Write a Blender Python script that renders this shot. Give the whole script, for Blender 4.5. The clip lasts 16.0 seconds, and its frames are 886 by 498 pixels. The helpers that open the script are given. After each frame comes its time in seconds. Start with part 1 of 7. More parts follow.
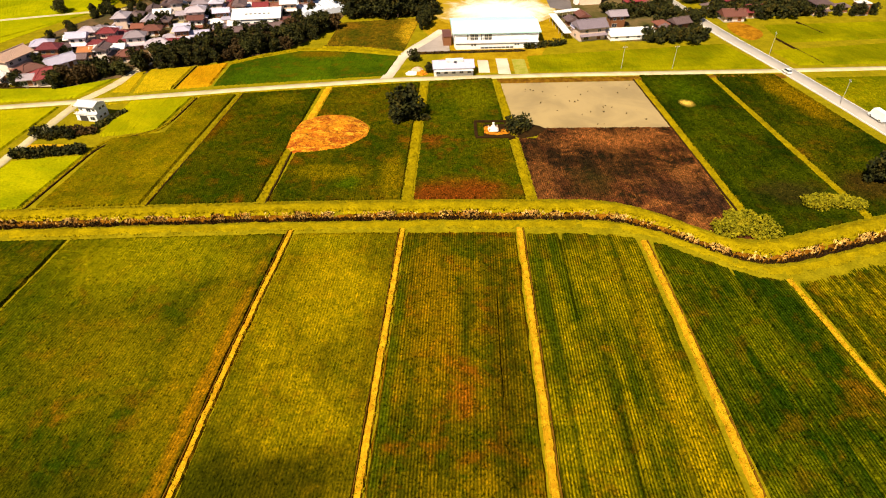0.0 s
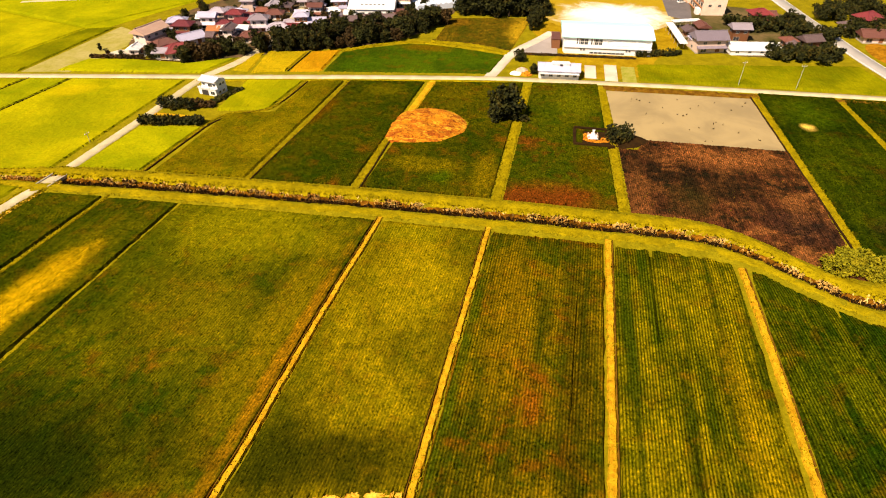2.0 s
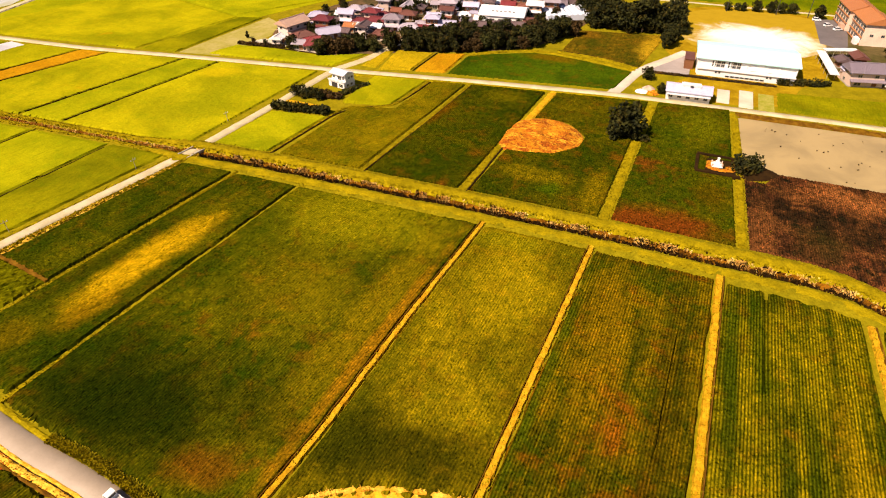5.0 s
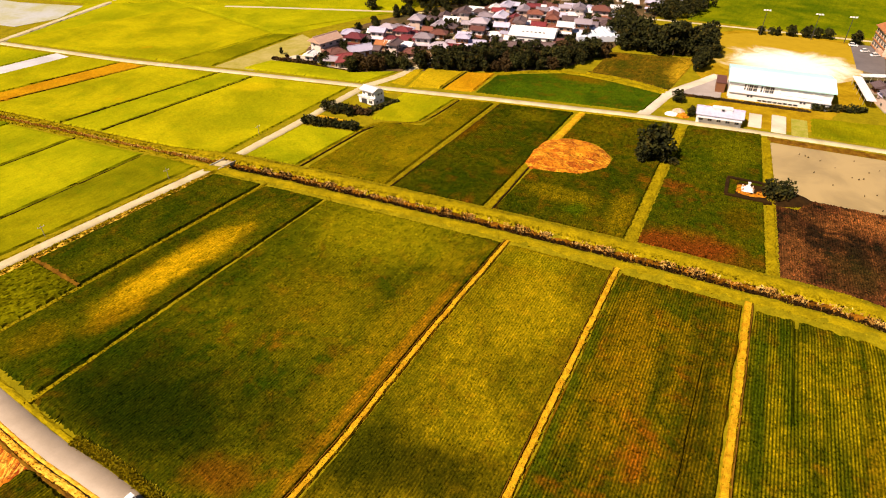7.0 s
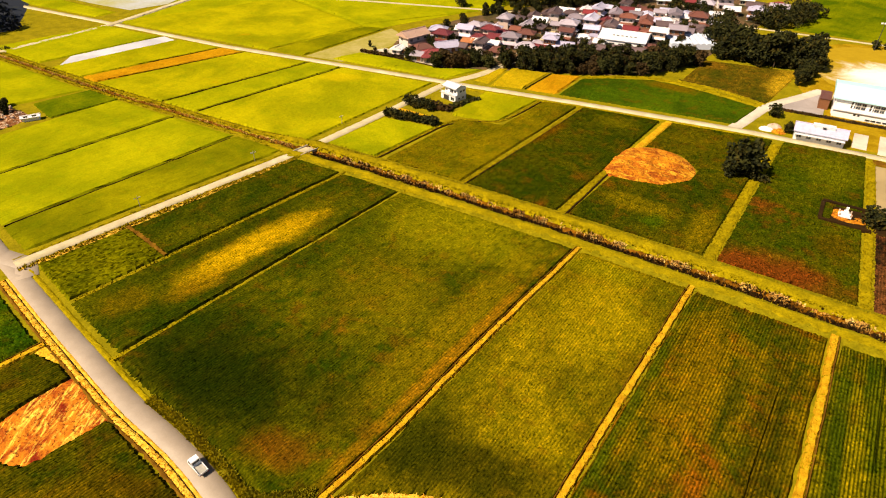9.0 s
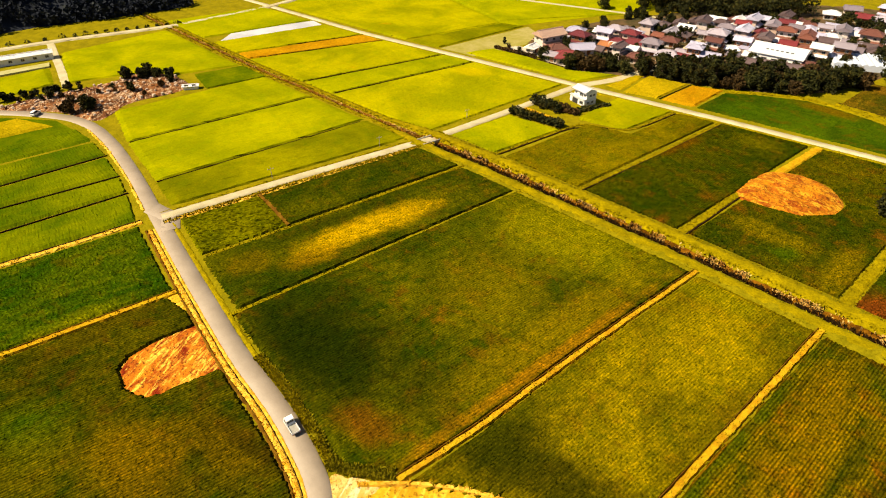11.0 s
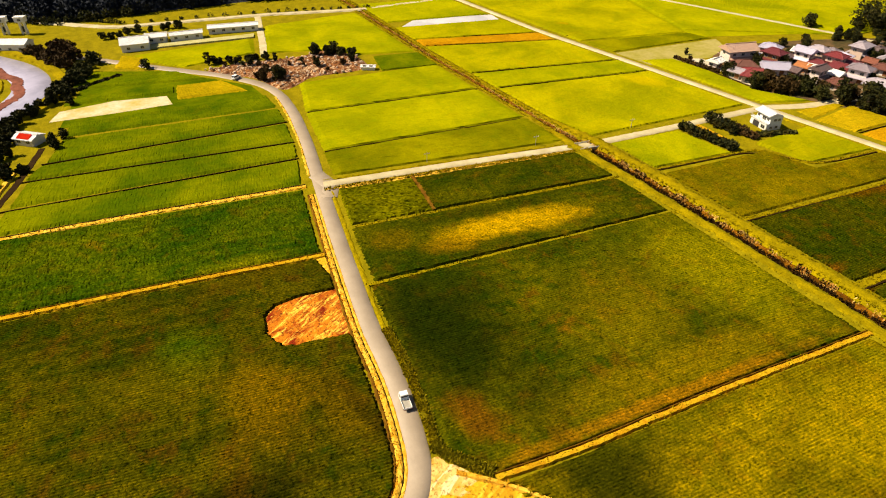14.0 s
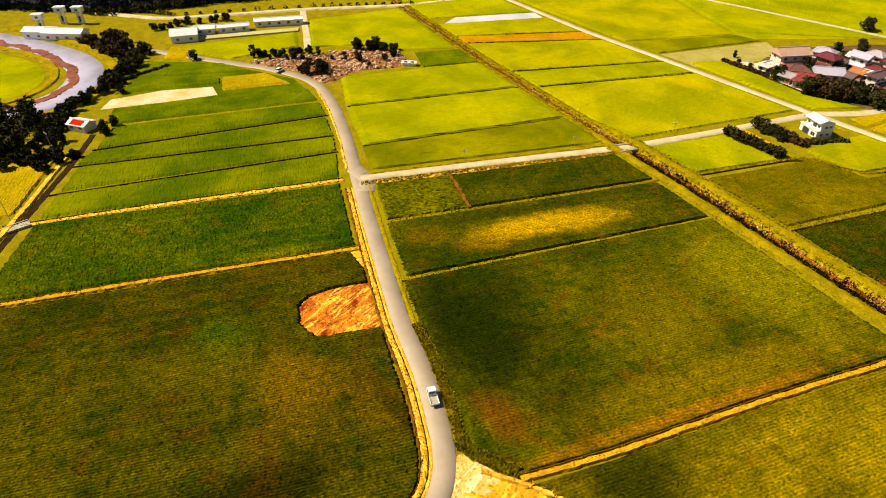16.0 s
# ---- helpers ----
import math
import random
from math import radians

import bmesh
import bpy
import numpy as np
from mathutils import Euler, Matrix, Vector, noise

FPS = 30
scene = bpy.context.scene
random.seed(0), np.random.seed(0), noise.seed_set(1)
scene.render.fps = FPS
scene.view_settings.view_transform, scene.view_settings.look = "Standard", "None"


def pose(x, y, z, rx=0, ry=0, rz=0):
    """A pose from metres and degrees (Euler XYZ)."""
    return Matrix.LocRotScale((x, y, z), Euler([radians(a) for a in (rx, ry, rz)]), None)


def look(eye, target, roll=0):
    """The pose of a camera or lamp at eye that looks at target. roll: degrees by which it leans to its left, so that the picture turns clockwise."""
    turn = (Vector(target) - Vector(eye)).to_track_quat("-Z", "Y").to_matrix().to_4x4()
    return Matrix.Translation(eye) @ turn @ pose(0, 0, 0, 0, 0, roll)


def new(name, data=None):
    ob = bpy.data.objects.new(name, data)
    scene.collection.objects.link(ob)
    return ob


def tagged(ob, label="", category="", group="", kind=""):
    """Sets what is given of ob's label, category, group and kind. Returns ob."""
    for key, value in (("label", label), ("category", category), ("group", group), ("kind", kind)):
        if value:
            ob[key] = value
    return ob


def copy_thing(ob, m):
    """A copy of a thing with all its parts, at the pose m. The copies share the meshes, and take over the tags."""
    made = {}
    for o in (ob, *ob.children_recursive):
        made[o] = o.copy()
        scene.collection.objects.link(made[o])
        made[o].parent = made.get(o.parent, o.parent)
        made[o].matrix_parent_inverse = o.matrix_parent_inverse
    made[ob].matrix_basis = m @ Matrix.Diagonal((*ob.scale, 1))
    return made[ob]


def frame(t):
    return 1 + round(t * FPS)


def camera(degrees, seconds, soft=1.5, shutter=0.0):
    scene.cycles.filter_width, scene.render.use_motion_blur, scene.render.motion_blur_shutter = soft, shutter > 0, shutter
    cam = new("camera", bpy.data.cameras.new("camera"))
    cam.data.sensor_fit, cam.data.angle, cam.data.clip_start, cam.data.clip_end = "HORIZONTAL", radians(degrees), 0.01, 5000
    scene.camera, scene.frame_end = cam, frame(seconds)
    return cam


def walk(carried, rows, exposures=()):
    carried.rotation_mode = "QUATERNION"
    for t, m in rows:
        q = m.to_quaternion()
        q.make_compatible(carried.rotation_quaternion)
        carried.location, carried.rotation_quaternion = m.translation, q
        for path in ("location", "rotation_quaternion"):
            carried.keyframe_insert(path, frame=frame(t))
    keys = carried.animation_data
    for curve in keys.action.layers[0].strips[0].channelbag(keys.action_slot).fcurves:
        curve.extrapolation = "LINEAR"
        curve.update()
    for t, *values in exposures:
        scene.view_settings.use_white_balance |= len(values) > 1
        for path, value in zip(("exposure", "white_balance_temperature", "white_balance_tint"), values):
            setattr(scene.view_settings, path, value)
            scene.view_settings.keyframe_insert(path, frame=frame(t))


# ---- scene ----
cam = camera(73.64, 16.0, soft=1.12)
EYE = (-0.12, 0.09, 79.79)
# seconds, heading west of north, pitch, roll
PATH = [
    (0, -0.17, -38.25, -0.30),
    (0.5, 3.44, -38.27, -0.18),
    (1, 5.80, -38.30, -0.11),
    (1.5, 7.81, -38.33, -0.06),
    (2, 10.11, -38.36, 0.01),
    (2.5, 12.52, -38.46, 0.04),
    (3, 15.01, -38.51, 0.07),
    (3.5, 18.03, -38.58, 0.09),
    (4, 20.99, -38.65, 0.15),
    (4.2, 21.82, -38.66, 0.15),
    (6.3, 22.54, -36.05, 0.05),
    (6.5, 23.27, -36.08, 0.02),
    (7, 25.12, -36.11, 0.03),
    (7.5, 26.64, -36.15, 0.04),
    (8, 28.34, -36.19, 0.02),
    (8.2, 29.22, -36.21, 0.03),
    (10.3, 41.67, -36.42, 0.03),
    (10.5, 43.07, -36.46, 0.00),
    (11, 46.23, -36.51, -0.05),
    (11.5, 48.96, -36.55, -0.10),
    (12, 51.56, -36.56, -0.06),
    (12.5, 54.69, -36.60, -0.12),
    (13, 57.43, -36.62, -0.15),
    (13.5, 60.18, -36.67, -0.15),
    (14, 62.75, -36.73, -0.18),
    (14.5, 62.31, -36.78, -0.17),
    (15, 62.25, -36.81, -0.14),
    (15.5, 64.44, -36.89, -0.21),
    (16, 66.81, -36.97, -0.31),
]


def aim(heading, pitch):
    """A point 100 m from the eye in a direction given in degrees."""
    a, b = radians(heading), radians(pitch)
    return (EYE[0] - 100 * math.sin(a) * math.cos(b), EYE[1] + 100 * math.cos(a) * math.cos(b), EYE[2] + 100 * math.sin(b))


walk(cam, [(t, look(EYE, aim(heading, pitch), roll)) for t, heading, pitch, roll in PATH], ((0.0, 0.90, 6500, 13), (2.0, 0.90, 6500, 17), (3.5, 0.89, 6500, 24), (8.0, 0.79, 6500, 21), (10.6, 0.86, 6500, 8), (11.5, 0.84, 6500, 8), (13.0, 0.79, 6500, 10), (16.0, 0.80, 6500, 8)))

# ---- light ----
SUN_AZIMUTH, SUN_HEIGHT = 212.0, 50.0
world = bpy.data.worlds.new("sky")
scene.world = world
world.use_nodes = True
sky = world.node_tree.nodes.new("ShaderNodeTexSky")
sky.sky_type, sky.sun_disc = "NISHITA", False
sky.sun_elevation, sky.sun_rotation = radians(SUN_HEIGHT), radians(SUN_AZIMUTH)
background = world.node_tree.nodes["Background"]
background.inputs["Strength"].default_value = 0.035
world.node_tree.links.new(sky.outputs[0], background.inputs[0])
sun_lamp = bpy.data.lights.new("sun", "SUN")
sun_lamp.energy, sun_lamp.angle, sun_lamp.color = 5.0, radians(0.6), (1.0, 0.85, 0.60)
sun = new("sun", sun_lamp)
az, el = radians(SUN_AZIMUTH), radians(SUN_HEIGHT)
sun.matrix_world = look((300 * math.sin(az) * math.cos(el), 300 * math.cos(az) * math.cos(el), 300 * math.sin(el)), (0, 0, 0))


# ---- materials ----
class Nodes:
    """A material under construction: short ways to add nodes and links."""

    def __init__(self, name, rough=0.9, metal=0.0, spec=0.0):
        self.m = bpy.data.materials.new(name)
        self.m.use_nodes = True
        self.t = self.m.node_tree
        self.b = self.t.nodes["Principled BSDF"]
        self.b.inputs["Roughness"].default_value = rough
        self.b.inputs["Metallic"].default_value = metal
        self.b.inputs["Specular IOR Level"].default_value = spec
        self.pos = None

    def put(self, socket, value):
        if isinstance(value, bpy.types.NodeSocket):
            self.t.links.new(value, socket)
        else:
            socket.default_value = (*value, 1.0) if isinstance(value, tuple) and len(value) == 3 and socket.type == "RGBA" else value

    def place(self, things=False):
        if things:
            return self.t.nodes.new("ShaderNodeTexCoord").outputs["Object"]
        if self.pos is None:
            self.pos = self.t.nodes.new("ShaderNodeNewGeometry").outputs["Position"]
        return self.pos

    def mapped(self, vector, shift=(0, 0, 0), turn=0.0, scale=(1, 1, 1)):
        n = self.t.nodes.new("ShaderNodeMapping")
        n.vector_type = "TEXTURE"
        self.put(n.inputs["Vector"], vector)
        n.inputs["Location"].default_value = shift
        n.inputs["Rotation"].default_value = (0, 0, turn)
        n.inputs["Scale"].default_value = scale
        return n.outputs[0]

    def noise(self, vector, scale, detail=4.0, rough=0.6, distort=0.0):
        n = self.t.nodes.new("ShaderNodeTexNoise")
        self.put(n.inputs["Vector"], vector)
        for k, v in (("Scale", scale), ("Detail", detail), ("Roughness", rough), ("Distortion", distort)):
            n.inputs[k].default_value = v
        return n.outputs["Fac"]

    def ramp(self, value, low, high, smooth=True):
        n = self.t.nodes.new("ShaderNodeMapRange")
        n.interpolation_type = "SMOOTHSTEP" if smooth else "LINEAR"
        self.put(n.inputs["Value"], value)
        n.inputs["From Min"].default_value, n.inputs["From Max"].default_value = low, high
        return n.outputs[0]

    def math(self, op, a, b=0.0):
        n = self.t.nodes.new("ShaderNodeMath")
        n.operation = op
        self.put(n.inputs[0], a), self.put(n.inputs[1], b)
        return n.outputs[0]

    def mix(self, fac, a, b, how="MIX"):
        n = self.t.nodes.new("ShaderNodeMix")
        n.data_type, n.blend_type = "RGBA", how
        self.put(n.inputs[0], fac), self.put(n.inputs[6], a), self.put(n.inputs[7], b)
        return n.outputs[2]

    def length(self, vector):
        n = self.t.nodes.new("ShaderNodeVectorMath")
        n.operation = "LENGTH"
        self.put(n.inputs[0], vector)
        return n.outputs["Value"]

    def bump(self, height, strength=0.5, distance=0.1):
        n = self.t.nodes.new("ShaderNodeBump")
        n.inputs["Strength"].default_value, n.inputs["Distance"].default_value = strength, distance
        self.put(n.inputs["Height"], height)
        self.t.links.new(n.outputs[0], self.b.inputs["Normal"])

    def colour(self, value):
        self.put(self.b.inputs["Base Color"], value)
        return self.m


def plain(name, c1, c2, scale, rough=0.8, metal=0.0, spec=0.3, grain=0.0, bump=0.0, things=True, fine=8.0):
    """A surface of two mixed colours with blotches and a finer grain."""
    n = Nodes(name, rough, metal, spec)
    v = n.place(things)
    col = n.mix(n.ramp(n.noise(v, scale, 5.0, 0.65), 0.3, 0.7), c1, c2)
    g = n.noise(v, scale * fine, 3.0, 0.7)
    if grain:
        col = n.mix(n.math("MULTIPLY", n.ramp(g, 0.35, 0.75), grain), col, (c1[0] * 0.35, c1[1] * 0.35, c1[2] * 0.35))
    if bump:
        n.bump(g, bump, 0.08)
    return n.colour(col)


def varied(name, c1, c2, rough=0.7, spec=0.3, scale=2.0):
    """One colour a thing, picked between two, with faint blotches."""
    n = Nodes(name, rough, 0.0, spec)
    info = n.t.nodes.new("ShaderNodeObjectInfo")
    col = n.mix(info.outputs["Random"], c1, c2)
    dirt = n.ramp(n.noise(n.place(True), scale, 5.0, 0.7), 0.35, 0.8)
    return n.colour(n.mix(n.math("MULTIPLY", dirt, 0.35), col, tuple(0.45 * a for a in c1)))


def crop(name, dark, light, dead=(0.17, 0.065, 0.006), dead_from=0.62, big=0.045, turn=0.03, seed=0.0, patches=(), stripes=0.5, grain=0.55, rust=0.35, lines=0.0):
    """Standing rice: broad blotches of two greens, streaks along the rows, mottling of rusty and fresh green plants a
    few metres wide, dead brown spots, patches (x, y, half length, half width, turn in degrees, colour, strength), then
    planted rows, clumps and single tufts, whose shade and lit tips are painted into the colour."""
    n = Nodes(name, 1.0, 0.0, 0.0)
    v = n.place()
    flat = n.mapped(v, (0, 0, 0), 0.0, (1.0, 1.0, 1e4))
    shifted = n.mapped(flat, (seed * 37.1, seed * 19.7, 0))
    rows = n.mapped(flat, (seed, 0, 0), turn, (1.0, 26.0, 1.0))
    blot = n.noise(shifted, big, 5.0, 0.6, 0.4)
    streak = n.noise(rows, 0.5, 2.0, 0.5)
    fac = n.math("ADD", n.math("MULTIPLY", n.math("SUBTRACT", streak, 0.5), stripes * 0.45), blot)
    col = n.mix(n.ramp(fac, 0.30, 0.72), dark, light)
    # rusty and fresh plants
    mid = n.noise(shifted, 0.20, 6.0, 0.66, 0.3)
    col = n.mix(n.math("MULTIPLY", n.ramp(mid, 0.50, 0.66), min(1.0, rust * 1.15)), col, tuple(0.55 * a + 0.45 * b for a, b in zip(dead, dark)))
    fresh = n.noise(n.mapped(flat, (71.3 + seed * 5, 33.1, 0)), 0.22, 6.0, 0.66, 0.3)
    col = n.mix(n.math("MULTIPLY", n.ramp(fresh, 0.50, 0.66), min(1.0, rust * 1.3)), col, (dark[0] * 0.75, dark[1] * 1.1, dark[2]))
    spots = n.noise(n.mapped(flat, (11.3 + seed * 7, 5.1, 0)), big * 1.3, 6.0, 0.65, 0.6)
    col = n.mix(n.math("MULTIPLY", n.ramp(spots, dead_from, dead_from + 0.16), 0.75), col, dead)
    edge = n.noise(flat, 0.16, 5.0, 0.65)
    for x, y, a, b, deg, c, strength in patches:
        d = n.length(n.mapped(n.mapped(flat, (x, y, 0), radians(deg)), (0, 0, 0), 0.0, (a, b, 1.0)))
        d = n.math("ADD", d, n.math("MULTIPLY", n.math("SUBTRACT", edge, 0.5), 1.1))
        col = n.mix(n.math("MULTIPLY", n.math("SUBTRACT", 1.0, n.ramp(d, 0.25, 1.1)), strength), col, c)
    # planted rows, shade between them and lit crests painted in, stronger in some stretches than in others
    clump = n.ramp(n.noise(shifted, 0.5, 4.0, 0.7), 0.35, 0.62)
    if lines:
        sep = n.t.nodes.new("ShaderNodeSeparateXYZ")
        n.put(sep.inputs[0], n.mapped(flat, (0, 0, 0), turn))
        wave = n.math("SINE", n.math("MULTIPLY", sep.outputs[0], 2 * math.pi / 0.52))
        sway = n.math("ADD", n.math("MULTIPLY", n.ramp(streak, 0.35, 0.65), 0.5), 0.5)
        col = n.mix(n.math("MULTIPLY", n.math("MULTIPLY", n.ramp(wave, -0.3, 0.7), sway), min(1.0, 0.85 * lines)), col, (0.30, 0.34, 0.30), "MULTIPLY")
        col = n.mix(n.math("MULTIPLY", n.math("SUBTRACT", 1.0, n.ramp(wave, -0.9, 0.1)), min(1.0, 0.5 * lines)), col, (1.7, 1.6, 1.5), "MULTIPLY")
    # clumps a metre or two wide, dimmed and brightened in the colour
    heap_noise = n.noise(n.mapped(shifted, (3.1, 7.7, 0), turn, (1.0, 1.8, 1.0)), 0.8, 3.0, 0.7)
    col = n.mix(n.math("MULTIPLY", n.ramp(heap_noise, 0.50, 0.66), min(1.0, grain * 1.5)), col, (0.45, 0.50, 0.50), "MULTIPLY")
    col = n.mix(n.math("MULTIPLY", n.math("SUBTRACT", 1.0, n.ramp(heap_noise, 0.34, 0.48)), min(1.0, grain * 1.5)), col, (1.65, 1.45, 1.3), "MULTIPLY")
    # single tufts: shade in the gaps and sunlight on the tips, painted into the colour
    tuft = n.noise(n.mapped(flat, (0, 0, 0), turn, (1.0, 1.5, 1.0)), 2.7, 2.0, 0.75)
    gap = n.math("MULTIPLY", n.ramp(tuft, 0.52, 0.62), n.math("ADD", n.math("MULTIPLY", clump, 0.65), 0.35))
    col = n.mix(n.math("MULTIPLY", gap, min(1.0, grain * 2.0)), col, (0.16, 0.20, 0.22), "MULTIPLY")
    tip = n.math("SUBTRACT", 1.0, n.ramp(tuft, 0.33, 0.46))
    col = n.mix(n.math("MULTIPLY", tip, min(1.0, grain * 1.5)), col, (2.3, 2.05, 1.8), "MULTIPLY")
    n.bump(tuft, 0.25, 0.12)
    return n.colour(col)


GREEN, OLIVE = (0.020, 0.033, 0.0016), (0.085, 0.082, 0.0020)
GOLD, LIME = (0.26, 0.19, 0.004), (0.30, 0.29, 0.0035)

M_VERGE = plain("verge_grass", (0.27, 0.212, 0.003), (0.165, 0.138, 0.002), 0.25, 0.95, spec=0.02, grain=0.5, bump=0.8, things=False)
M_BANK = plain("bank_grass", (0.33, 0.242, 0.001), (0.19, 0.145, 0.001), 0.3, 0.95, spec=0.02, grain=0.45, bump=0.9, things=False)
M_STRAW = plain("dry_straw", (0.82, 0.52, 0.06), (0.58, 0.27, 0.008), 0.8, 0.95, spec=0.0, grain=0.35, bump=0.8, things=False)
M_REED = plain("dead_reed", (0.78, 0.54, 0.16), (0.46, 0.20, 0.012), 0.22, 0.9, spec=0.1, things=False)
M_PATH = plain("bund_soil", (0.60, 0.37, 0.010), (0.42, 0.19, 0.005), 0.7, 0.95, spec=0.0, grain=0.6, bump=0.8, things=False)
M_ROAD = plain("worn_asphalt", (0.34, 0.27, 0.20), (0.27, 0.21, 0.15), 0.12, 0.55, spec=0.45, grain=0.12, bump=0.2, things=False, fine=30)
M_LANE = plain("pale_concrete_lane", (0.55, 0.47, 0.29), (0.40, 0.33, 0.18), 0.2, 0.7, spec=0.3, grain=0.2, bump=0.3, things=False, fine=20)
M_YARD = plain("pale_yard_gravel", (0.60, 0.53, 0.42), (0.42, 0.36, 0.26), 0.08, 0.95, spec=0.1, grain=0.15, bump=0.4, things=False, fine=20)
M_MAIN = plain("grey_asphalt", (0.40, 0.36, 0.33), (0.33, 0.30, 0.27), 0.1, 0.6, spec=0.4, grain=0.1, bump=0.2, things=False, fine=30)
M_BROWN_EDGE = plain("brown_soil_edge", (0.095, 0.040, 0.005), (0.22, 0.11, 0.008), 0.5, 0.95, spec=0.0, grain=0.4, bump=0.8, things=False)
M_WEEDS = plain("low_weeds", (0.30, 0.235, 0.006), (0.125, 0.112, 0.003), 0.9, 0.95, spec=0.0, grain=0.6, bump=0.8, things=False)
M_MUD = plain("dark_mud", (0.020, 0.010, 0.003), (0.036, 0.018, 0.004), 0.5, 0.95, spec=0.05, grain=0.4, bump=0.6, things=False)
M_STONE = plain("pale_stone", (0.60, 0.48, 0.38), (0.40, 0.26, 0.18), 0.6, 0.9, spec=0.2, grain=0.3, bump=0.5)
M_CONCRETE = plain("weathered_concrete", (0.42, 0.38, 0.31), (0.30, 0.26, 0.20), 0.5, 0.9, spec=0.2, grain=0.3, bump=0.3)
M_WALL = varied("painted_wall", (0.86, 0.81, 0.80), (0.46, 0.25, 0.14))
M_WHITE = plain("white_paint", (0.82, 0.81, 0.80), (0.74, 0.72, 0.70), 0.35, 0.6, grain=0.08)
M_WOOD = varied("brown_timber", (0.16, 0.06, 0.02), (0.30, 0.13, 0.06))
M_DARK = plain("dark_metal", (0.03, 0.028, 0.03), (0.05, 0.045, 0.045), 2.0, 0.5)
M_STEEL = plain("galvanised_steel", (0.45, 0.42, 0.36), (0.36, 0.33, 0.28), 2.0, 0.5, 0.4)
M_TYRE = plain("rubber", (0.02, 0.02, 0.02), (0.03, 0.03, 0.03), 5.0, 0.9)
M_CAR = plain("white_car_paint", (0.80, 0.80, 0.80), (0.76, 0.76, 0.76), 1.0, 0.25, spec=0.5)
M_RED = plain("red_paint", (0.42, 0.02, 0.006), (0.32, 0.014, 0.006), 1.0, 0.95, spec=0.0)


def roof_tiles(name, c1, c2, pitch=3.3):
    """Tiled or ribbed roof: one hue a roof, ribs by bump, weathered blotches."""
    n = Nodes(name, 0.55, 0.0, 0.4)
    info = n.t.nodes.new("ShaderNodeObjectInfo")
    v = n.place(True)
    col = n.mix(info.outputs["Random"], c1, c2)
    col = n.mix(n.math("MULTIPLY", n.ramp(n.noise(v, 0.9, 5.0, 0.7), 0.4, 0.75), 0.4), col, tuple(0.5 * a for a in c1))
    w = n.t.nodes.new("ShaderNodeTexWave")
    w.inputs["Scale"].default_value = pitch
    w.bands_direction = "X"
    n.put(w.inputs["Vector"], v)
    n.bump(w.outputs["Fac"], 0.5, 0.06)
    return n.colour(col)


M_ROOF_GREY = roof_tiles("grey_roof_tiles", (0.46, 0.40, 0.47), (0.17, 0.13, 0.15))
M_ROOF_DARK = roof_tiles("dark_roof_tiles", (0.09, 0.055, 0.055), (0.15, 0.10, 0.10))
M_ROOF_SLATE = roof_tiles("slate_roof_tiles", (0.25, 0.20, 0.24), (0.14, 0.11, 0.14))
M_SOLAR = plain("blue_solar_panel", (0.20, 0.32, 0.70), (0.16, 0.26, 0.60), 1.0, 0.25, spec=0.5)
M_FILM = plain("white_plastic_film", (0.62, 0.66, 0.76), (0.52, 0.57, 0.68), 0.5, 0.6, spec=0.4, grain=0.06)
M_ROOF_RED = roof_tiles("red_roof_tiles", (0.24, 0.030, 0.030), (0.13, 0.024, 0.030))
M_ROOF_BROWN = roof_tiles("brown_roof_tiles", (0.22, 0.075, 0.045), (0.12, 0.045, 0.035))
M_ROOF_BLUE = roof_tiles("blue_grey_roof_tiles", (0.60, 0.57, 0.72), (0.40, 0.37, 0.50))
M_ROOF_PALE = roof_tiles("pale_metal_roof", (0.82, 0.79, 0.79), (0.70, 0.68, 0.70), 6.0)
M_ROOF_TAN = roof_tiles("tan_roof_tiles", (0.52, 0.34, 0.26), (0.38, 0.23, 0.17))
M_ROOF_ORANGE = roof_tiles("orange_roof_tiles", (0.46, 0.18, 0.05), (0.38, 0.14, 0.05))
M_ROOF_GYM = plain("pale_cyan_metal_roof", (0.50, 0.80, 0.82), (0.45, 0.76, 0.78), 0.1, 0.45, spec=0.4, grain=0.03)


def glass_material():
    n = Nodes("window_glass", 0.08, 0.0, 0.6)
    return n.colour((0.03, 0.035, 0.045))


def water_material(name, col, rough=0.06, ripple=0.05):
    n = Nodes(name, rough, 0.0, 0.5)
    v = n.place()
    n.bump(n.noise(v, 1.3, 3.0, 0.5), ripple, 0.05)
    return n.colour(n.mix(n.ramp(n.noise(v, 0.08, 5.0, 0.65, 0.5), 0.35, 0.7), col, tuple(0.72 * a for a in col)))


M_GLASS = glass_material()
M_WATER = water_material("stream_water", (0.012, 0.009, 0.004), 0.12)
M_FLOOD = water_material("flooded_paddy_mud", (0.38, 0.275, 0.115), 0.35, 0.08)
M_FLOOD_PALE = water_material("flooded_paddy_pale", (0.60, 0.58, 0.60), 0.3, 0.05)
# the river's bluish colour holds a painted reflection of the sky
M_RIVER = water_material("sky_tinted_river_water", (0.44, 0.42, 0.58), 0.2, 0.08)


def leaves(name, c1, c2, c3):
    """Leaf clumps: each its own shade between two greens, some yellowed in the colour as if sunlit."""
    n = Nodes(name, 0.8, 0.0, 0.12)
    geo = n.t.nodes.new("ShaderNodeNewGeometry")
    r = geo.outputs["Random Per Island"]
    col = n.mix(r, c1, c2)
    col = n.mix(n.math("MULTIPLY", n.ramp(n.noise(n.place(True), 0.35, 3.0, 0.6), 0.5, 0.75), 0.6), col, c3)
    return n.colour(col)


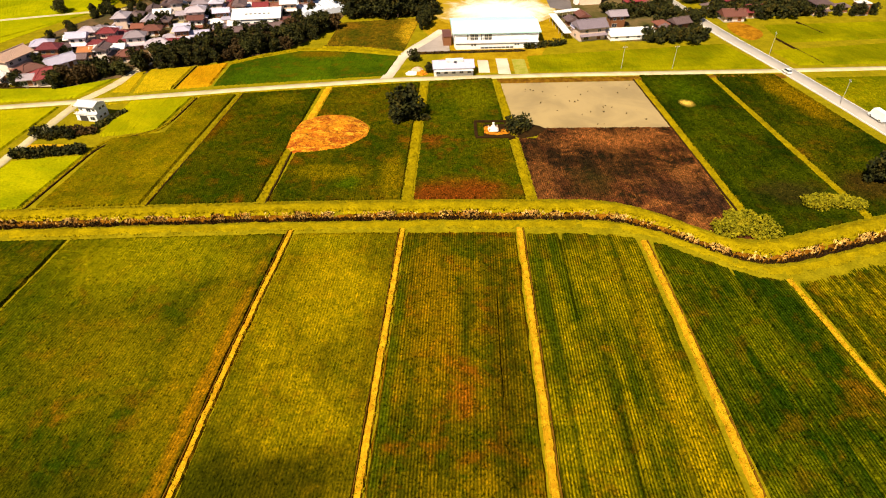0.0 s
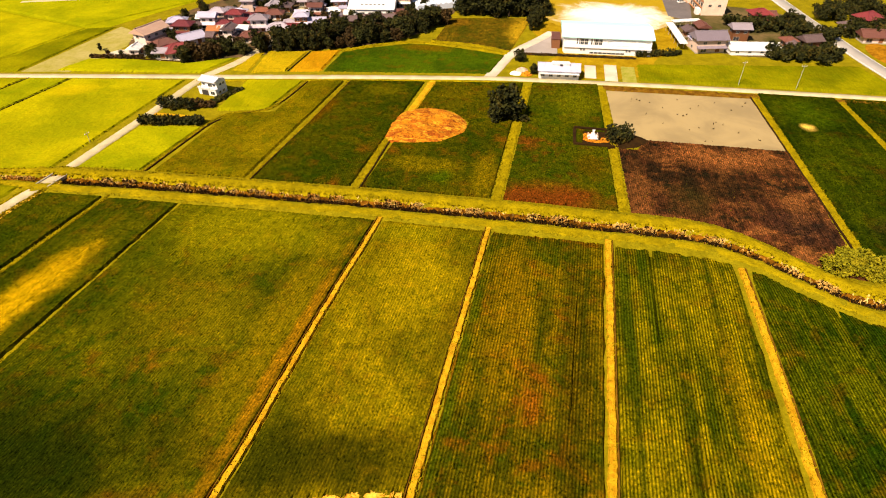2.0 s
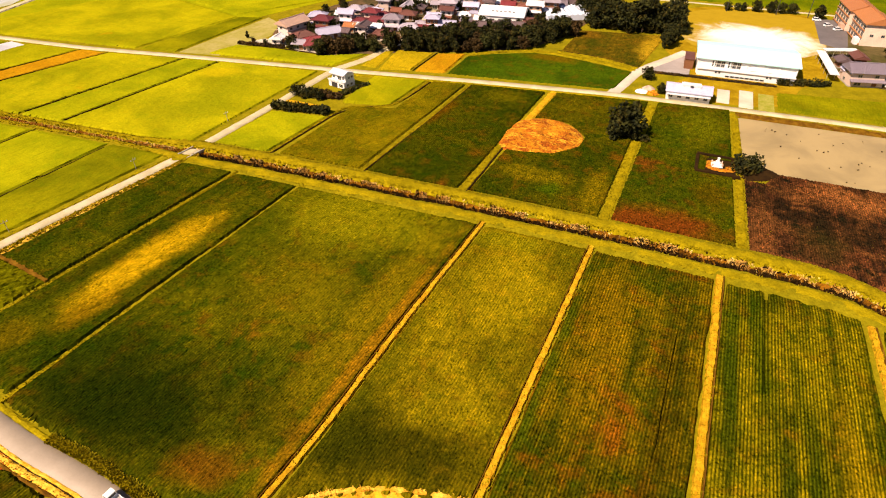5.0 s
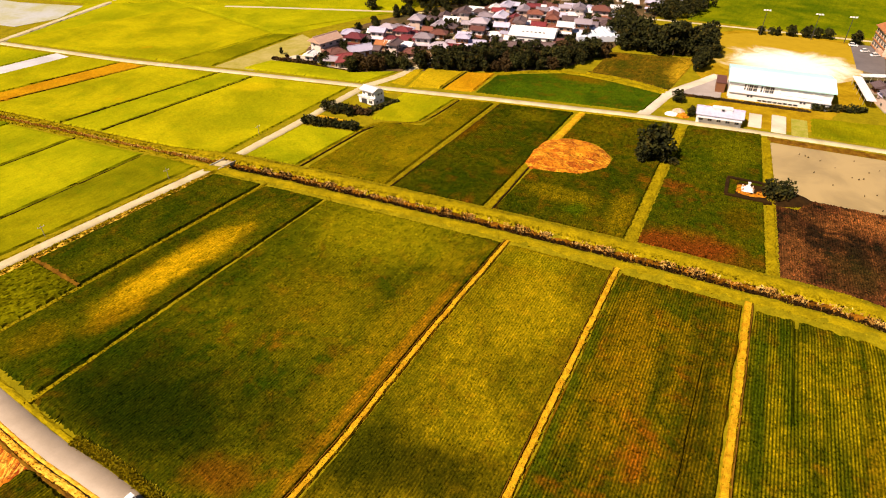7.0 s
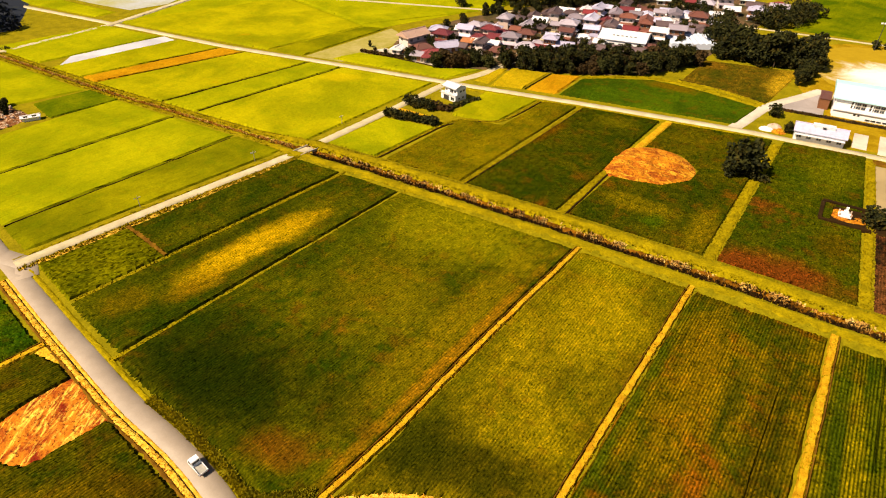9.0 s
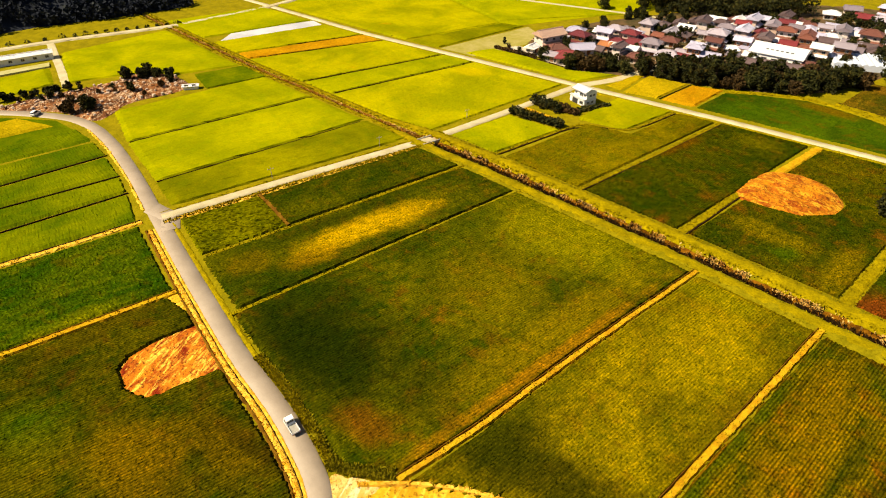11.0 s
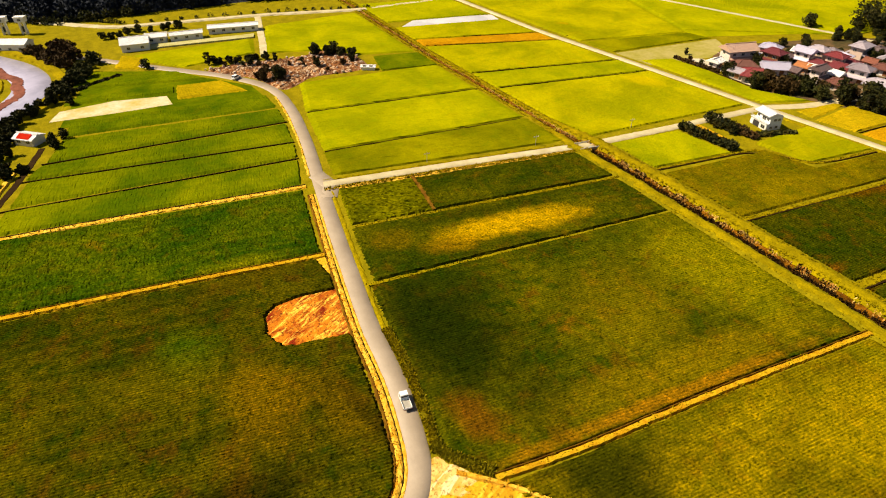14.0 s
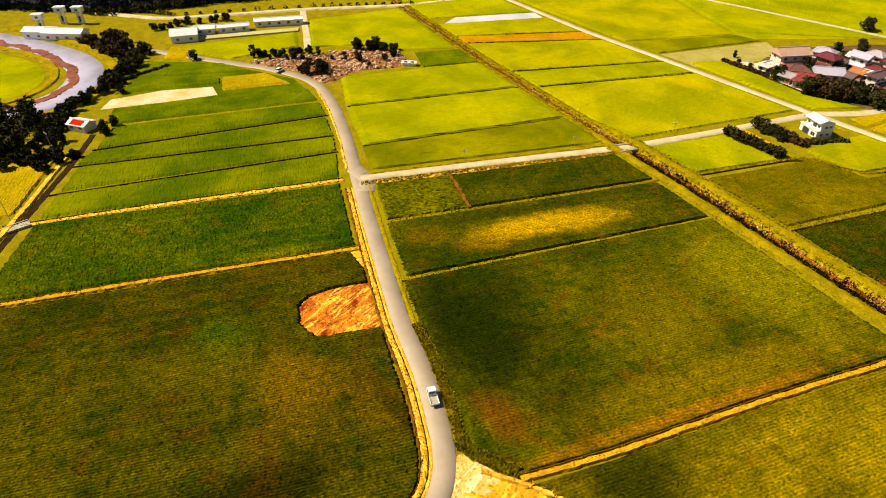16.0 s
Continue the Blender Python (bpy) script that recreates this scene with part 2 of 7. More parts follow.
M_LEAF = leaves("dark_evergreen_leaves", (0.007, 0.010, 0.004), (0.040, 0.039, 0.005), (0.115, 0.072, 0.005))
M_LEAF_MID = leaves("green_leaves", (0.020, 0.024, 0.006), (0.050, 0.050, 0.008), (0.11, 0.075, 0.008))
M_LEAF_RUST = leaves("rusty_leaves", (0.030, 0.020, 0.008), (0.075, 0.042, 0.010), (0.14, 0.06, 0.01))
M_LEAF_LIME = leaves("lime_shrub_leaves", (0.10, 0.10, 0.002), (0.26, 0.22, 0.003), (0.36, 0.27, 0.004))
# far forest: the blue of distant haze is mixed into the leaf colours
M_LEAF_FAR = leaves("hazy_forest_leaves", (0.008, 0.011, 0.022), (0.019, 0.023, 0.032), (0.032, 0.036, 0.022))
M_BARK = plain("bark", (0.09, 0.055, 0.03), (0.05, 0.03, 0.018), 3.0, 0.95, grain=0.4, bump=0.6)


# ---- building helpers ----
class Geo:
    """Gathers vertices and faces for one mesh."""

    def __init__(self):
        self.v, self.f = [], []

    def face(self, *pts):
        k = len(self.v)
        self.v.extend(tuple(p) for p in pts)
        self.f.append(tuple(range(k, k + len(pts))))

    def hull(self, low, high):
        """A closed prism between two rings of equally many points."""
        n, k = len(low), len(self.v)
        self.v.extend(tuple(p) for p in low)
        self.v.extend(tuple(p) for p in high)
        for i in range(n):
            j = (i + 1) % n
            self.f.append((k + i, k + j, k + n + j, k + n + i))
        self.f.append(tuple(k + i for i in reversed(range(n))))
        self.f.append(tuple(k + n + i for i in range(n)))

    def box(self, cx, cy, z, w, d, h, taper=1.0):
        a, b = w / 2, d / 2
        ring = [(-a, -b), (a, -b), (a, b), (-a, b)]
        self.hull([(cx + x, cy + y, z) for x, y in ring], [(cx + x * taper, cy + y * taper, z + h) for x, y in ring])

    def tube(self, p, q, r1, r2, n=7):
        p, q = Vector(p), Vector(q)
        along = (q - p).normalized()
        side = along.orthogonal().normalized()
        other = along.cross(side)
        ring = [(math.cos(2 * math.pi * i / n), math.sin(2 * math.pi * i / n)) for i in range(n)]
        self.hull([p + r1 * (c * side + s * other) for c, s in ring], [q + r2 * (c * side + s * other) for c, s in ring])

    def mesh(self, name, material):
        me = bpy.data.meshes.new(name)
        me.from_pydata(self.v, [], self.f)
        me.materials.append(material)
        return me


def part(name, geo, material, parent=None, label=""):
    """Links a Geo, or a ready mesh, as one mesh object under a thing."""
    ob = new(name, geo if isinstance(geo, bpy.types.Mesh) else geo.mesh(name, material))
    if parent is not None:
        ob.parent = parent
    return tagged(ob, label)


def thing(name, m, label, category, group="", kind=""):
    ob = new(name)
    ob.matrix_world = m
    return tagged(ob, label, category, group, kind)


def grid_mesh(name, xyz, material, keep=None, smooth=False):
    """A mesh from an array of points in rows and columns; keep leaves out single faces."""
    r, c = xyz.shape[:2]
    i = np.arange(r * c).reshape(r, c)
    quads = np.stack([i[:-1, :-1], i[:-1, 1:], i[1:, 1:], i[1:, :-1]], -1).reshape(-1, 4)
    if keep is not None:
        quads = quads[keep.reshape(-1)]
    me = bpy.data.meshes.new(name)
    me.from_pydata(xyz.reshape(-1, 3).tolist(), [], quads.tolist())
    me.materials.append(material)
    if smooth:
        me.polygons.foreach_set("use_smooth", [True] * len(me.polygons))
    return me


RNG = np.random.default_rng(7)


def lumps(x, y, size, seed=0.0):
    """Smooth unevenness between -1 and 1, from a few waves."""
    out = np.zeros_like(x)
    for k in range(5):
        a = seed * 1.7 + k * 2.4
        f = 2 * math.pi / (size * (0.6 + 0.35 * k))
        out += np.sin(f * (x * math.cos(a) + y * math.sin(a)) + a * 3.1) / 5
    return out * 1.6


def inside(x, y, polygon):
    """Which of the points lie in the polygon."""
    hit = np.zeros(x.shape, bool)
    n = len(polygon)
    for i in range(n):
        (x1, y1), (x2, y2) = polygon[i], polygon[(i + 1) % n]
        if y1 != y2:
            hit ^= ((y1 > y) != (y2 > y)) & (x < (x2 - x1) * (y - y1) / (y2 - y1) + x1)
    return hit


def along(points, step):
    """Points at even steps on a smooth line through the given ones."""
    p = np.array(points, float)
    d = np.r_[0, np.cumsum(np.hypot(*np.diff(p, axis=0).T))]
    n = max(2, int(d[-1] / step) + 1)
    s = np.linspace(0, d[-1], n)
    x, y = np.interp(s, d, p[:, 0]), np.interp(s, d, p[:, 1])
    k = max(1, int(6 / step))
    if len(points) > 2 and n > 4 * k:
        w = np.ones(2 * k + 1) / (2 * k + 1)
        pad = lambda a: np.convolve(np.r_[2 * a[0] - a[k:0:-1], a, 2 * a[-1] - a[-2:-k - 2:-1]], w, "valid")
        x, y = pad(x), pad(y)
    t = np.stack([np.gradient(x), np.gradient(y)], 1)
    t /= np.linalg.norm(t, axis=1)[:, None]
    return np.stack([x, y], 1), np.stack([-t[:, 1], t[:, 0]], 1)


def ribbon(name, points, width, height, material, step=1.5, rough=0.12, base=0.0, crown=0.7, wobble=0.0):
    """A bund, lane or road: a strip with a slightly domed top and sloping shoulders."""
    c, n = along(points, step)
    off = np.array([-0.5, -0.5 * crown, 0.0, 0.5 * crown, 0.5]) * width
    z = np.array([-0.05, height * 0.93, height, height * 0.93, -0.05])
    jig = RNG.normal(0, 1, (len(c), 5)) * rough * np.array([1, 0.8, 0.5, 0.8, 1])
    side = off[None, :] + jig * min(1.0, width * 0.35)
    if wobble:
        side = side + (lumps(c[:, 0], c[:, 1], 14.0, 1.0) * wobble)[:, None]
    xyz = np.empty((len(c), 5, 3))
    xyz[:, :, :2] = c[:, None, :] + side[:, :, None] * n[:, None, :]
    xyz[:, :, 2] = base + z[None, :] + np.abs(jig) * 0.3 * np.array([0, 1, 1, 1, 0])
    return grid_mesh(name, xyz, material, smooth=rough < 0.06)


def plot(name, outline, z, material, label, category, kind="structure"):
    """A straight-edged level surface with its thickness."""
    g = Geo()
    g.hull([(x, y, -0.05) for x, y in outline], [(x, y, z) for x, y in outline])
    return tagged(new(name, g.mesh(name, material)), label, category, kind=kind)


def structure(name, me, label, category):
    return tagged(new(name, me), label, category, kind="structure")


def tufts(n, where, size, blades=3, lean=0.35, seed=1):
    """Mesh data of n grass tufts; where(rng, n) gives their x, y, z."""
    rng = np.random.default_rng(seed)
    x, y, z = where(rng, n)
    v, f = [], []
    for b in range(blades):
        a = rng.uniform(0, 2 * math.pi, n)
        h = size * rng.uniform(0.6, 1.3, n)
        w = h * rng.uniform(0.22, 0.5, n)
        lx, ly = rng.normal(0, lean, n) * h, rng.normal(0, lean, n) * h
        cx, cy = x + rng.normal(0, 0.2, n) * size, y + rng.normal(0, 0.2, n) * size
        p = np.stack([np.stack([cx - w * np.cos(a), cy - w * np.sin(a), z - 0.05], 1), np.stack([cx + w * np.cos(a), cy + w * np.sin(a), z - 0.05], 1),
                      np.stack([cx + lx + 0.4 * w * np.cos(a), cy + ly + 0.4 * w * np.sin(a), z + h], 1), np.stack([cx + lx - 0.4 * w * np.cos(a), cy + ly - 0.4 * w * np.sin(a), z + h * 0.9], 1)], 1)
        k = len(v) * 4 * n
        v.append(p.reshape(-1, 3))
        f.append(np.arange(4 * n).reshape(-1, 4) + b * 4 * n)
    return np.concatenate(v), np.concatenate(f)


def stuff(name, data, material, label, category):
    me = bpy.data.meshes.new(name)
    me.from_pydata(data[0].tolist(), [], data[1].tolist())
    me.materials.append(material)
    return tagged(new(name, me), label, category, kind="stuff")


def field(name, corners, material, label, height=0.5, row=0.38, step=0.5, north=None, south=None, holes=(), across=False, rough=1.0, ridge=0.45, west=None, east=None, gaps=(), group="rice fields"):
    """A stand of crop in rows between four corners (south-west, south-east, north-east, north-west), with sides down to the ground.
    north and south give another edge as a function of x; holes are polygons left free; gaps are missing rows (share across, from, to)."""
    sw, se, ne, nw = (np.array(p, float) for p in corners)
    wide, long = (np.linalg.norm(se - sw) + np.linalg.norm(ne - nw)) / 2, (np.linalg.norm(nw - sw) + np.linalg.norm(ne - se)) / 2
    if across:
        nu, nv = int(wide / step) + 2, 2 * int(long / row) + 1
    else:
        nu, nv = 2 * int(wide / row) + 1, int(long / step) + 2
    u, v = np.meshgrid(np.linspace(0, 1, nu), np.linspace(0, 1, nv), indexing="ij")
    low = sw + (se - sw) * u[..., None]
    high = nw + (ne - nw) * u[..., None]
    if south:
        low[..., 1] = south(low[..., 0])
    if north:
        high[..., 1] = north(high[..., 0])
    p = low + (high - low) * v[..., None]
    if west or east:
        for line, k in ((west, 1 - u), (east, u)):
            if line:
                ys = [q[1] for q in line]
                straight = np.interp(p[..., 1], [ys[0], ys[-1]], [line[0][0], line[-1][0]])
                p[..., 0] += k * (np.interp(p[..., 1], ys, [q[0] for q in line]) - straight)
    x, y = p[..., 0], p[..., 1]
    comb = (np.arange(nv)[None, :] if across else np.arange(nu)[:, None]) % 2
    z = height * (1.0 - ridge + ridge * comb + 0.10 * lumps(x, y, 9.0, 2.0)) + RNG.normal(0, 0.12 * height * rough, x.shape)
    for g, a, b in gaps:
        if across:
            j = int(g * nv)
            cut = (np.abs(np.arange(nv)[None, :] - j) < 2) & (u > a) & (u < b)
        else:
            j = int(g * nu)
            cut = (np.abs(np.arange(nu)[:, None] - j) < 2) & (v > a) & (v < b)
        z = np.where(cut, 0.05, z)
    x, y = x + RNG.normal(0, 0.05, x.shape), y + RNG.normal(0, 0.12, x.shape)
    rim = np.zeros_like(u, bool)
    rim[[0, -1], :] = rim[:, [0, -1]] = True
    z = np.where(rim, -0.05, z)
    x, y = np.where(rim, x + RNG.normal(0, 0.16, x.shape), x), np.where(rim, y + RNG.normal(0, 0.16, x.shape), y)
    keep = None
    if holes:
        gone = np.zeros_like(u, bool)
        for h in holes:
            gone |= inside(x, y, h)
        z = np.where(gone, -0.05, z)
        keep = ~(gone[:-1, :-1] & gone[1:, :-1] & gone[:-1, 1:] & gone[1:, 1:])
    ob = new(name, grid_mesh(name, np.stack([x, y, z], -1), material, keep))
    return tagged(ob, label, "rice field", group, "stuff")


# ---- ground, stream, roads ----
STREAM = [(-2500.0, 90.0), (-402.1, 100.0), (-282.8, 102.3), (-212.6, 103.7), (-161.4, 106.7), (-122.6, 109.3), (-97.0, 110.9), (-73.4, 111.8), (-36.2, 113.1), (0.2, 113.5),
          (20.1, 113.3), (37.1, 113.0), (45.1, 110.7), (52.1, 106.2), (60.0, 99.6), (66.0, 96.6), (72.0, 96.1), (81.0, 99.0), (99.1, 104.6), (130.1, 112.4), (250.9, 130.5), (2500.0, 300.0)]
STREAM_X = np.array([p[0] for p in STREAM], float)
STREAM_Y = np.array([p[1] for p in STREAM], float)


def stream_y(x):
    """The stream's middle line: y at x, with its bends rounded."""
    x = np.asarray(x, float)
    return sum(np.interp(x + k, STREAM_X, STREAM_Y) for k in (-4, -2, 0, 2, 4)) / 5


def narrowing(x):
    """The stream is only a small drain west of the lane."""
    return np.interp(x, [-142, -122], [0.5, 1.0])


def build_ground():
    xs = np.r_[-2500, -1200, -600, np.arange(-400, 150, 1.4), 250, 600, 1200, 2500]
    y = stream_y(xs)
    off = np.array([-9.0, -6.0, -4.2, -2.0, -1.2, -0.85, 0.7, 1.0, 2.3, 3.4, 5.5, 7.5])
    z = np.array([0.0, 0.05, 0.22, 0.25, -0.1, -1.5, -1.55, -1.3, -0.15, 0.45, 0.5, 0.0])
    xyz = np.zeros((len(xs), len(off) + 4, 3))
    xyz[:, :, 0] = xs[:, None]
    xyz[:, 0, 1], xyz[:, 1, 1], xyz[:, -2, 1], xyz[:, -1, 1] = -2500, -400, 500, 2500
    jig = RNG.normal(0, 0.16, (len(xs), len(off)))
    k = narrowing(xs)[:, None]
    xyz[:, 2:-2, 1] = y[:, None] + (off + jig) * k
    xyz[:, 2:-2, 2] = z * np.where(z < 0, k, k) + np.abs(RNG.normal(0, 0.10, jig.shape)) * (z > -1.0) * (z != 0)
    return structure("ground", grid_mesh("ground", xyz, M_VERGE), "yellow-green rough grass ground with an earth ditch", "ground")


build_ground()

xs = np.arange(-420, 260, 2.0)
sy = stream_y(xs)
water = np.zeros((len(xs), 2, 3))
k = narrowing(xs)
water[:, :, 0], water[:, 0, 1], water[:, 1, 1], water[:, :, 2] = xs[:, None], sy - 1.2 * k, sy + 1.0 * k, (-1.2 * k)[:, None]
structure("water", grid_mesh("water", water, M_WATER), "dark narrow stream water in a grassy ditch", "water")


def strip_on_bank(name, low, high, z, material, label, x0=-400, x1=150, lift=0.03):
    """Grass or dead reed lying along the stream between two offsets, following the bank."""
    xs = np.arange(x0, x1, 1.0)
    y = stream_y(xs)
    cols = np.linspace(low, high, len(z))
    xyz = np.zeros((len(xs), len(z), 3))
    xyz[:, :, 0] = xs[:, None]
    k = narrowing(xs)[:, None]
    xyz[:, :, 1] = y[:, None] + (cols + RNG.normal(0, 0.18, (len(xs), len(z)))) * k
    xyz[:, :, 2] = np.array(z) * k + lift + np.abs(RNG.normal(0, 0.10, (len(xs), len(z))))
    xyz[:, [0, -1], 2] -= 0.25
    return tagged(new(name, grid_mesh(name, xyz, material)), label, "grass bank", "", "stuff")


strip_on_bank("bank_grass", 2.0, 6.6, [0.0, 0.42, 0.62, 0.66, 0.45, 0.12], M_BANK, "bright yellow-green grass on the stream's north bank")
strip_on_bank("muddy_slope", 0.55, 2.5, [-1.3, -0.9, -0.45, 0.05], plain("brown_slope", (0.24, 0.095, 0.005), (0.035, 0.014, 0.002), 0.4, 0.95, spec=0.0, grain=0.5, bump=0.8, things=False), "brown muddy slope of the stream")
strip_on_bank("bank_grass", -5.2, -1.6, [0.08, 0.24, 0.32, 0.34, 0.2], M_BANK, "yellow-green mown grass on the stream's south bank")

def on_slope(rng, n):
    x = rng.uniform(-125, 125, n)
    k = rng.uniform(0, 1, n)
    for _ in range(6):
        bare = np.sin(x * 0.35) + np.sin(x * 0.93 + 1) + rng.normal(0, 0.3, n) < 0.25
        x = np.where(bare, rng.uniform(-125, 125, n), x)
    return x, stream_y(x) + 1.0 + 1.25 * k, -1.2 + 1.1 * k


def at_water(rng, n):
    x = rng.uniform(-125, 125, n)
    return x, stream_y(x) - 0.9 + rng.uniform(0, 1.7, n), np.full(n, -0.55)


def on_slope_west(rng, n):
    x, k = rng.uniform(-330, -126, n), rng.uniform(0, 1, n)
    return x, stream_y(x) + 0.4 + 0.8 * k, -0.6 + 0.5 * k


def on_north_bank(rng, n):
    x = rng.uniform(-330, 130, n)
    return x, stream_y(x) + rng.uniform(2.2, 6.2, n) * narrowing(x), 0.45 * narrowing(x)


def on_south_bank(rng, n):
    x = rng.uniform(-330, 130, n)
    return x, stream_y(x) + rng.uniform(-5.2, -1.5, n) * narrowing(x), np.full(n, 0.15)


stuff("dead_reeds", tufts(3800, on_slope, 0.5, 3, 0.4, 3), M_REED, "pale dead reeds on the stream's slope", "reeds")
# black tufts added to draw the dark line of water and shadow
stuff("wet_reeds", tufts(3200, at_water, 0.42, 3, 0.4, 7), M_MUD, "black reeds added along the water's edge as its dark line", "reeds")
stuff("brown_reeds", tufts(1400, on_slope, 0.55, 3, 0.4, 4), M_MUD, "dark brown withered reeds beside the stream", "reeds")
stuff("brown_reeds", tufts(420, on_slope_west, 0.26, 3, 0.4, 9), M_MUD, "dark brown withered reeds beside the stream", "reeds")
stuff("dead_reeds", tufts(1800, on_slope_west, 0.34, 3, 0.4, 8), M_REED, "pale dead reeds on the stream's slope", "reeds")
stuff("bank_tufts", tufts(9000, on_north_bank, 0.28, 3, 0.5, 5), M_BANK, "tufts of yellow-green grass on the bank", "grass")
stuff("bank_tufts", tufts(5000, on_south_bank, 0.28, 3, 0.5, 6), M_BANK, "short tufts of yellow-green grass on the bank", "grass")

FARM_ROAD = [(-24, -140), (-31, -60), (-34, -20), (-37, 4), (-39.8, 13.6), (-43.2, 18.7), (-45.6, 20.2), (-49.6, 21.5), (-54.6, 22.6), (-60.5, 23.6), (-67.3, 24.6), (-77.4, 24.9), (-93.4, 27.1), (-110.5, 29.5), (-134.6, 33.2), (-159.8, 37.4), (-182.8, 40.0), (-199.9, 40.4), (-212.9, 37.4), (-228.7, 26.3), (-246.4, 8.0), (-264.2, -9.4), (-285.9, -31.9)]
CROSS_LANE = [(-134.9, 34.1), (-129.1, 67.8), (-121.0, 110.0), (-118.1, 142.5), (-115.6, 178.0)]
NORTH_ROAD = [(-424.7, 140.6), (-289.4, 154.8), (-217.1, 161.6), (-166.4, 170.4), (-116.7, 178.4), (-63.4, 187.8), (-16.6, 194.9), (42.9, 198.4), (112.6, 200.4), (160.2, 202.6), (301.3, 208.0)]
MAIN_ROAD = [(90.1, 399.6), (105.4, 287.7), (113.6, 235.4), (121.7, 199.0), (126.7, 171.5), (131.1, 145.5), (139.2, 60.3)]
structure("road", ribbon("road", FARM_ROAD, 3.65, 0.16, M_ROAD, 1.5, 0.03, crown=0.93), "worn pale asphalt farm road", "road")
structure("lane", ribbon("lane", CROSS_LANE, 3.1, 0.19, M_LANE, 1.5, 0.05, crown=0.9), "pale concrete farm lane crossing the stream", "road")
structure("north_road", ribbon("north_road", NORTH_ROAD, 3.0, 0.22, M_LANE, 2.0, 0.05, crown=0.9), "pale concrete road between the fields and the village", "road")
structure("main_road", ribbon("main_road", MAIN_ROAD, 6.2, 0.26, M_MAIN, 2.0, 0.03, crown=0.95), "wide pale grey main road", "road")
for off, label in ((-2.75, "pale painted line at the main road's edge"), (2.75, "pale painted line at the main road's edge")):
    c, n = along(MAIN_ROAD, 4.0)
    structure("edge_line", ribbon("edge_line", [tuple(p) for p in c + n * off], 0.22, 0.29, M_WHITE, 3.0, 0.0), label, "road marking")
structure("road_fillet", ribbon("road_fillet", [(-140.9, 34.1), (-133.5, 35.7), (-128.0, 33.2)], 4.6, 0.175, M_ROAD, 1.0, 0.03, crown=0.93), "worn asphalt at the junction's corner", "road")


def verge_line(name, line, low, high, height, material, label, loose=0.14):
    c, n = along(line, 0.8)
    k = np.linspace(low, high, 5)
    z = height * np.array([0.0, 0.8, 1.0, 0.8, 0.0]) - 0.03
    xyz = np.zeros((len(c), 5, 3))
    xyz[:, :, :2] = c[:, None, :] + (k + RNG.normal(0, loose, (len(c), 5)))[:, :, None] * n[:, None, :]
    xyz[:, :, 2] = z + np.abs(RNG.normal(0, 0.7 * loose, (len(c), 5))) * (height > 0.1)
    tagged(new(name, grid_mesh(name, xyz, material)), label, "verge", "", "stuff")


NEAR_ROAD = [(-34, -20), (-37, 4), (-39.8, 13.6), (-43.2, 18.7), (-45.6, 20.2), (-49.6, 21.5), (-54.6, 22.6), (-60.5, 23.6), (-67.3, 24.6), (-77.4, 24.9), (-93.4, 27.1), (-110.5, 29.5), (-130.9, 32.7)]
FAR_ROAD = [(-140.9, 34.5), (-159.8, 37.6), (-182.8, 40.1), (-199.9, 40.5)]
# along() points its normal to the line's left: seen towards the west, the left side is the south
verge_line("straw_verge", NEAR_ROAD, 1.78, 2.50, 0.15, M_STRAW, "pale dry straw strip along the farm road", 0.07)
verge_line("straw_verge", NEAR_ROAD, 2.5, 3.65, 0.22, M_STRAW, "dry straw-coloured verge along the farm road", 0.08)
verge_line("soil_verge", NEAR_ROAD, 3.55, 4.15, 0.26, M_BROWN_EDGE, "brown soil rim between verge and rice", 0.08)
verge_line("road_gutter", NEAR_ROAD, 2.40, 2.60, 0.20, M_MUD, "dark narrow gutter line in the road's verge", 0.035)
verge_line("shrub_verge", NEAR_ROAD[5:10], -3.6, -1.8, 0.35, M_WEEDS, "rough weedy verge along the farm road")
verge_line("grass_verge", NEAR_ROAD[9:], -2.9, -1.8, 0.2, M_BANK, "yellow grass verge along the farm road", 0.08)
verge_line("shrub_verge", [(-50.2, 24.4), (-48.0, 24.9), (-45.1, 27.2), (-42.0, 30.0)], -1.0, 1.0, 0.4, M_WEEDS, "rough weedy bank at the field's corner")
verge_line("straw_verge", FAR_ROAD, 2.1, 2.7, 0.16, M_STRAW, "dry straw-coloured verge along the farm road")
verge_line("grass_verge", CROSS_LANE[:3], 1.9, 2.6, 0.14, M_BANK, "yellow grass verge along the lane")
verge_line("straw_verge", CROSS_LANE[:3], -3.6, -1.8, 0.14, M_STRAW, "dry straw-coloured verge along the lane")
verge_line("soil_verge", [(19.2, 193.2), (60.1, 194.5), (118.1, 196.1)], -1.9, 1.9, 0.3, M_BROWN_EDGE, "bare brown soil edge beside the north road")
verge_line("grass_verge", [(-116.0, 175.0), (-63.1, 185.1), (-16.6, 192.1)], -0.7, 0.5, 0.3, M_BANK, "grass edge beside the north road")


def beside_road(low, high, line, z):
    c, n = along(line, 0.5)

    def where(rng, count):
        i, k = rng.integers(0, len(c), count), rng.uniform(low, high, count)
        p = c[i] + n[i] * k[:, None]
        return p[:, 0], p[:, 1], np.full(count, z)
    return where


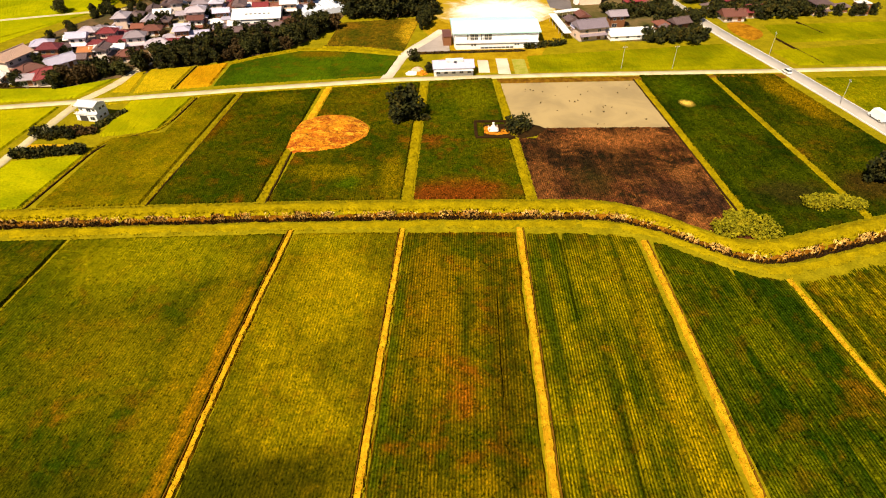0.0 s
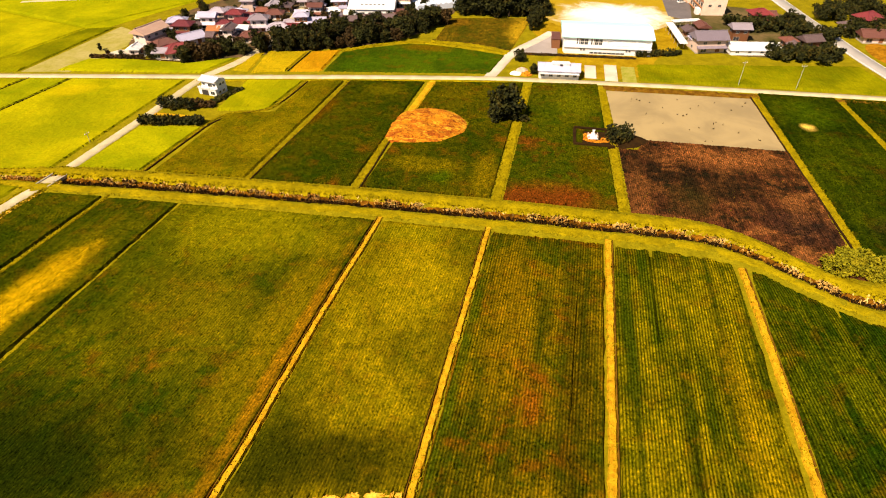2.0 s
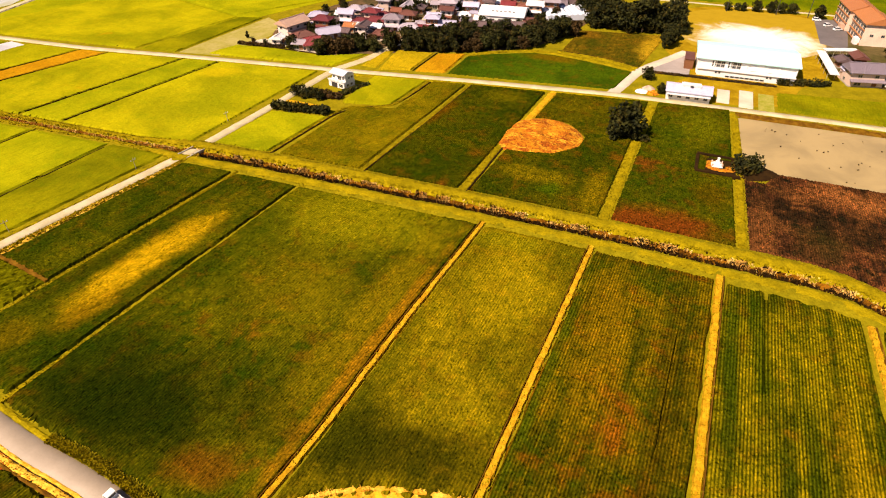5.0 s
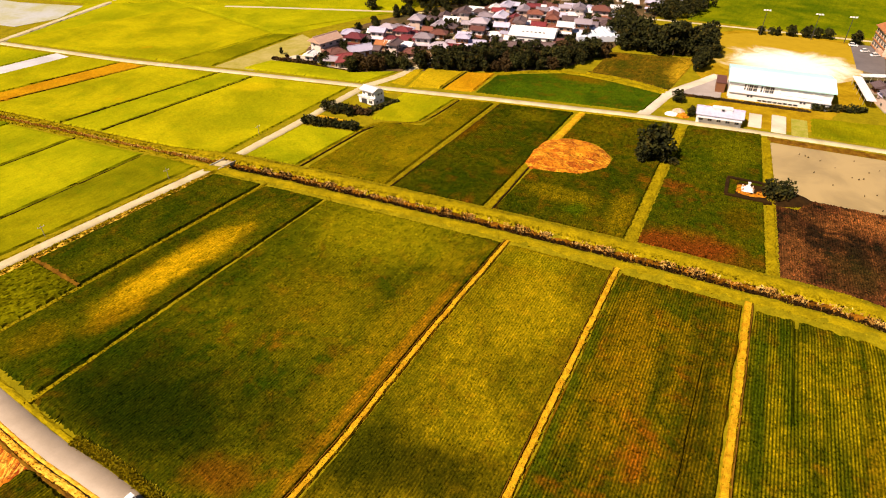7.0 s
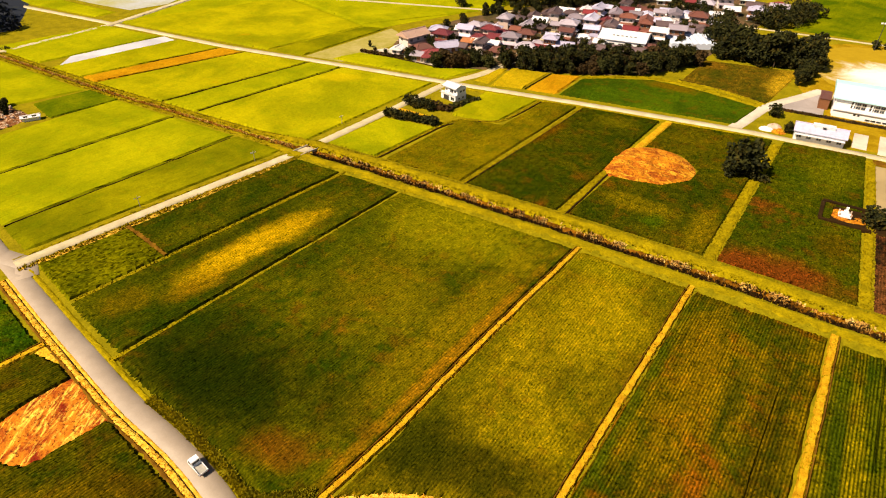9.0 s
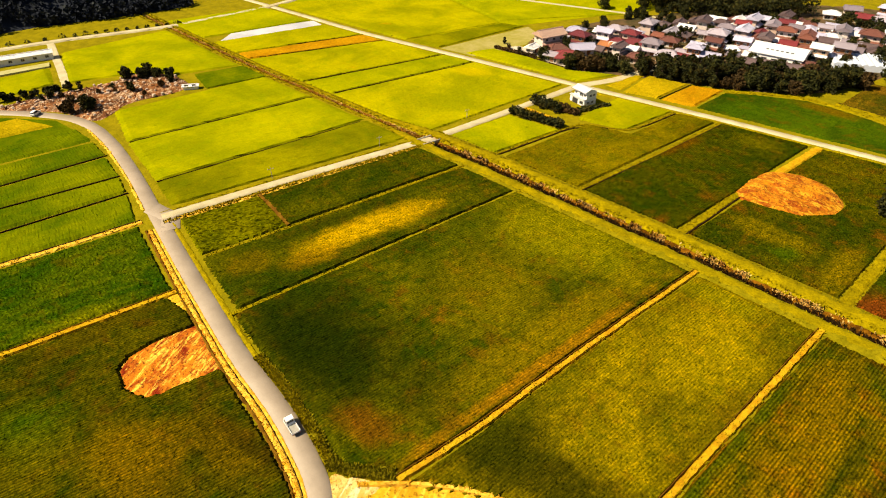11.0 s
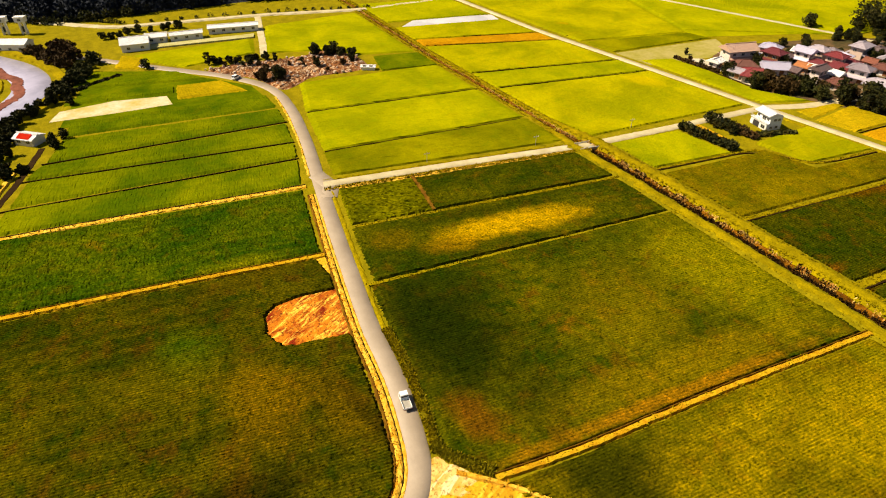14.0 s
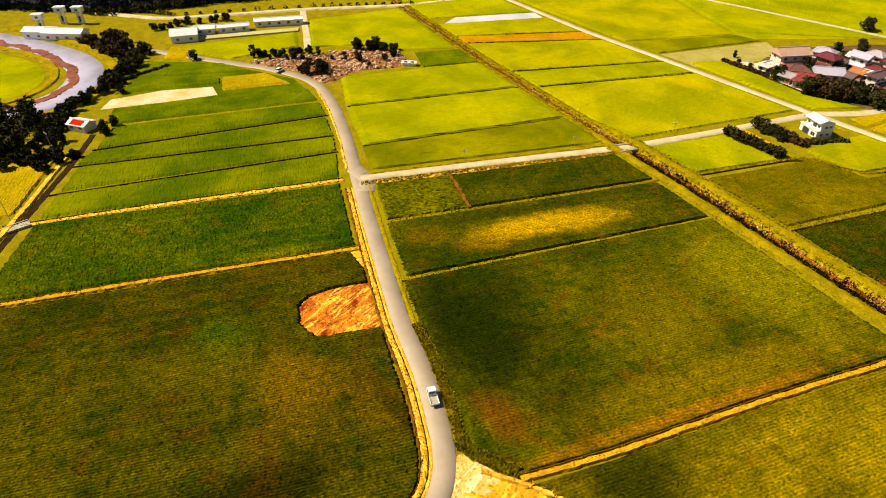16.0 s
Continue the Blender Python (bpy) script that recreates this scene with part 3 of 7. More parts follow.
stuff("verge_weeds", tufts(420, beside_road(-3.7, -2.8, NEAR_ROAD[5:10], 0.25), 0.34, 4, 0.5, 21), M_WEEDS, "olive green weeds along the farm road", "weeds")
stuff("verge_weeds", tufts(700, beside_road(-1.0, 1.0, [(-50.2, 24.4), (-48.0, 24.9), (-45.1, 27.2), (-42.0, 30.0)], 0.4), 0.32, 4, 0.5, 25), M_WEEDS, "olive green weeds at the field's corner", "weeds")
stuff("verge_weeds", tufts(1700, beside_road(-3.3, -1.85, NEAR_ROAD[5:10], 0.25), 0.32, 4, 0.5, 22), M_BANK, "yellow-green weeds along the farm road", "weeds")
stuff("verge_straw", tufts(900, beside_road(2.65, 3.7, NEAR_ROAD, 0.15), 0.22, 3, 0.5, 23), M_STRAW, "dry grass tufts along the farm road", "grass")
stuff("lane_weeds", tufts(1500, beside_road(-3.4, -1.9, CROSS_LANE[:3], 0.1), 0.35, 3, 0.5, 24), M_BANK, "grass tufts along the lane", "grass")

def bund(points, width, label, material=None, height=0.24, rough=0.16, count=0.0, tuft_material=None, drain=0):
    """A low earth bank between two fields, with tufts of grass on it."""
    ob = tagged(new("bund", ribbon("bund", points, width, height, material or M_PATH, 0.8, rough, wobble=0.07)), label, "field bund", "bunds between the fields", "structure")
    # a raised dark strip stands for the furrow and its shadow
    if drain:
        c, n = along(points, 3.0)
        line = [tuple(p) for p in c + n * drain * (width * 0.5 + 0.12)]
        structure("bund_drain", ribbon("bund_drain", line, 0.5 if material else 0.22, height + 0.04, M_MUD if material else M_BROWN_EDGE, 0.8, 0.10 if material else 0.05, wobble=0.07), "dark narrow strip for the shaded furrow beside the bund", "furrow")
    if count:
        length = sum(math.dist(a, b) for a, b in zip(points, points[1:]))
        stuff("bund_grass", tufts(int(length * count), beside_road(-width * 0.48, width * 0.48, points, height * 0.7), 0.3, 3, 0.5, int(length * 10)),
              tuft_material or M_BANK, "grass tufts on an earth bund", "grass")
    return ob


BARE, GRASSY = "bare ochre earth bund between rice fields", "grassy yellow-green bund between rice fields"
bund([(-40.8, 29.8), (-39.0, 44.6), (-37.4, 71.0), (-34.1, 108.0)], 1.2, BARE, count=3, drain=1, height=0.56)
bund([(-13.6, 18), (-12.35, 44.4), (-10.6, 78.0), (-8.9, 108.4)], 1.35, BARE, count=3, drain=1, height=0.54)
bund([(14.6, 4.4), (15.8, 44.2), (16.9, 78.4), (17.6, 108.4)], 1.45, BARE, count=3, drain=-1, height=0.54)
bund([(44.4, 0.3), (44.7, 44.0), (45.0, 78.4), (44.4, 103.4)], 1.35, "stony ochre earth bund between rice fields", count=4, drain=-1, height=0.5)
bund([(76.0, 30.3), (73.3, 61.4), (70.6, 90.4)], 1.3, BARE, count=5)
bund([(-91.1, 29.1), (-90.7, 30.4), (-86.3, 68.0), (-81.7, 107.1)], 1.3, GRASSY, M_BANK, count=7)
bund([(-112.4, 34.7), (-111.6, 38.4), (-106.9, 71.8), (-102.0, 105.6)], 0.9, GRASSY, M_BANK, count=7)
tagged(new("soil_edge", ribbon("soil_edge", [(-127.6, 56.4), (-119, 55.6), (-110.2, 54.6)], 1.1, 0.5, M_BROWN_EDGE, 0.6, 0.3, wobble=0.3)), "thin brown gap between two stands of rice", "field edge", "", "structure")
bund([(-43.8, 117.5), (-42.2, 146.2)], 2.0, GRASSY, M_BANK, count=7, drain=-1)
bund([(-39.6, 163.1), (-38.4, 176.1), (-37.2, 188.6)], 2.6, BARE, height=0.3)
bund([(-8.4, 118.3), (-6.9, 160.2), (-5.4, 190.1)], 2.5, GRASSY, M_BANK, count=7)
bund([(21.9, 118.4), (20.6, 160.3), (18.9, 193.2)], 2.2, GRASSY, M_BANK, count=7)
bund([(71.0, 114.4), (69.1, 150.4), (66.7, 195.3)], 2.2, GRASSY, M_BANK, count=7, drain=1)
bund([(99.2, 110.4), (96.1, 150.4), (92.8, 194.4)], 1.8, GRASSY, M_BANK, count=7)
bund([(-72.1, 117.3), (-68.0, 152.6), (-65.3, 183.8)], 1.1, GRASSY, M_BANK, count=7, drain=-1)
bund([(-100.5, 116.8), (-98.2, 135.0), (-95.9, 153.2), (-89.0, 155.2), (-82.2, 157.2), (-80.8, 169.0), (-79.3, 181.0)], 0.9, GRASSY, M_BANK, count=7, drain=-1)
bund([(-76.3, 210.6), (-67.6, 217.6), (-53.7, 224.9), (-46.3, 225.0), (-33.4, 223.5), (-14.9, 218.6)], 1.8, GRASSY, M_BANK, count=5, height=0.4)
bund([(-45.3, 227.2), (-29.4, 226.3), (-14.2, 220.8)], 1.4, GRASSY, M_BANK, count=5, height=0.4, drain=1)
bund([(-13.6, 42.5), (-18.0, 41.8), (-23.5, 40.6), (-27.8, 39.0), (-31.8, 36.8), (-35.5, 34.1), (-38.7, 31.5), (-41.6, 28.4), (-44.4, 25.2)], 0.8, "dry straw rim round the bare lot", M_STRAW, height=0.5, rough=0.10, count=5, tuft_material=M_STRAW)
bund([(-116.4, -52.5), (-111.1, -14.9), (-105.1, 24.6)], 1.4, BARE, count=3, drain=1, height=0.5)
bund([(-146.5, -50.5), (-142.2, -13.2), (-136.0, 29.7)], 1.6, BARE, M_STRAW, count=3, drain=1)


# ---- fields ----
def south_rim(x):
    return stream_y(x) - 5.6


def north_rim(x):
    return stream_y(x) + 7.3


def south_rim_west(x):
    return stream_y(x) - 2.4


def north_rim_west(x):
    return stream_y(x) + 3.7


B = 0.0006
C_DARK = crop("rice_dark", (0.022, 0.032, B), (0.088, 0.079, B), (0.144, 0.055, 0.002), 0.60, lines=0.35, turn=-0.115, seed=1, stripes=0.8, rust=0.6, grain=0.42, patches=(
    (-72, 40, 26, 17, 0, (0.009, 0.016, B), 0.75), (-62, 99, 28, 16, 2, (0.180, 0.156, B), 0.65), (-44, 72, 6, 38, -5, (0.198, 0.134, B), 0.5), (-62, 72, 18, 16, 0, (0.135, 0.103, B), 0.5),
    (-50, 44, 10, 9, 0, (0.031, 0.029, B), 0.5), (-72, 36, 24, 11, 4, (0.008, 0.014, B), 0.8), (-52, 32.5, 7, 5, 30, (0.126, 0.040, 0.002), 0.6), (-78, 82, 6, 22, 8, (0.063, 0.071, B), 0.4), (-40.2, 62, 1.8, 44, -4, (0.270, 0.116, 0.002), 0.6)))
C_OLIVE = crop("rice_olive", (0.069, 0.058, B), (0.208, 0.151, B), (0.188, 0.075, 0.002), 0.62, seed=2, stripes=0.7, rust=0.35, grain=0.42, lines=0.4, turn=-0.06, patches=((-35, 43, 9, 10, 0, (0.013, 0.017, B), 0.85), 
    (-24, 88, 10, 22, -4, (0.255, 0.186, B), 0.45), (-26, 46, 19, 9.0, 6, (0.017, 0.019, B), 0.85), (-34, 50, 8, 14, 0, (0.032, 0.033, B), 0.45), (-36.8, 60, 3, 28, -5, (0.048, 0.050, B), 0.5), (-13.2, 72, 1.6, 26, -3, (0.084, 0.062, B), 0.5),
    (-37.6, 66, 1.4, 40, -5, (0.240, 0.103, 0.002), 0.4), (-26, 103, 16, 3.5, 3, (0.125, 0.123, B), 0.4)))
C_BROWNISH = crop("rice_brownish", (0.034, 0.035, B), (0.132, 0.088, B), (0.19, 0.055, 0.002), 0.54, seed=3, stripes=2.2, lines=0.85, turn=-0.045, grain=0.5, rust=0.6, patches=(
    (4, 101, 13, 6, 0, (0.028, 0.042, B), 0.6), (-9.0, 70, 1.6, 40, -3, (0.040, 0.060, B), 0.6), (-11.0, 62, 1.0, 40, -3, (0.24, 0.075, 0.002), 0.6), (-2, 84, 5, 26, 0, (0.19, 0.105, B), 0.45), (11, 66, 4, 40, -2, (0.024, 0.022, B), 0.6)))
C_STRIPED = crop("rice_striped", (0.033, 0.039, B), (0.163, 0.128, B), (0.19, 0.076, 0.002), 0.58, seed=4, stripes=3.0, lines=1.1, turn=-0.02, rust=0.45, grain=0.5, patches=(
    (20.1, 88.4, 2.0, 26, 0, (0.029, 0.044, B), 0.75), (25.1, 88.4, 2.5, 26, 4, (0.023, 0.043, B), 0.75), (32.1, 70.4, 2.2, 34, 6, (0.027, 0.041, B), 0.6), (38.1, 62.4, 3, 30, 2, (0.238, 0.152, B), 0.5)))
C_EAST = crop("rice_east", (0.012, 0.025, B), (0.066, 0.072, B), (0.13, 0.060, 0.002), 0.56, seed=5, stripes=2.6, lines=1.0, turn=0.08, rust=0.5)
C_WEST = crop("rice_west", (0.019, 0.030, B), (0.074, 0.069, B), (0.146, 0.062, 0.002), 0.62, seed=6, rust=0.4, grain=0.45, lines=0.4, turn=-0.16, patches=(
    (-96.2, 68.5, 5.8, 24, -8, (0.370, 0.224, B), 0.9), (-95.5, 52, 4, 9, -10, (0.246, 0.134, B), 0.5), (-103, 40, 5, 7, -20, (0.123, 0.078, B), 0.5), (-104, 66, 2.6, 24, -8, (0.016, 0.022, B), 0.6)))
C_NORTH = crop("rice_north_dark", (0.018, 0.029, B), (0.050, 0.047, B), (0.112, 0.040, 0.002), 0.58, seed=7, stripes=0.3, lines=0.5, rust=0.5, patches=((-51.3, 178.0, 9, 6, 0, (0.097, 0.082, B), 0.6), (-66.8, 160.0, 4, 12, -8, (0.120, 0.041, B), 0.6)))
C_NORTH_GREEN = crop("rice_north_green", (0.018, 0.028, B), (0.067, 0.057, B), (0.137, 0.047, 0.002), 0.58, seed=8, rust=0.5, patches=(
    (-29.5, 133.3, 13, 5, 0, (0.124, 0.091, B), 0.7), (-12.7, 130.3, 4, 14, 0, (0.137, 0.095, B), 0.7), (-23.6, 128.3, 4, 4, 0, (0.033, 0.064, B), 0.7), (-29.5, 178.1, 9, 5, 0, (0.088, 0.069, B), 0.6)))
C_RUSTY = crop("rice_rusty", (0.022, 0.034, B), (0.066, 0.062, B), (0.120, 0.032, 0.003), 0.54, seed=9, rust=0.5, patches=(
    (4.2, 122.3, 19, 10, 0, (0.117, 0.024, 0.003), 0.85), (10.3, 178.2, 10, 14, 0, (0.082, 0.084, B), 0.7), (2.3, 168.2, 5, 14, 0, (0.032, 0.049, B), 0.6), (14.2, 140.3, 6, 8, 0, (0.060, 0.035, B), 0.6)))
C_SOIL = crop("ploughed_soil", (0.014, 0.008, 0.004), (0.088, 0.029, 0.010), (0.190, 0.070, 0.018), 0.48, seed=10, stripes=1.8, grain=0.6, big=0.06, rust=0.8, lines=0.45, turn=0.02, patches=(
    (50.1, 150.3, 22, 7, 0, (0.205, 0.073, 0.018), 0.6), (62.1, 122.4, 16, 9, -20, (0.022, 0.011, 0.008), 0.6), (46.1, 136.4, 13, 9, 0, (0.014, 0.009, 0.004), 0.6), (38.1, 128.4, 8, 10, 0, (0.022, 0.019, 0.004), 0.6), (26, 128, 4, 22, 0, (0.175, 0.065, 0.016), 0.5)))
C_EMERALD = crop("rice_emerald", (0.024, 0.044, 0.001), (0.052, 0.086, 0.001), (0.150, 0.063, 0.002), 0.60, seed=11, stripes=0.1, grain=0.25, rust=0.4, patches=((-45.3, 218.8, 14, 5, 0, (0.120, 0.065, 0.001), 0.7), (-65.1, 197.7, 12, 6, 10, (0.035, 0.069, 0.001), 0.6)))
C_DEEP = crop("rice_deep_green", (0.009, 0.017, B), (0.035, 0.046, B), (0.077, 0.034, 0.002), 0.62, seed=22, stripes=0.9, patches=((80.1, 182.4, 9, 12, 0, (0.038, 0.064, B), 0.6), (77.0, 173.5, 2.8, 2.6, 0, (0.605, 0.393, 0.06), 1.0), (86.0, 122.4, 12, 7, 0, (0.020, 0.013, 0.004), 0.7)))
C_FAR_EAST = crop("rice_far_east", (0.009, 0.017, B), (0.037, 0.042, B), (0.114, 0.052, 0.002), 0.58, seed=12, patches=((113.1, 178.4, 7, 26, 10, (0.192, 0.109, B), 0.5), (108.1, 125.4, 12, 9, 0, (0.035, 0.014, 0.004), 0.6)))
C_MEADOW = crop("rice_meadow", (0.068, 0.061, B), (0.172, 0.127, B), (0.205, 0.095, 0.002), 0.62, seed=13, stripes=0.2, grain=0.32, rust=0.35)
C_YELLOW = crop("rice_yellow", (0.185, 0.182, B), (0.345, 0.302, B), (0.337, 0.205, B), 0.64, seed=14, stripes=0.15, grain=0.10, rust=0.15, patches=((-152, 160, 6, 10, -60, (0.44, 0.33, B), 0.6), (-138, 140, 14, 22, 10, (0.20, 0.205, B), 0.5)))
C_LIME = crop("rice_lime", (0.172, 0.184, B), (0.312, 0.292, B), (0.271, 0.194, B), 0.66, seed=15, stripes=0.15, grain=0.10, rust=0.15)
C_GREENING = crop("rice_greening", (0.062, 0.077, B), (0.180, 0.158, B), (0.192, 0.108, B), 0.62, seed=23, stripes=0.2, grain=0.35, rust=0.3)
C_SPRING = crop("rice_spring", (0.105, 0.108, B), (0.225, 0.205, B), (0.20, 0.135, B), 0.66, seed=24, stripes=0.2, grain=0.12, rust=0.2)
C_BAND = crop("rice_deep_band", (0.033, 0.064, B), (0.134, 0.156, B), (0.179, 0.128, B), 0.66, seed=25, turn=-0.16, stripes=0.3, grain=0.15, rust=0.2)
C_GOLD = crop("ripe_gold", (0.25, 0.185, 0.002), (0.40, 0.275, 0.003), (0.34, 0.15, 0.002), 0.62, seed=16, stripes=0.2, grain=0.2, rust=0.15)
C_ORANGE = crop("ripe_orange", (0.32, 0.150, 0.002), (0.44, 0.235, 0.003), (0.30, 0.10, 0.002), 0.6, seed=17, stripes=0.2, grain=0.2, rust=0.15)
C_BLEND = crop("rice_left", (0.020, 0.025, B), (0.065, 0.056, B), (0.084, 0.034, 0.002), 0.58, seed=18, turn=-0.16, stripes=1.5, lines=0.6, rust=0.65, grain=0.5, patches=((-71, 3, 12, 9, 10, (0.15, 0.085, B), 0.6), (-64, 14, 12, 6, 15, (0.105, 0.060, B), 0.55), (-88, -7, 9, 7, 0, (0.040, 0.075, B), 0.5), (-58, 18, 14, 2.2, 14, (0.018, 0.014, B), 0.6), 
    (-82.9, -13.4, 16, 8, 80, (0.090, 0.073, B), 0.5), (-61.7, -0.6, 8, 10, 20, (0.065, 0.045, B), 0.5), (-53.8, -7.2, 20, 6, 90, (0.010, 0.007, B), 0.6), (-104.9, 9.6, 5, 20, 10, (0.061, 0.045, B), 0.6)))
C_LEFT2 = crop("rice_left_green", (0.012, 0.037, B), (0.065, 0.082, B), (0.154, 0.081, 0.002), 0.60, seed=19, turn=-0.16, stripes=0.7, patches=((-108.7, 5.6, 5, 14, 0, (0.154, 0.146, B), 0.6),))
C_LEFT3 = crop("rice_left_far", (0.049, 0.081, B), (0.154, 0.164, B), (0.164, 0.117, B), 0.66, seed=20, turn=-0.16, stripes=0.3, grain=0.15, rust=0.15)

DARK_RICE, OLIVE_RICE, YELLOW_RICE = "dark green rice in rows with brown patches", "olive rice in planted rows, turning yellow", "bright yellow-green ripening rice"
DIRT_LOT = [(-43.6, 23.6), (-40.4, 15.5), (-30, 6), (-10, 6), (-13.4, 42.2), (-18.0, 41.6), (-23.4, 40.5), (-27.7, 38.9), (-31.7, 36.7), (-35.4, 34.0), (-38.6, 31.4), (-41.4, 28.2)]
MOWN = [(-79.0, 22.4), (-79.1, 23.0), (-79.7, 23.4), (-86.4, 24.3), (-92.3, 25.2), (-92.9, 25.0), (-93.0, 24.4), (-94.2, 16.2), (-93.7, 10.4), (-91.6, 8.0), (-86.2, 7.0), (-81.7, 9.2), (-80.8, 13.0)]
TURNING = [(-107.0, 22.0), (-98.0, 23.2), (-98.4, 26.0), (-105.4, 26.9)]
MOUND = [(-42.9, 143.6), (-34.9, 144.4), (-27.0, 146.6), (-21.2, 153.2), (-20.8, 160.6), (-27.3, 167.6), (-35.9, 168.3), (-42.6, 163.7), (-44.5, 153.1)]
SHRINE_PLOT = [(12.2, 151.9), (27.2, 151.9), (28.7, 155.3), (25.2, 160.5), (12.7, 160.5)]

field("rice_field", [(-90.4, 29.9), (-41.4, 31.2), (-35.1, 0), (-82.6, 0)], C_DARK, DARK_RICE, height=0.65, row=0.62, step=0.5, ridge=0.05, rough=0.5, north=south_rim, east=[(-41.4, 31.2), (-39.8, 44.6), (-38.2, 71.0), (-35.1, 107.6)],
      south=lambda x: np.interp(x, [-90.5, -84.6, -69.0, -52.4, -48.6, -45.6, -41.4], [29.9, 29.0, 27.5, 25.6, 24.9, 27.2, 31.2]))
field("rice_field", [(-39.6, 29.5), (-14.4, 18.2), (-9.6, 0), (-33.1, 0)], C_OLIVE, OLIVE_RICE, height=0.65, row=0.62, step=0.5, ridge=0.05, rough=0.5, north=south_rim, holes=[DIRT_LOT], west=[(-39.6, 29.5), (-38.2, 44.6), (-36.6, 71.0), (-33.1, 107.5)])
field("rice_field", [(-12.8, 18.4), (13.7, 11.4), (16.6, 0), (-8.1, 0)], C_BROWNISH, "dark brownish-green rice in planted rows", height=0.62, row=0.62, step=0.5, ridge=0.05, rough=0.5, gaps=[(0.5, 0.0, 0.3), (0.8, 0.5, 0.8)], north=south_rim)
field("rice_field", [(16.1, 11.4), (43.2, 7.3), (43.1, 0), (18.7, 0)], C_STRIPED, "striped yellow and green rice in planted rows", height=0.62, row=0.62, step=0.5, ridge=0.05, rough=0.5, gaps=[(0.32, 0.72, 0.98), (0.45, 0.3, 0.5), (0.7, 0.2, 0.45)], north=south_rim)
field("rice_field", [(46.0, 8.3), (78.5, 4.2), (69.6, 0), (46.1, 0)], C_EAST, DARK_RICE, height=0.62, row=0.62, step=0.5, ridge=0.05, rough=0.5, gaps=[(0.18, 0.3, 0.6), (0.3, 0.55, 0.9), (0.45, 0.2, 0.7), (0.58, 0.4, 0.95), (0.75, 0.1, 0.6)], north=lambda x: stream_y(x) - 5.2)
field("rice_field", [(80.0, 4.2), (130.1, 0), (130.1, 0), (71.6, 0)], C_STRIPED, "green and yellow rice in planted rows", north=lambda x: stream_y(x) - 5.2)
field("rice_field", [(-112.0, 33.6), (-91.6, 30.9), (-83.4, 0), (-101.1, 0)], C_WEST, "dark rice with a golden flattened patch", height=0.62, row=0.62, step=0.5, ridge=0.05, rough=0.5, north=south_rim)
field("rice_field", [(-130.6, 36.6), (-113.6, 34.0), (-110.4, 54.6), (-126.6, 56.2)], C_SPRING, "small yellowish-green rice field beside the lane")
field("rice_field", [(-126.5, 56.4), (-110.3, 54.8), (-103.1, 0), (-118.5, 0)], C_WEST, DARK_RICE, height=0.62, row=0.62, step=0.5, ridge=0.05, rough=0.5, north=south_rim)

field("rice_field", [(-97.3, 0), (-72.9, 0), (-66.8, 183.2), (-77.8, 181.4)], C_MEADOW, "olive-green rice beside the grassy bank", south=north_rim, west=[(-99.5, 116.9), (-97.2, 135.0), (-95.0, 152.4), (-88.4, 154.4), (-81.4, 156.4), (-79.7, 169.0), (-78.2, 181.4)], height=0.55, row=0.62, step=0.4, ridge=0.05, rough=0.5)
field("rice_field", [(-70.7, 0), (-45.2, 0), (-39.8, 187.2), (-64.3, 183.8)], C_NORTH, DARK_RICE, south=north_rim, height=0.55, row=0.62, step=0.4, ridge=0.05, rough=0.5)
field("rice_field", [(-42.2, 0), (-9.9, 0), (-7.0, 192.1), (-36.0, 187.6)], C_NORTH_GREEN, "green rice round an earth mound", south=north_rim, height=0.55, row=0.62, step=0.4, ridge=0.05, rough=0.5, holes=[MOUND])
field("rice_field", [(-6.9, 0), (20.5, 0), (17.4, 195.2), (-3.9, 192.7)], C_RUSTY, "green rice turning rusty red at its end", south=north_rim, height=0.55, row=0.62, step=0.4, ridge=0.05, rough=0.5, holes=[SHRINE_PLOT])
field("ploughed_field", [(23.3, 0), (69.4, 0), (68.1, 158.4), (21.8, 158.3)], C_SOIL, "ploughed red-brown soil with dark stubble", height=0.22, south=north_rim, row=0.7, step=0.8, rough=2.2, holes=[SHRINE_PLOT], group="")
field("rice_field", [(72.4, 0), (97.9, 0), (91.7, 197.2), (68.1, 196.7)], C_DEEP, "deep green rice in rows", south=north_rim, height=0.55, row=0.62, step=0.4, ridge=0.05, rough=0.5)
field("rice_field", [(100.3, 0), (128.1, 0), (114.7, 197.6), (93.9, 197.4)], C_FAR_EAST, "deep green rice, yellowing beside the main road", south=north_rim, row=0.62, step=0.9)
flood = np.array([[(22.0, 157.9, 0.06), (68.3, 158.0, 0.06)], [(20.1, 191.0, 0.06), (66.5, 192.7, 0.06)]])
structure("flooded_paddy", grid_mesh("flooded_paddy", flood, M_FLOOD), "flooded paddy with still muddy tan water", "water")

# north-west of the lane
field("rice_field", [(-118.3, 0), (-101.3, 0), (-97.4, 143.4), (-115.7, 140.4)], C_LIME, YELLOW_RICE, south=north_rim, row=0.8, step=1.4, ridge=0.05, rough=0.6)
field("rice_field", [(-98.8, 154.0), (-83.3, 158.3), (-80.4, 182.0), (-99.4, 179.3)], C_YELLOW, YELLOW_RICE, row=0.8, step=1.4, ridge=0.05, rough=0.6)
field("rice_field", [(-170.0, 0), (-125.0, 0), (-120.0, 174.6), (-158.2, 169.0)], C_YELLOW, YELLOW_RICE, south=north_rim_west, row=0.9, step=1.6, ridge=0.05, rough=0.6)
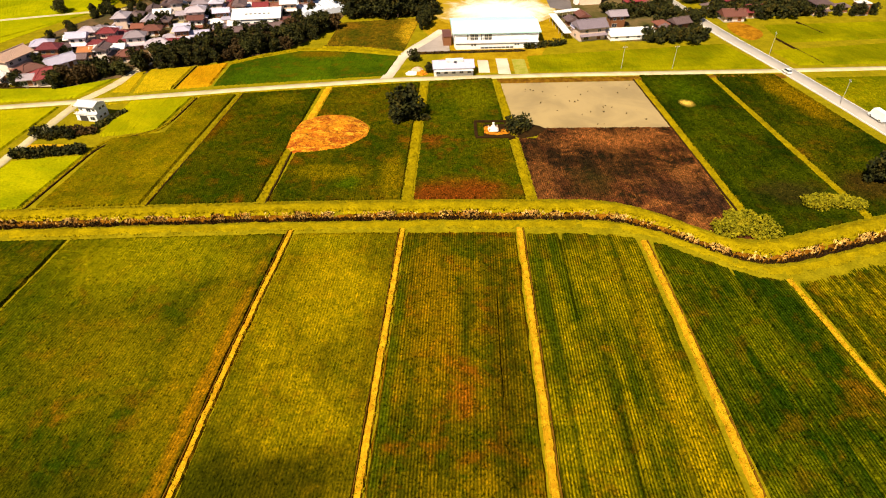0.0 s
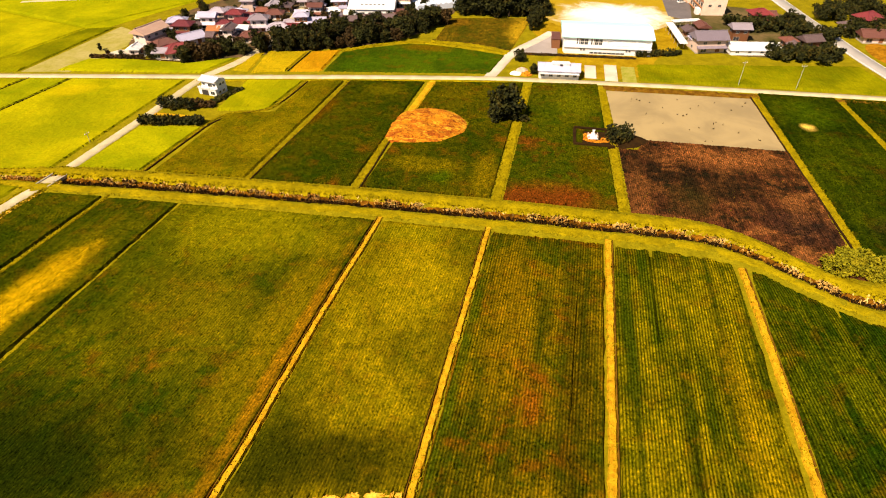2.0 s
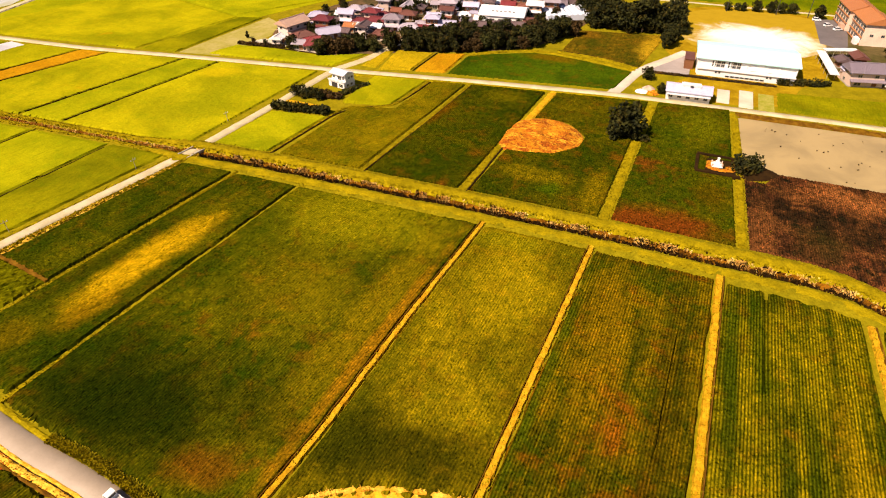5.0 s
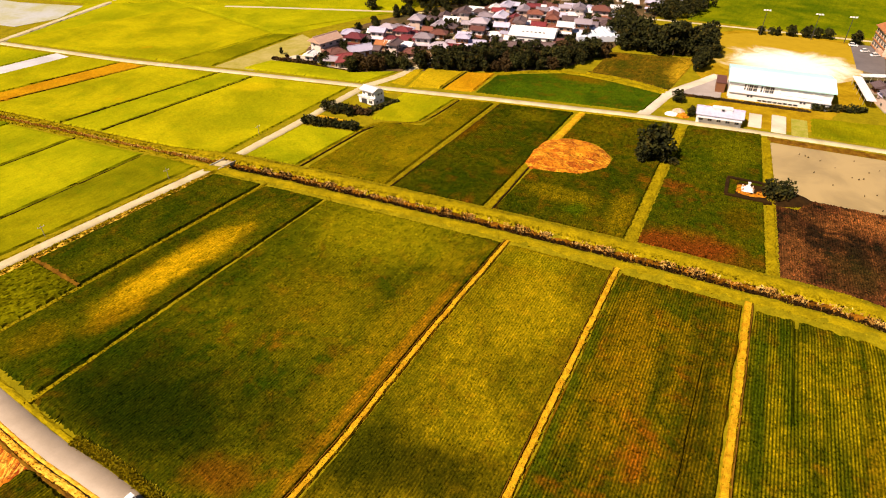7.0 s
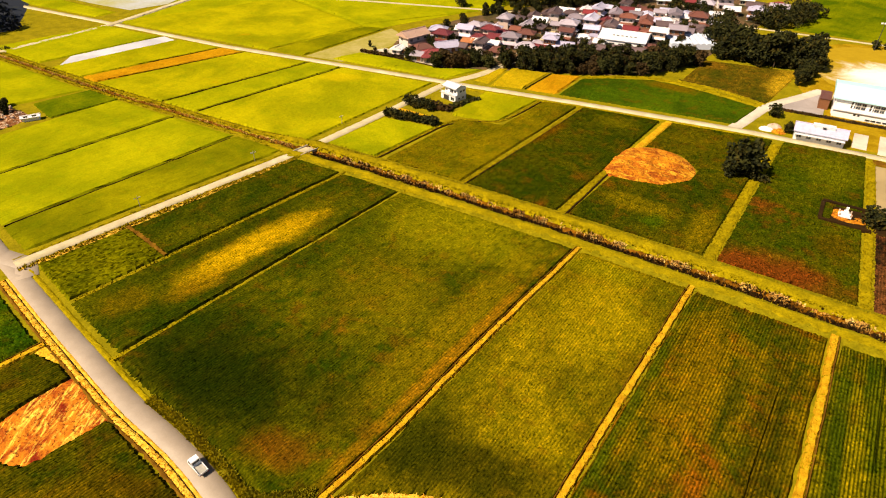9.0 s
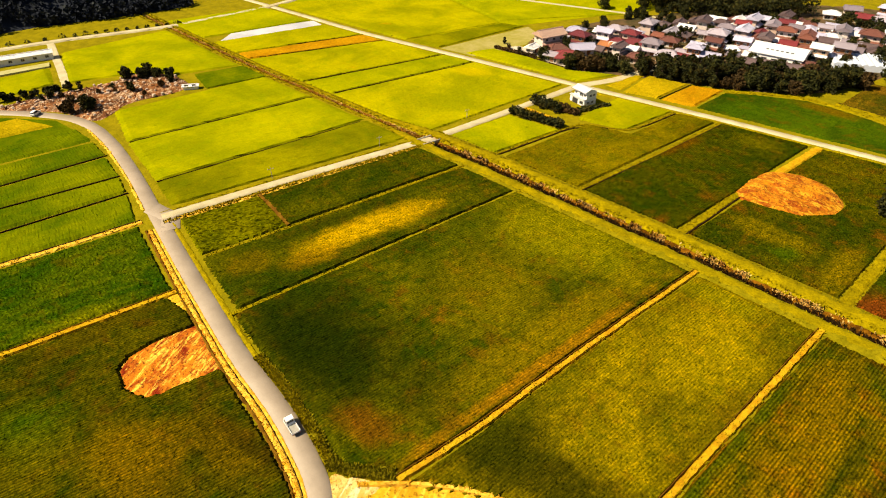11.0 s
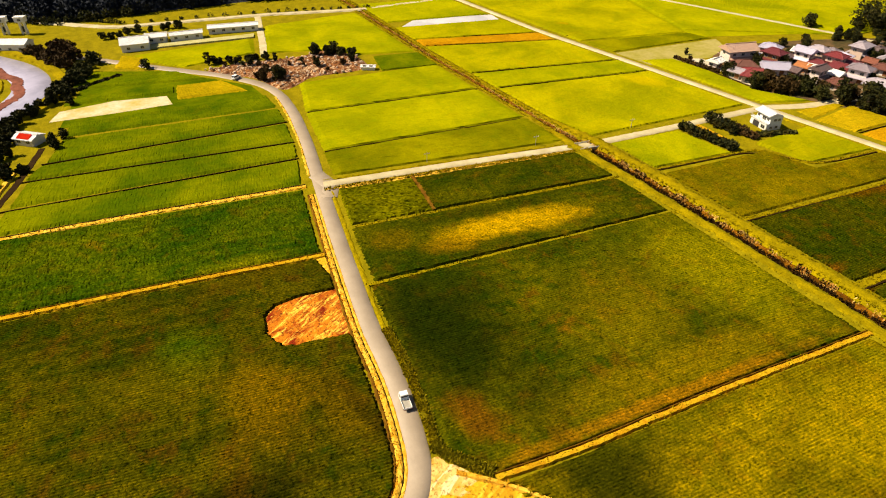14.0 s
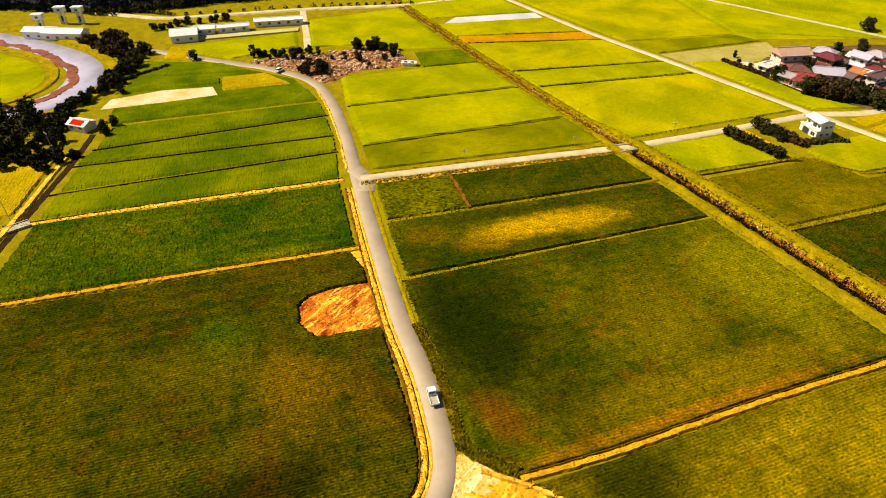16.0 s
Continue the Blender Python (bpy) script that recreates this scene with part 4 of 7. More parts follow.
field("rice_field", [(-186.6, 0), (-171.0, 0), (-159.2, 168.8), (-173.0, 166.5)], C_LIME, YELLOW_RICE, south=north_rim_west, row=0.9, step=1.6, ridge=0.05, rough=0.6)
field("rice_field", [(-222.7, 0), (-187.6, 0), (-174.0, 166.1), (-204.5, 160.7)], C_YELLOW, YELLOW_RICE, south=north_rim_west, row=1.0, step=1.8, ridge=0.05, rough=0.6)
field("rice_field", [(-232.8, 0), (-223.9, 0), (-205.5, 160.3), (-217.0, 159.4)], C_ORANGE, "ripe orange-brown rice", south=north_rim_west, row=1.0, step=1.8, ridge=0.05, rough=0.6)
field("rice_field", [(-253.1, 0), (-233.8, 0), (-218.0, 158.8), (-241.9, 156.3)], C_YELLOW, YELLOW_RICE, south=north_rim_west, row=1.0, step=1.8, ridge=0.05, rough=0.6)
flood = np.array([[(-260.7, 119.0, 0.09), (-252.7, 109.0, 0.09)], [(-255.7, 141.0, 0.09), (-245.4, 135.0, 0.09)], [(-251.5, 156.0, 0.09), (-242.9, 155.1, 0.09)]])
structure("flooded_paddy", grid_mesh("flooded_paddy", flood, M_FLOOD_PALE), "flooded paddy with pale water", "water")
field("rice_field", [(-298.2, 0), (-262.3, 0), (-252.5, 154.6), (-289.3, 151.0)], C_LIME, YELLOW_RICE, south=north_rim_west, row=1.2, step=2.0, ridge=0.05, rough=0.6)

field("rice_field", [(-420.0, 146.0), (-306.0, 157.0), (-306.0, 168.0), (-420.0, 165.0)], C_LIME, YELLOW_RICE, row=2.0, step=3.0, ridge=0.05, rough=0.6)
plot("flooded_paddy", [(-420.0, 168.0), (-330.0, 171.0), (-304.5, 174.0), (-298.6, 192.0), (-308.0, 214.0), (-345.0, 205.0), (-420.0, 200.0)], 0.09, plain("pale_wet_paddy", (0.40, 0.41, 0.40), (0.34, 0.32, 0.10), 0.05, 0.6, spec=0.3, grain=0.15, things=False), "flooded paddy with pale water", "water")
plot("field_margin", [(-292.0, 160.5), (-200.0, 173.0), (-178.0, 222.5), (-158.0, 270.0), (-150.0, 282.0), (-150.0, 416.0), (-334.0, 334.0), (-338.0, 243.0), (-312.0, 219.0), (-298.5, 194.0)], 0.06, C_LIME, "yellow-green grass between the fields", "grass")
field("rice_field", [(-420.0, 204.0), (-310.0, 218.0), (-270.0, 240.0), (-420.0, 300.0)], C_YELLOW, YELLOW_RICE, row=2.0, step=3.0, ridge=0.05, rough=0.6)

# between the stream and the farm road, west of the lane
field("rice_field", [(-152.1, 39.7), (-138.4, 37.9), (-126.0, 0), (-144.8, 0)], C_SPRING, "green rice beside the lane", north=south_rim_west, row=0.8, step=1.4, ridge=0.05, rough=0.6)
field("rice_field", [(-181.3, 43.2), (-153.1, 39.9), (-145.8, 0), (-172.8, 0)], C_LIME, YELLOW_RICE, north=south_rim_west, row=0.9, step=1.6, ridge=0.05, rough=0.6)
field("rice_field", [(-207.6, 48.8), (-182.1, 43.4), (-173.8, 0), (-201.5, 0)], C_LIME, YELLOW_RICE, north=south_rim_west, row=0.9, step=1.6, ridge=0.05, rough=0.6)
field("rice_field", [(-222.1, 83.3), (-205.7, 80.3), (-201.5, 0), (-218.1, 0)], C_LEFT3, "darker green strip of rice", north=south_rim_west, row=0.9, step=1.6, ridge=0.05, rough=0.6)
field("rice_field", [(-283.0, 54.8), (-246.0, 46.2), (-219.5, 0), (-284.5, 0)], C_LIME, YELLOW_RICE, north=south_rim_west, east=[(-246.0, 46.2), (-240.0, 66.0), (-227.0, 79.0), (-219.5, 101.5)], row=1.2, step=2.0, ridge=0.05, rough=0.6)
field("rice_field", [(-267.5, -7.0), (-244.4, 14.6), (-248.6, 42.6), (-268.0, 46.4)], C_LIME, "green rice beside the pale farm track", row=1.2, step=2.0, ridge=0.05, rough=0.6)

# south of the farm road
field("rice_field", [(-115.7, -56.4), (-35.0, -56.0), (-44.6, 14.1), (-104.1, 23.7)], C_BLEND, "dark olive rice round a mown corner", holes=[MOWN, TURNING],
      north=lambda x: np.interp(x, [-112, -93, -84, -76, -69, -62, -56, -51, -46.6, -44.5], [25.6, 22.9, 22.0, 21.0, 20.2, 19.5, 18.6, 17.8, 16.0, 13.8]), height=0.6, row=0.62, step=0.5, ridge=0.05, rough=0.5)
field("rice_field", [(-145.5, -43.3), (-117.6, -51.6), (-106.5, 23.9), (-134.8, 28.3)], C_LEFT2, "deep green rice in rows", across=True, row=0.62, step=0.8, ridge=0.05)
field("rice_field", [(-158.6, -39.5), (-147.5, -42.8), (-137.6, 28.9), (-151.7, 32.1)], C_LEFT3, "green rice in a narrow strip", across=True, row=0.7, step=1.3, ridge=0.05, rough=0.6)
field("rice_field", [(-172.6, -35.0), (-159.6, -39.1), (-152.5, 32.3), (-162.3, 34.0)], C_LEFT3, "green rice in a narrow strip", across=True, row=0.7, step=1.3, ridge=0.05, rough=0.6)
field("rice_field", [(-181.1, -32.2), (-173.4, -36.0), (-163.1, 34.1), (-177.1, 35.6)], C_LEFT3, "green rice in a narrow strip", across=True, row=0.7, step=1.3, ridge=0.05, rough=0.6)
field("rice_field", [(-197.2, -26.6), (-182.0, -31.3), (-178.0, 35.8), (-189.4, 36.3)], C_LEFT3, "deep green rice in a narrow strip", across=True, row=0.7, step=1.3, ridge=0.05, rough=0.6)
field("rice_field", [(-208.3, -24.8), (-198.2, -26.6), (-190.4, 36.1), (-202.8, 35.4)], C_BAND, "deep green rice in a narrow strip", across=True, row=0.7, step=1.3, ridge=0.05, rough=0.6)
field("rice_field", [(-226.3, 9.4), (-212.6, 7.6), (-209.6, 31.0), (-224.4, 24.0)], C_GOLD, "ripe golden rice in a small field", across=True, row=0.8, step=1.4, ridge=0.05, rough=0.6)
field("rice_field", [(-256.5, -17.5), (-239.4, -24.5), (-227.2, 20.6), (-241.5, 10.6)], C_BAND, "deep green rice beside the river bank", across=True, row=0.8, step=1.4, ridge=0.05, rough=0.6)
field("rice_field", [(-230.3, -24.8), (-224.2, -26.9), (-219.1, 7.6), (-226.2, 8.6)], C_BAND, "deep green strip of rice above the dry paddy", across=True, row=0.8, step=1.4, ridge=0.05, rough=0.6)
dry = np.array([[(-220.0, -28.0, 0.05), (-212.4, -31.0, 0.05)], [(-221.6, -12, 0.05), (-210.4, -12, 0.05)], [(-218.0, 5.0, 0.05), (-209.6, 5.8, 0.05)]])
plot("field_margin", [(-252.0, -18.5), (-206.0, -28.0), (-192.0, 36.5), (-214.0, 33.0), (-243.0, 9.0)], 0.03, C_BAND, "green grass between the narrow fields", "grass")
structure("dry_paddy", grid_mesh("dry_paddy", dry, plain("dry_paddy_soil", (0.60, 0.51, 0.36), (0.44, 0.34, 0.08), 0.12, 0.95, spec=0.0, grain=0.2, things=False)), "dry pale paddy strip with cracked soil", "ground")

# north of the north road
field("rice_field", [(-169.0, 174.4), (-118.2, 181.4), (-111.4, 198.0), (-164.0, 187.0)], C_LIME, YELLOW_RICE, north=lambda x: np.interp(x, [-165, -146.8, -126.4, -111.4], [187.3, 189.6, 189.4, 198.4]), row=1.0, step=1.8, ridge=0.05, rough=0.6)
field("rice_field", [(-197.6, 168.4), (-181.4, 171.2), (-176.2, 221.0), (-186.2, 217.8)], C_SPRING, "greener rice beside a dry paddy", row=1.0, step=1.8, ridge=0.05, rough=0.6)
field("rice_field", [(-289.6, 157.6), (-199.0, 168.2), (-187.2, 217.4), (-255.8, 236.5)], C_YELLOW, YELLOW_RICE, row=1.4, step=2.2, ridge=0.05, rough=0.6)
field("rice_field", [(-255.8, 237.5), (-190.1, 218.5), (-154.6, 271.9), (-215.3, 251.0)], C_LIME, YELLOW_RICE, row=1.4, step=2.2, ridge=0.05, rough=0.6)
field("rice_field", [(-222.6, 259.2), (-149.6, 279.8), (-149.4, 418.8), (-336.6, 334.9)], C_LIME, YELLOW_RICE, row=2.0, step=3.0, ridge=0.05, rough=0.6)
field("rice_field", [(-333.6, 242.7), (-259.0, 239.6), (-224.6, 258.2), (-336.6, 334.9)], C_YELLOW, YELLOW_RICE, row=2.0, step=3.0, ridge=0.05, rough=0.6)
plot("bare_paddy", [(-180.4, 171.6), (-163.6, 174.4), (-158.8, 201.1), (-164.4, 216.4), (-174.6, 221.6)], 0.09, plain("bare_grey_paddy", (0.36, 0.30, 0.10), (0.26, 0.23, 0.03), 0.08, 0.95, spec=0.0, grain=0.2, things=False), "bare greyish paddy without crop", "ground")
field("rice_field", [(-101.0, 184.8), (-89.7, 188.0), (-88.3, 208.6), (-103.3, 206.0)], C_GOLD, "golden ripe field before the tree belt", row=1.0, step=1.6, ridge=0.05, rough=0.6)
field("rice_field", [(-88.3, 188.3), (-77.5, 190.3), (-76.9, 212.0), (-87.1, 208.4)], C_ORANGE, "orange ripe field before the tree belt", row=1.0, step=1.6, ridge=0.05, rough=0.6)
field("rice_field", [(-76.5, 190.3), (-19.1, 198.5), (-15.3, 217.0), (-75.5, 210.1)], C_EMERALD, "emerald green field before the tree belt", row=0.8, step=1.4, ridge=0.05, rough=0.6,
      north=lambda x: np.interp(x, [-75.5, -67.2, -53.3, -46.3, -33.4, -15.2], [210.1, 216.0, 223.3, 223.4, 221.9, 217.0]))
field("grass_field", [(-44.3, 228.4), (-13.8, 222.4), (-8.1, 263.4), (-42.2, 257.0)], crop("rough_meadow", (0.040, 0.040, 0.002), (0.115, 0.070, 0.003), (0.20, 0.075, 0.004), 0.56, seed=21,
      patches=((-11.5, 243.9, 7, 22, 0, (0.32, 0.20, 0.006), 0.9), (-37.3, 251.7, 7, 6, 0, (0.16, 0.075, 0.004), 0.6),)), "rough meadow with a golden worn edge", height=0.3, row=0.8, step=1.4, ridge=0.05, rough=0.6, group="")
field("rice_field", [(31.6, 201.2), (116.1, 203.4), (108.7, 228.4), (31.8, 216.3)], C_SPRING, YELLOW_RICE, row=0.9, step=1.5, ridge=0.05, rough=0.6)
field("rice_field", [(-19.4, 321.3), (90.1, 326.0), (90.1, 419.5), (-19.2, 418.4)], C_LEFT3, "green rice beyond the playing field", row=1.8, step=3.0, ridge=0.05, rough=0.6)
# east of the main road
field("rice_field", [(134.6, 145.5), (220.6, 150.6), (220.5, 198.7), (127.6, 194.5)], C_GREENING, "green rice beside the main road", row=1.0, step=1.6, ridge=0.05, rough=0.6)
field("rice_field", [(127.5, 205.5), (230.6, 209.8), (230.5, 236.9), (124.1, 220.5)], C_SPRING, "green rice beside the main road", row=1.0, step=1.6, ridge=0.05, rough=0.6)
field("rice_field", [(132.1, 228.5), (230.5, 238.9), (230.5, 256.9), (134.1, 250.5)], C_SPRING, "green rice before the houses", row=1.0, step=1.6, ridge=0.05, rough=0.6)

for line in ([(131.8, 232.8), (134.6, 218.0), (136.9, 206.6)], [(149.3, 253.0), (153.0, 238.2)]):
    structure("field_drain", ribbon("field_drain", line, 0.45, 0.62, M_MUD, 1.0, 0.12), "dark narrow drain between two fields", "furrow")


# ---- trees and shrubs ----
def leaf_cloud(rng, blobs, per, size, flat=0.8):
    """Small leaf sprays, each a folded quad, on the shells of several uneven blobs (x, y, z, radius)."""
    v, f = [], []
    for bx, by, bz, r in blobs:
        d = rng.normal(0, 1, (per, 3))
        d /= np.linalg.norm(d, axis=1)[:, None]
        c = np.array([bx, by, bz]) + d * (r * rng.uniform(0.62, 1.08, (per, 1))) * np.array([1, 1, flat])
        a = rng.normal(0, 1, (per, 3)) + d * 0.3
        a /= np.linalg.norm(a, axis=1)[:, None]
        b = np.cross(a, rng.normal(0, 1, (per, 3)))
        b /= np.linalg.norm(b, axis=1)[:, None]
        s = size * rng.uniform(0.55, 1.25, (per, 1))
        k = sum(len(x) for x in v)
        v.append(np.stack([c - a * s, c + b * s * 0.8, c + a * s, c - b * s * 0.8 + d * s * 0.5], 1).reshape(-1, 3))
        f.append(np.arange(4 * per).reshape(-1, 4) + k)
    return np.concatenate(v), np.concatenate(f)


def cloud_mesh(name, data, material):
    me = bpy.data.meshes.new(name)
    me.from_pydata(data[0].tolist(), [], data[1].tolist())
    me.materials.append(material)
    return me


def make_tree(height, spread, seed, material, label, per=52, count=26, leaf=0.42, name="tree", low=0.14):
    """A tapered trunk with limbs and an uneven crown of leaf sprays, built at the origin."""
    rng = np.random.default_rng(seed)
    tree = thing(name, Matrix.Identity(4), label, "tree" if name == "tree" else name)
    g = Geo()
    g.tube((0, 0, -0.1), (0.1, 0.05, height * 0.35), 0.05 * height * 0.6, 0.035 * height * 0.6, 8)
    g.tube((0.1, 0.05, height * 0.35), (0.0, 0.2, height * 0.7), 0.035 * height * 0.6, 0.012 * height, 7)
    blobs = []
    for i in range(count):
        a = rng.uniform(0, 2 * math.pi)
        h = rng.uniform(low, 0.92)
        reach = spread * math.sqrt(max(0.05, 1 - ((h - 0.55) / 0.5) ** 2)) * rng.uniform(0.25, 0.85)
        x, y, z = reach * math.cos(a), reach * math.sin(a), h * height
        blobs.append((x, y, z, spread * rng.uniform(0.26, 0.46)))
        if i < 6:
            g.tube((0.08, 0.05, height * rng.uniform(0.25, 0.5)), (x * 0.8, y * 0.8, z), 0.012 * height, 0.005 * height, 5)
    part("trunk", g, M_BARK, tree)
    part("crown", cloud_mesh("crown", leaf_cloud(rng, blobs, per, leaf), material), material, tree)
    return tree


TREES = [make_tree(7.5, 3.6, 31, M_LEAF, "dark evergreen tree with a dense crown"), make_tree(8.5, 3.2, 32, M_LEAF, "tall dark evergreen tree"),
         make_tree(6.5, 3.8, 33, M_LEAF_MID, "broad green tree with an uneven crown"), make_tree(6.0, 3.0, 34, M_LEAF_RUST, "tree with rusty autumn leaves"),
         make_tree(9.5, 2.6, 35, M_LEAF, "slender dark conifer with a narrow crown", low=0.15)]
USED = [False] * len(TREES)


def plant(kind, x, y, scale=1.0, turn=None, label="", group="", z=0.0):
    """Sets a tree: the first of a kind is moved, the others are copies."""
    m = pose(x, y, z, 0, 0, turn if turn is not None else (x * 37 + y * 53) % 360) @ Matrix.Scale(scale, 4)
    if USED[kind]:
        ob = copy_thing(TREES[kind], m)
    else:
        ob, USED[kind] = TREES[kind], True
        ob.matrix_basis = m
        return tagged(ob, label, "", group)
    ob.scale = (scale, scale, scale)
    return tagged(ob, label, "", group)


def hedge(name, a, b, width, height, material, label, category="hedge", per=46, leaf=0.34, seed=5):
    """A clipped or wild row of shrubs between two points: stems and leaf sprays."""
    rng = np.random.default_rng(seed)
    length = math.dist(a, b)
    ob = thing(name, pose(a[0], a[1], 0, 0, 0, math.degrees(math.atan2(b[1] - a[1], b[0] - a[0]))), label, category)
    blobs, g = [], Geo()
    n = max(3, int(length / (width * 0.42)))
    for i in range(n):
        x = length * (i + 0.5) / n
        for k in range(3):
            blobs.append((x + rng.normal(0, 0.2), rng.uniform(-0.3, 0.3) * width, height * rng.uniform(0.3, 0.72), width * rng.uniform(0.32, 0.46)))
        g.tube((x, rng.uniform(-0.2, 0.2), -0.05), (x, 0, height * 0.6), 0.08, 0.03, 5)
    tagged(part("stems", g, M_BARK, ob), kind="stuff")
    part("foliage", cloud_mesh("foliage", leaf_cloud(rng, blobs, per, leaf, height / width * 0.9), material), material, ob)
    return ob


def belt(points, spacing, rows, kinds, low, high, seed, group, label=""):
    """Trees in a belt along a line."""
    rng = random.Random(seed)
    c, n = along(points, spacing)
    for i in range(len(c)):
        for r in range(rows):
            p = c[i] + n[i] * (r * spacing * 0.75 + rng.uniform(-1.2, 1.2))
            plant(rng.choice(kinds), float(p[0]) + rng.uniform(-1.5, 1.5), float(p[1]), rng.uniform(low, high), rng.uniform(0, 360), label, group)


def grove(points, spacing, rows, low, high, seed, label, material, tall=5.0):
    """A far wood too dense to tell its trees apart: many clumped crowns with gaps."""
    rng = np.random.default_rng(seed)
    c, n = along(points, spacing)
    blobs = []
    for i in range(len(c)):
        for r in range(rows):
            p = c[i] + n[i] * (r * spacing * 0.75 + rng.uniform(-1.4, 1.4)) + rng.normal(0, 1.0, 2)
            h = tall * rng.uniform(low, high)
            for _ in range(7):
                a, k = rng.uniform(0, 2 * math.pi), rng.uniform(0.15, 0.5) * h
                blobs.append((p[0] + k * math.cos(a), p[1] + k * math.sin(a), h * rng.uniform(0.25, 0.95), h * rng.uniform(0.18, 0.34)))
    stuff("wood", leaf_cloud(rng, blobs, 60, 0.45), material, label, "wood")


# ---- buildings ----
ROOFS = {"slate": (M_ROOF_SLATE, "slate-grey tiled"), "grey": (M_ROOF_GREY, "grey tiled"), "dark": (M_ROOF_DARK, "dark tiled"), "red": (M_ROOF_RED, "dark red tiled"), "brown": (M_ROOF_BROWN, "brown tiled"),
         "blue": (M_ROOF_BLUE, "blue-grey tiled"), "pale": (M_ROOF_PALE, "pale metal"), "tan": (M_ROOF_TAN, "tan tiled"), "orange": (M_ROOF_ORANGE, "orange tiled")}


def window_mesh(w, h):
    frame_geo, pane_geo = Geo(), Geo()
    for x, z, a, b in ((0, 0, w, 0.09), (0, h - 0.09, w, 0.09)):
        frame_geo.box(x, 0, z, a, 0.12, b)
    for x in (-w / 2 + 0.045, 0, w / 2 - 0.045):
        frame_geo.box(x, 0, 0.09, 0.09, 0.12, h - 0.18)
    pane_geo.box(0, 0.02, 0.09, w - 0.18, 0.04, h - 0.18)
    return frame_geo.mesh("window_frame", M_STEEL), pane_geo.mesh("pane", M_GLASS)


WINDOW_SMALL, WINDOW_WIDE = window_mesh(1.3, 1.0), window_mesh(2.2, 1.5)
DOOR_GEO = Geo()
DOOR_GEO.box(0, 0, 0, 1.5, 0.1, 2.0)
DOOR_GEO.box(0.5, -0.06, 0.95, 0.06, 0.06, 0.25)
DOOR_MESH = DOOR_GEO.mesh("door", M_WOOD)


def add_window(parent, kind, x, y, z, turn):
    ob = new("window", kind[0])
    ob.parent, ob.matrix_local = parent, pose(x, y, z, 0, 0, turn)
    pane = new("pane", kind[1])
    pane.parent = ob
    return ob


def roof_geo(w, d, z, rise, over, kind):
    """A hip or gable roof with eaves, thickness and a ridge."""
    g = Geo()
    a, b = w / 2 + over, d / 2 + over
    t = 0.18
    if kind == "flat":
        g.box(0, 0, z, w + 0.3, d + 0.3, 0.3)
        g.box(0, 0, z + 0.3, w * 0.5, d * 0.12, 0.5)
        return g
    r = max(0.3, a - b * 0.9) if kind == "hip" else a
    eave = [(-a, -b, z), (a, -b, z), (a, b, z), (-a, b, z)]
    up = [(x, y, zz + t) for x, y, zz in eave]
    r1, r2 = (-r, 0, z + rise + t), (r, 0, z + rise + t)
    g.face(*reversed(eave))
    for i in range(4):
        j = (i + 1) % 4
        g.face(eave[i], eave[j], up[j], up[i])
    g.face(up[0], up[1], r2, r1)
    g.face(up[2], up[3], r1, r2)
    g.face(up[1], up[2], r2)
    g.face(up[3], up[0], r1)
    g.tube((-r - 0.1, 0, z + rise + t + 0.05), (r + 0.1, 0, z + rise + t + 0.05), 0.2, 0.2, 6)
    if kind == "hip":
        for cx, cy, _ in up:
            g.tube((cx, cy, z + t), (r if cx > 0 else -r, 0, z + rise + t + 0.03), 0.13, 0.13, 5)
    return g


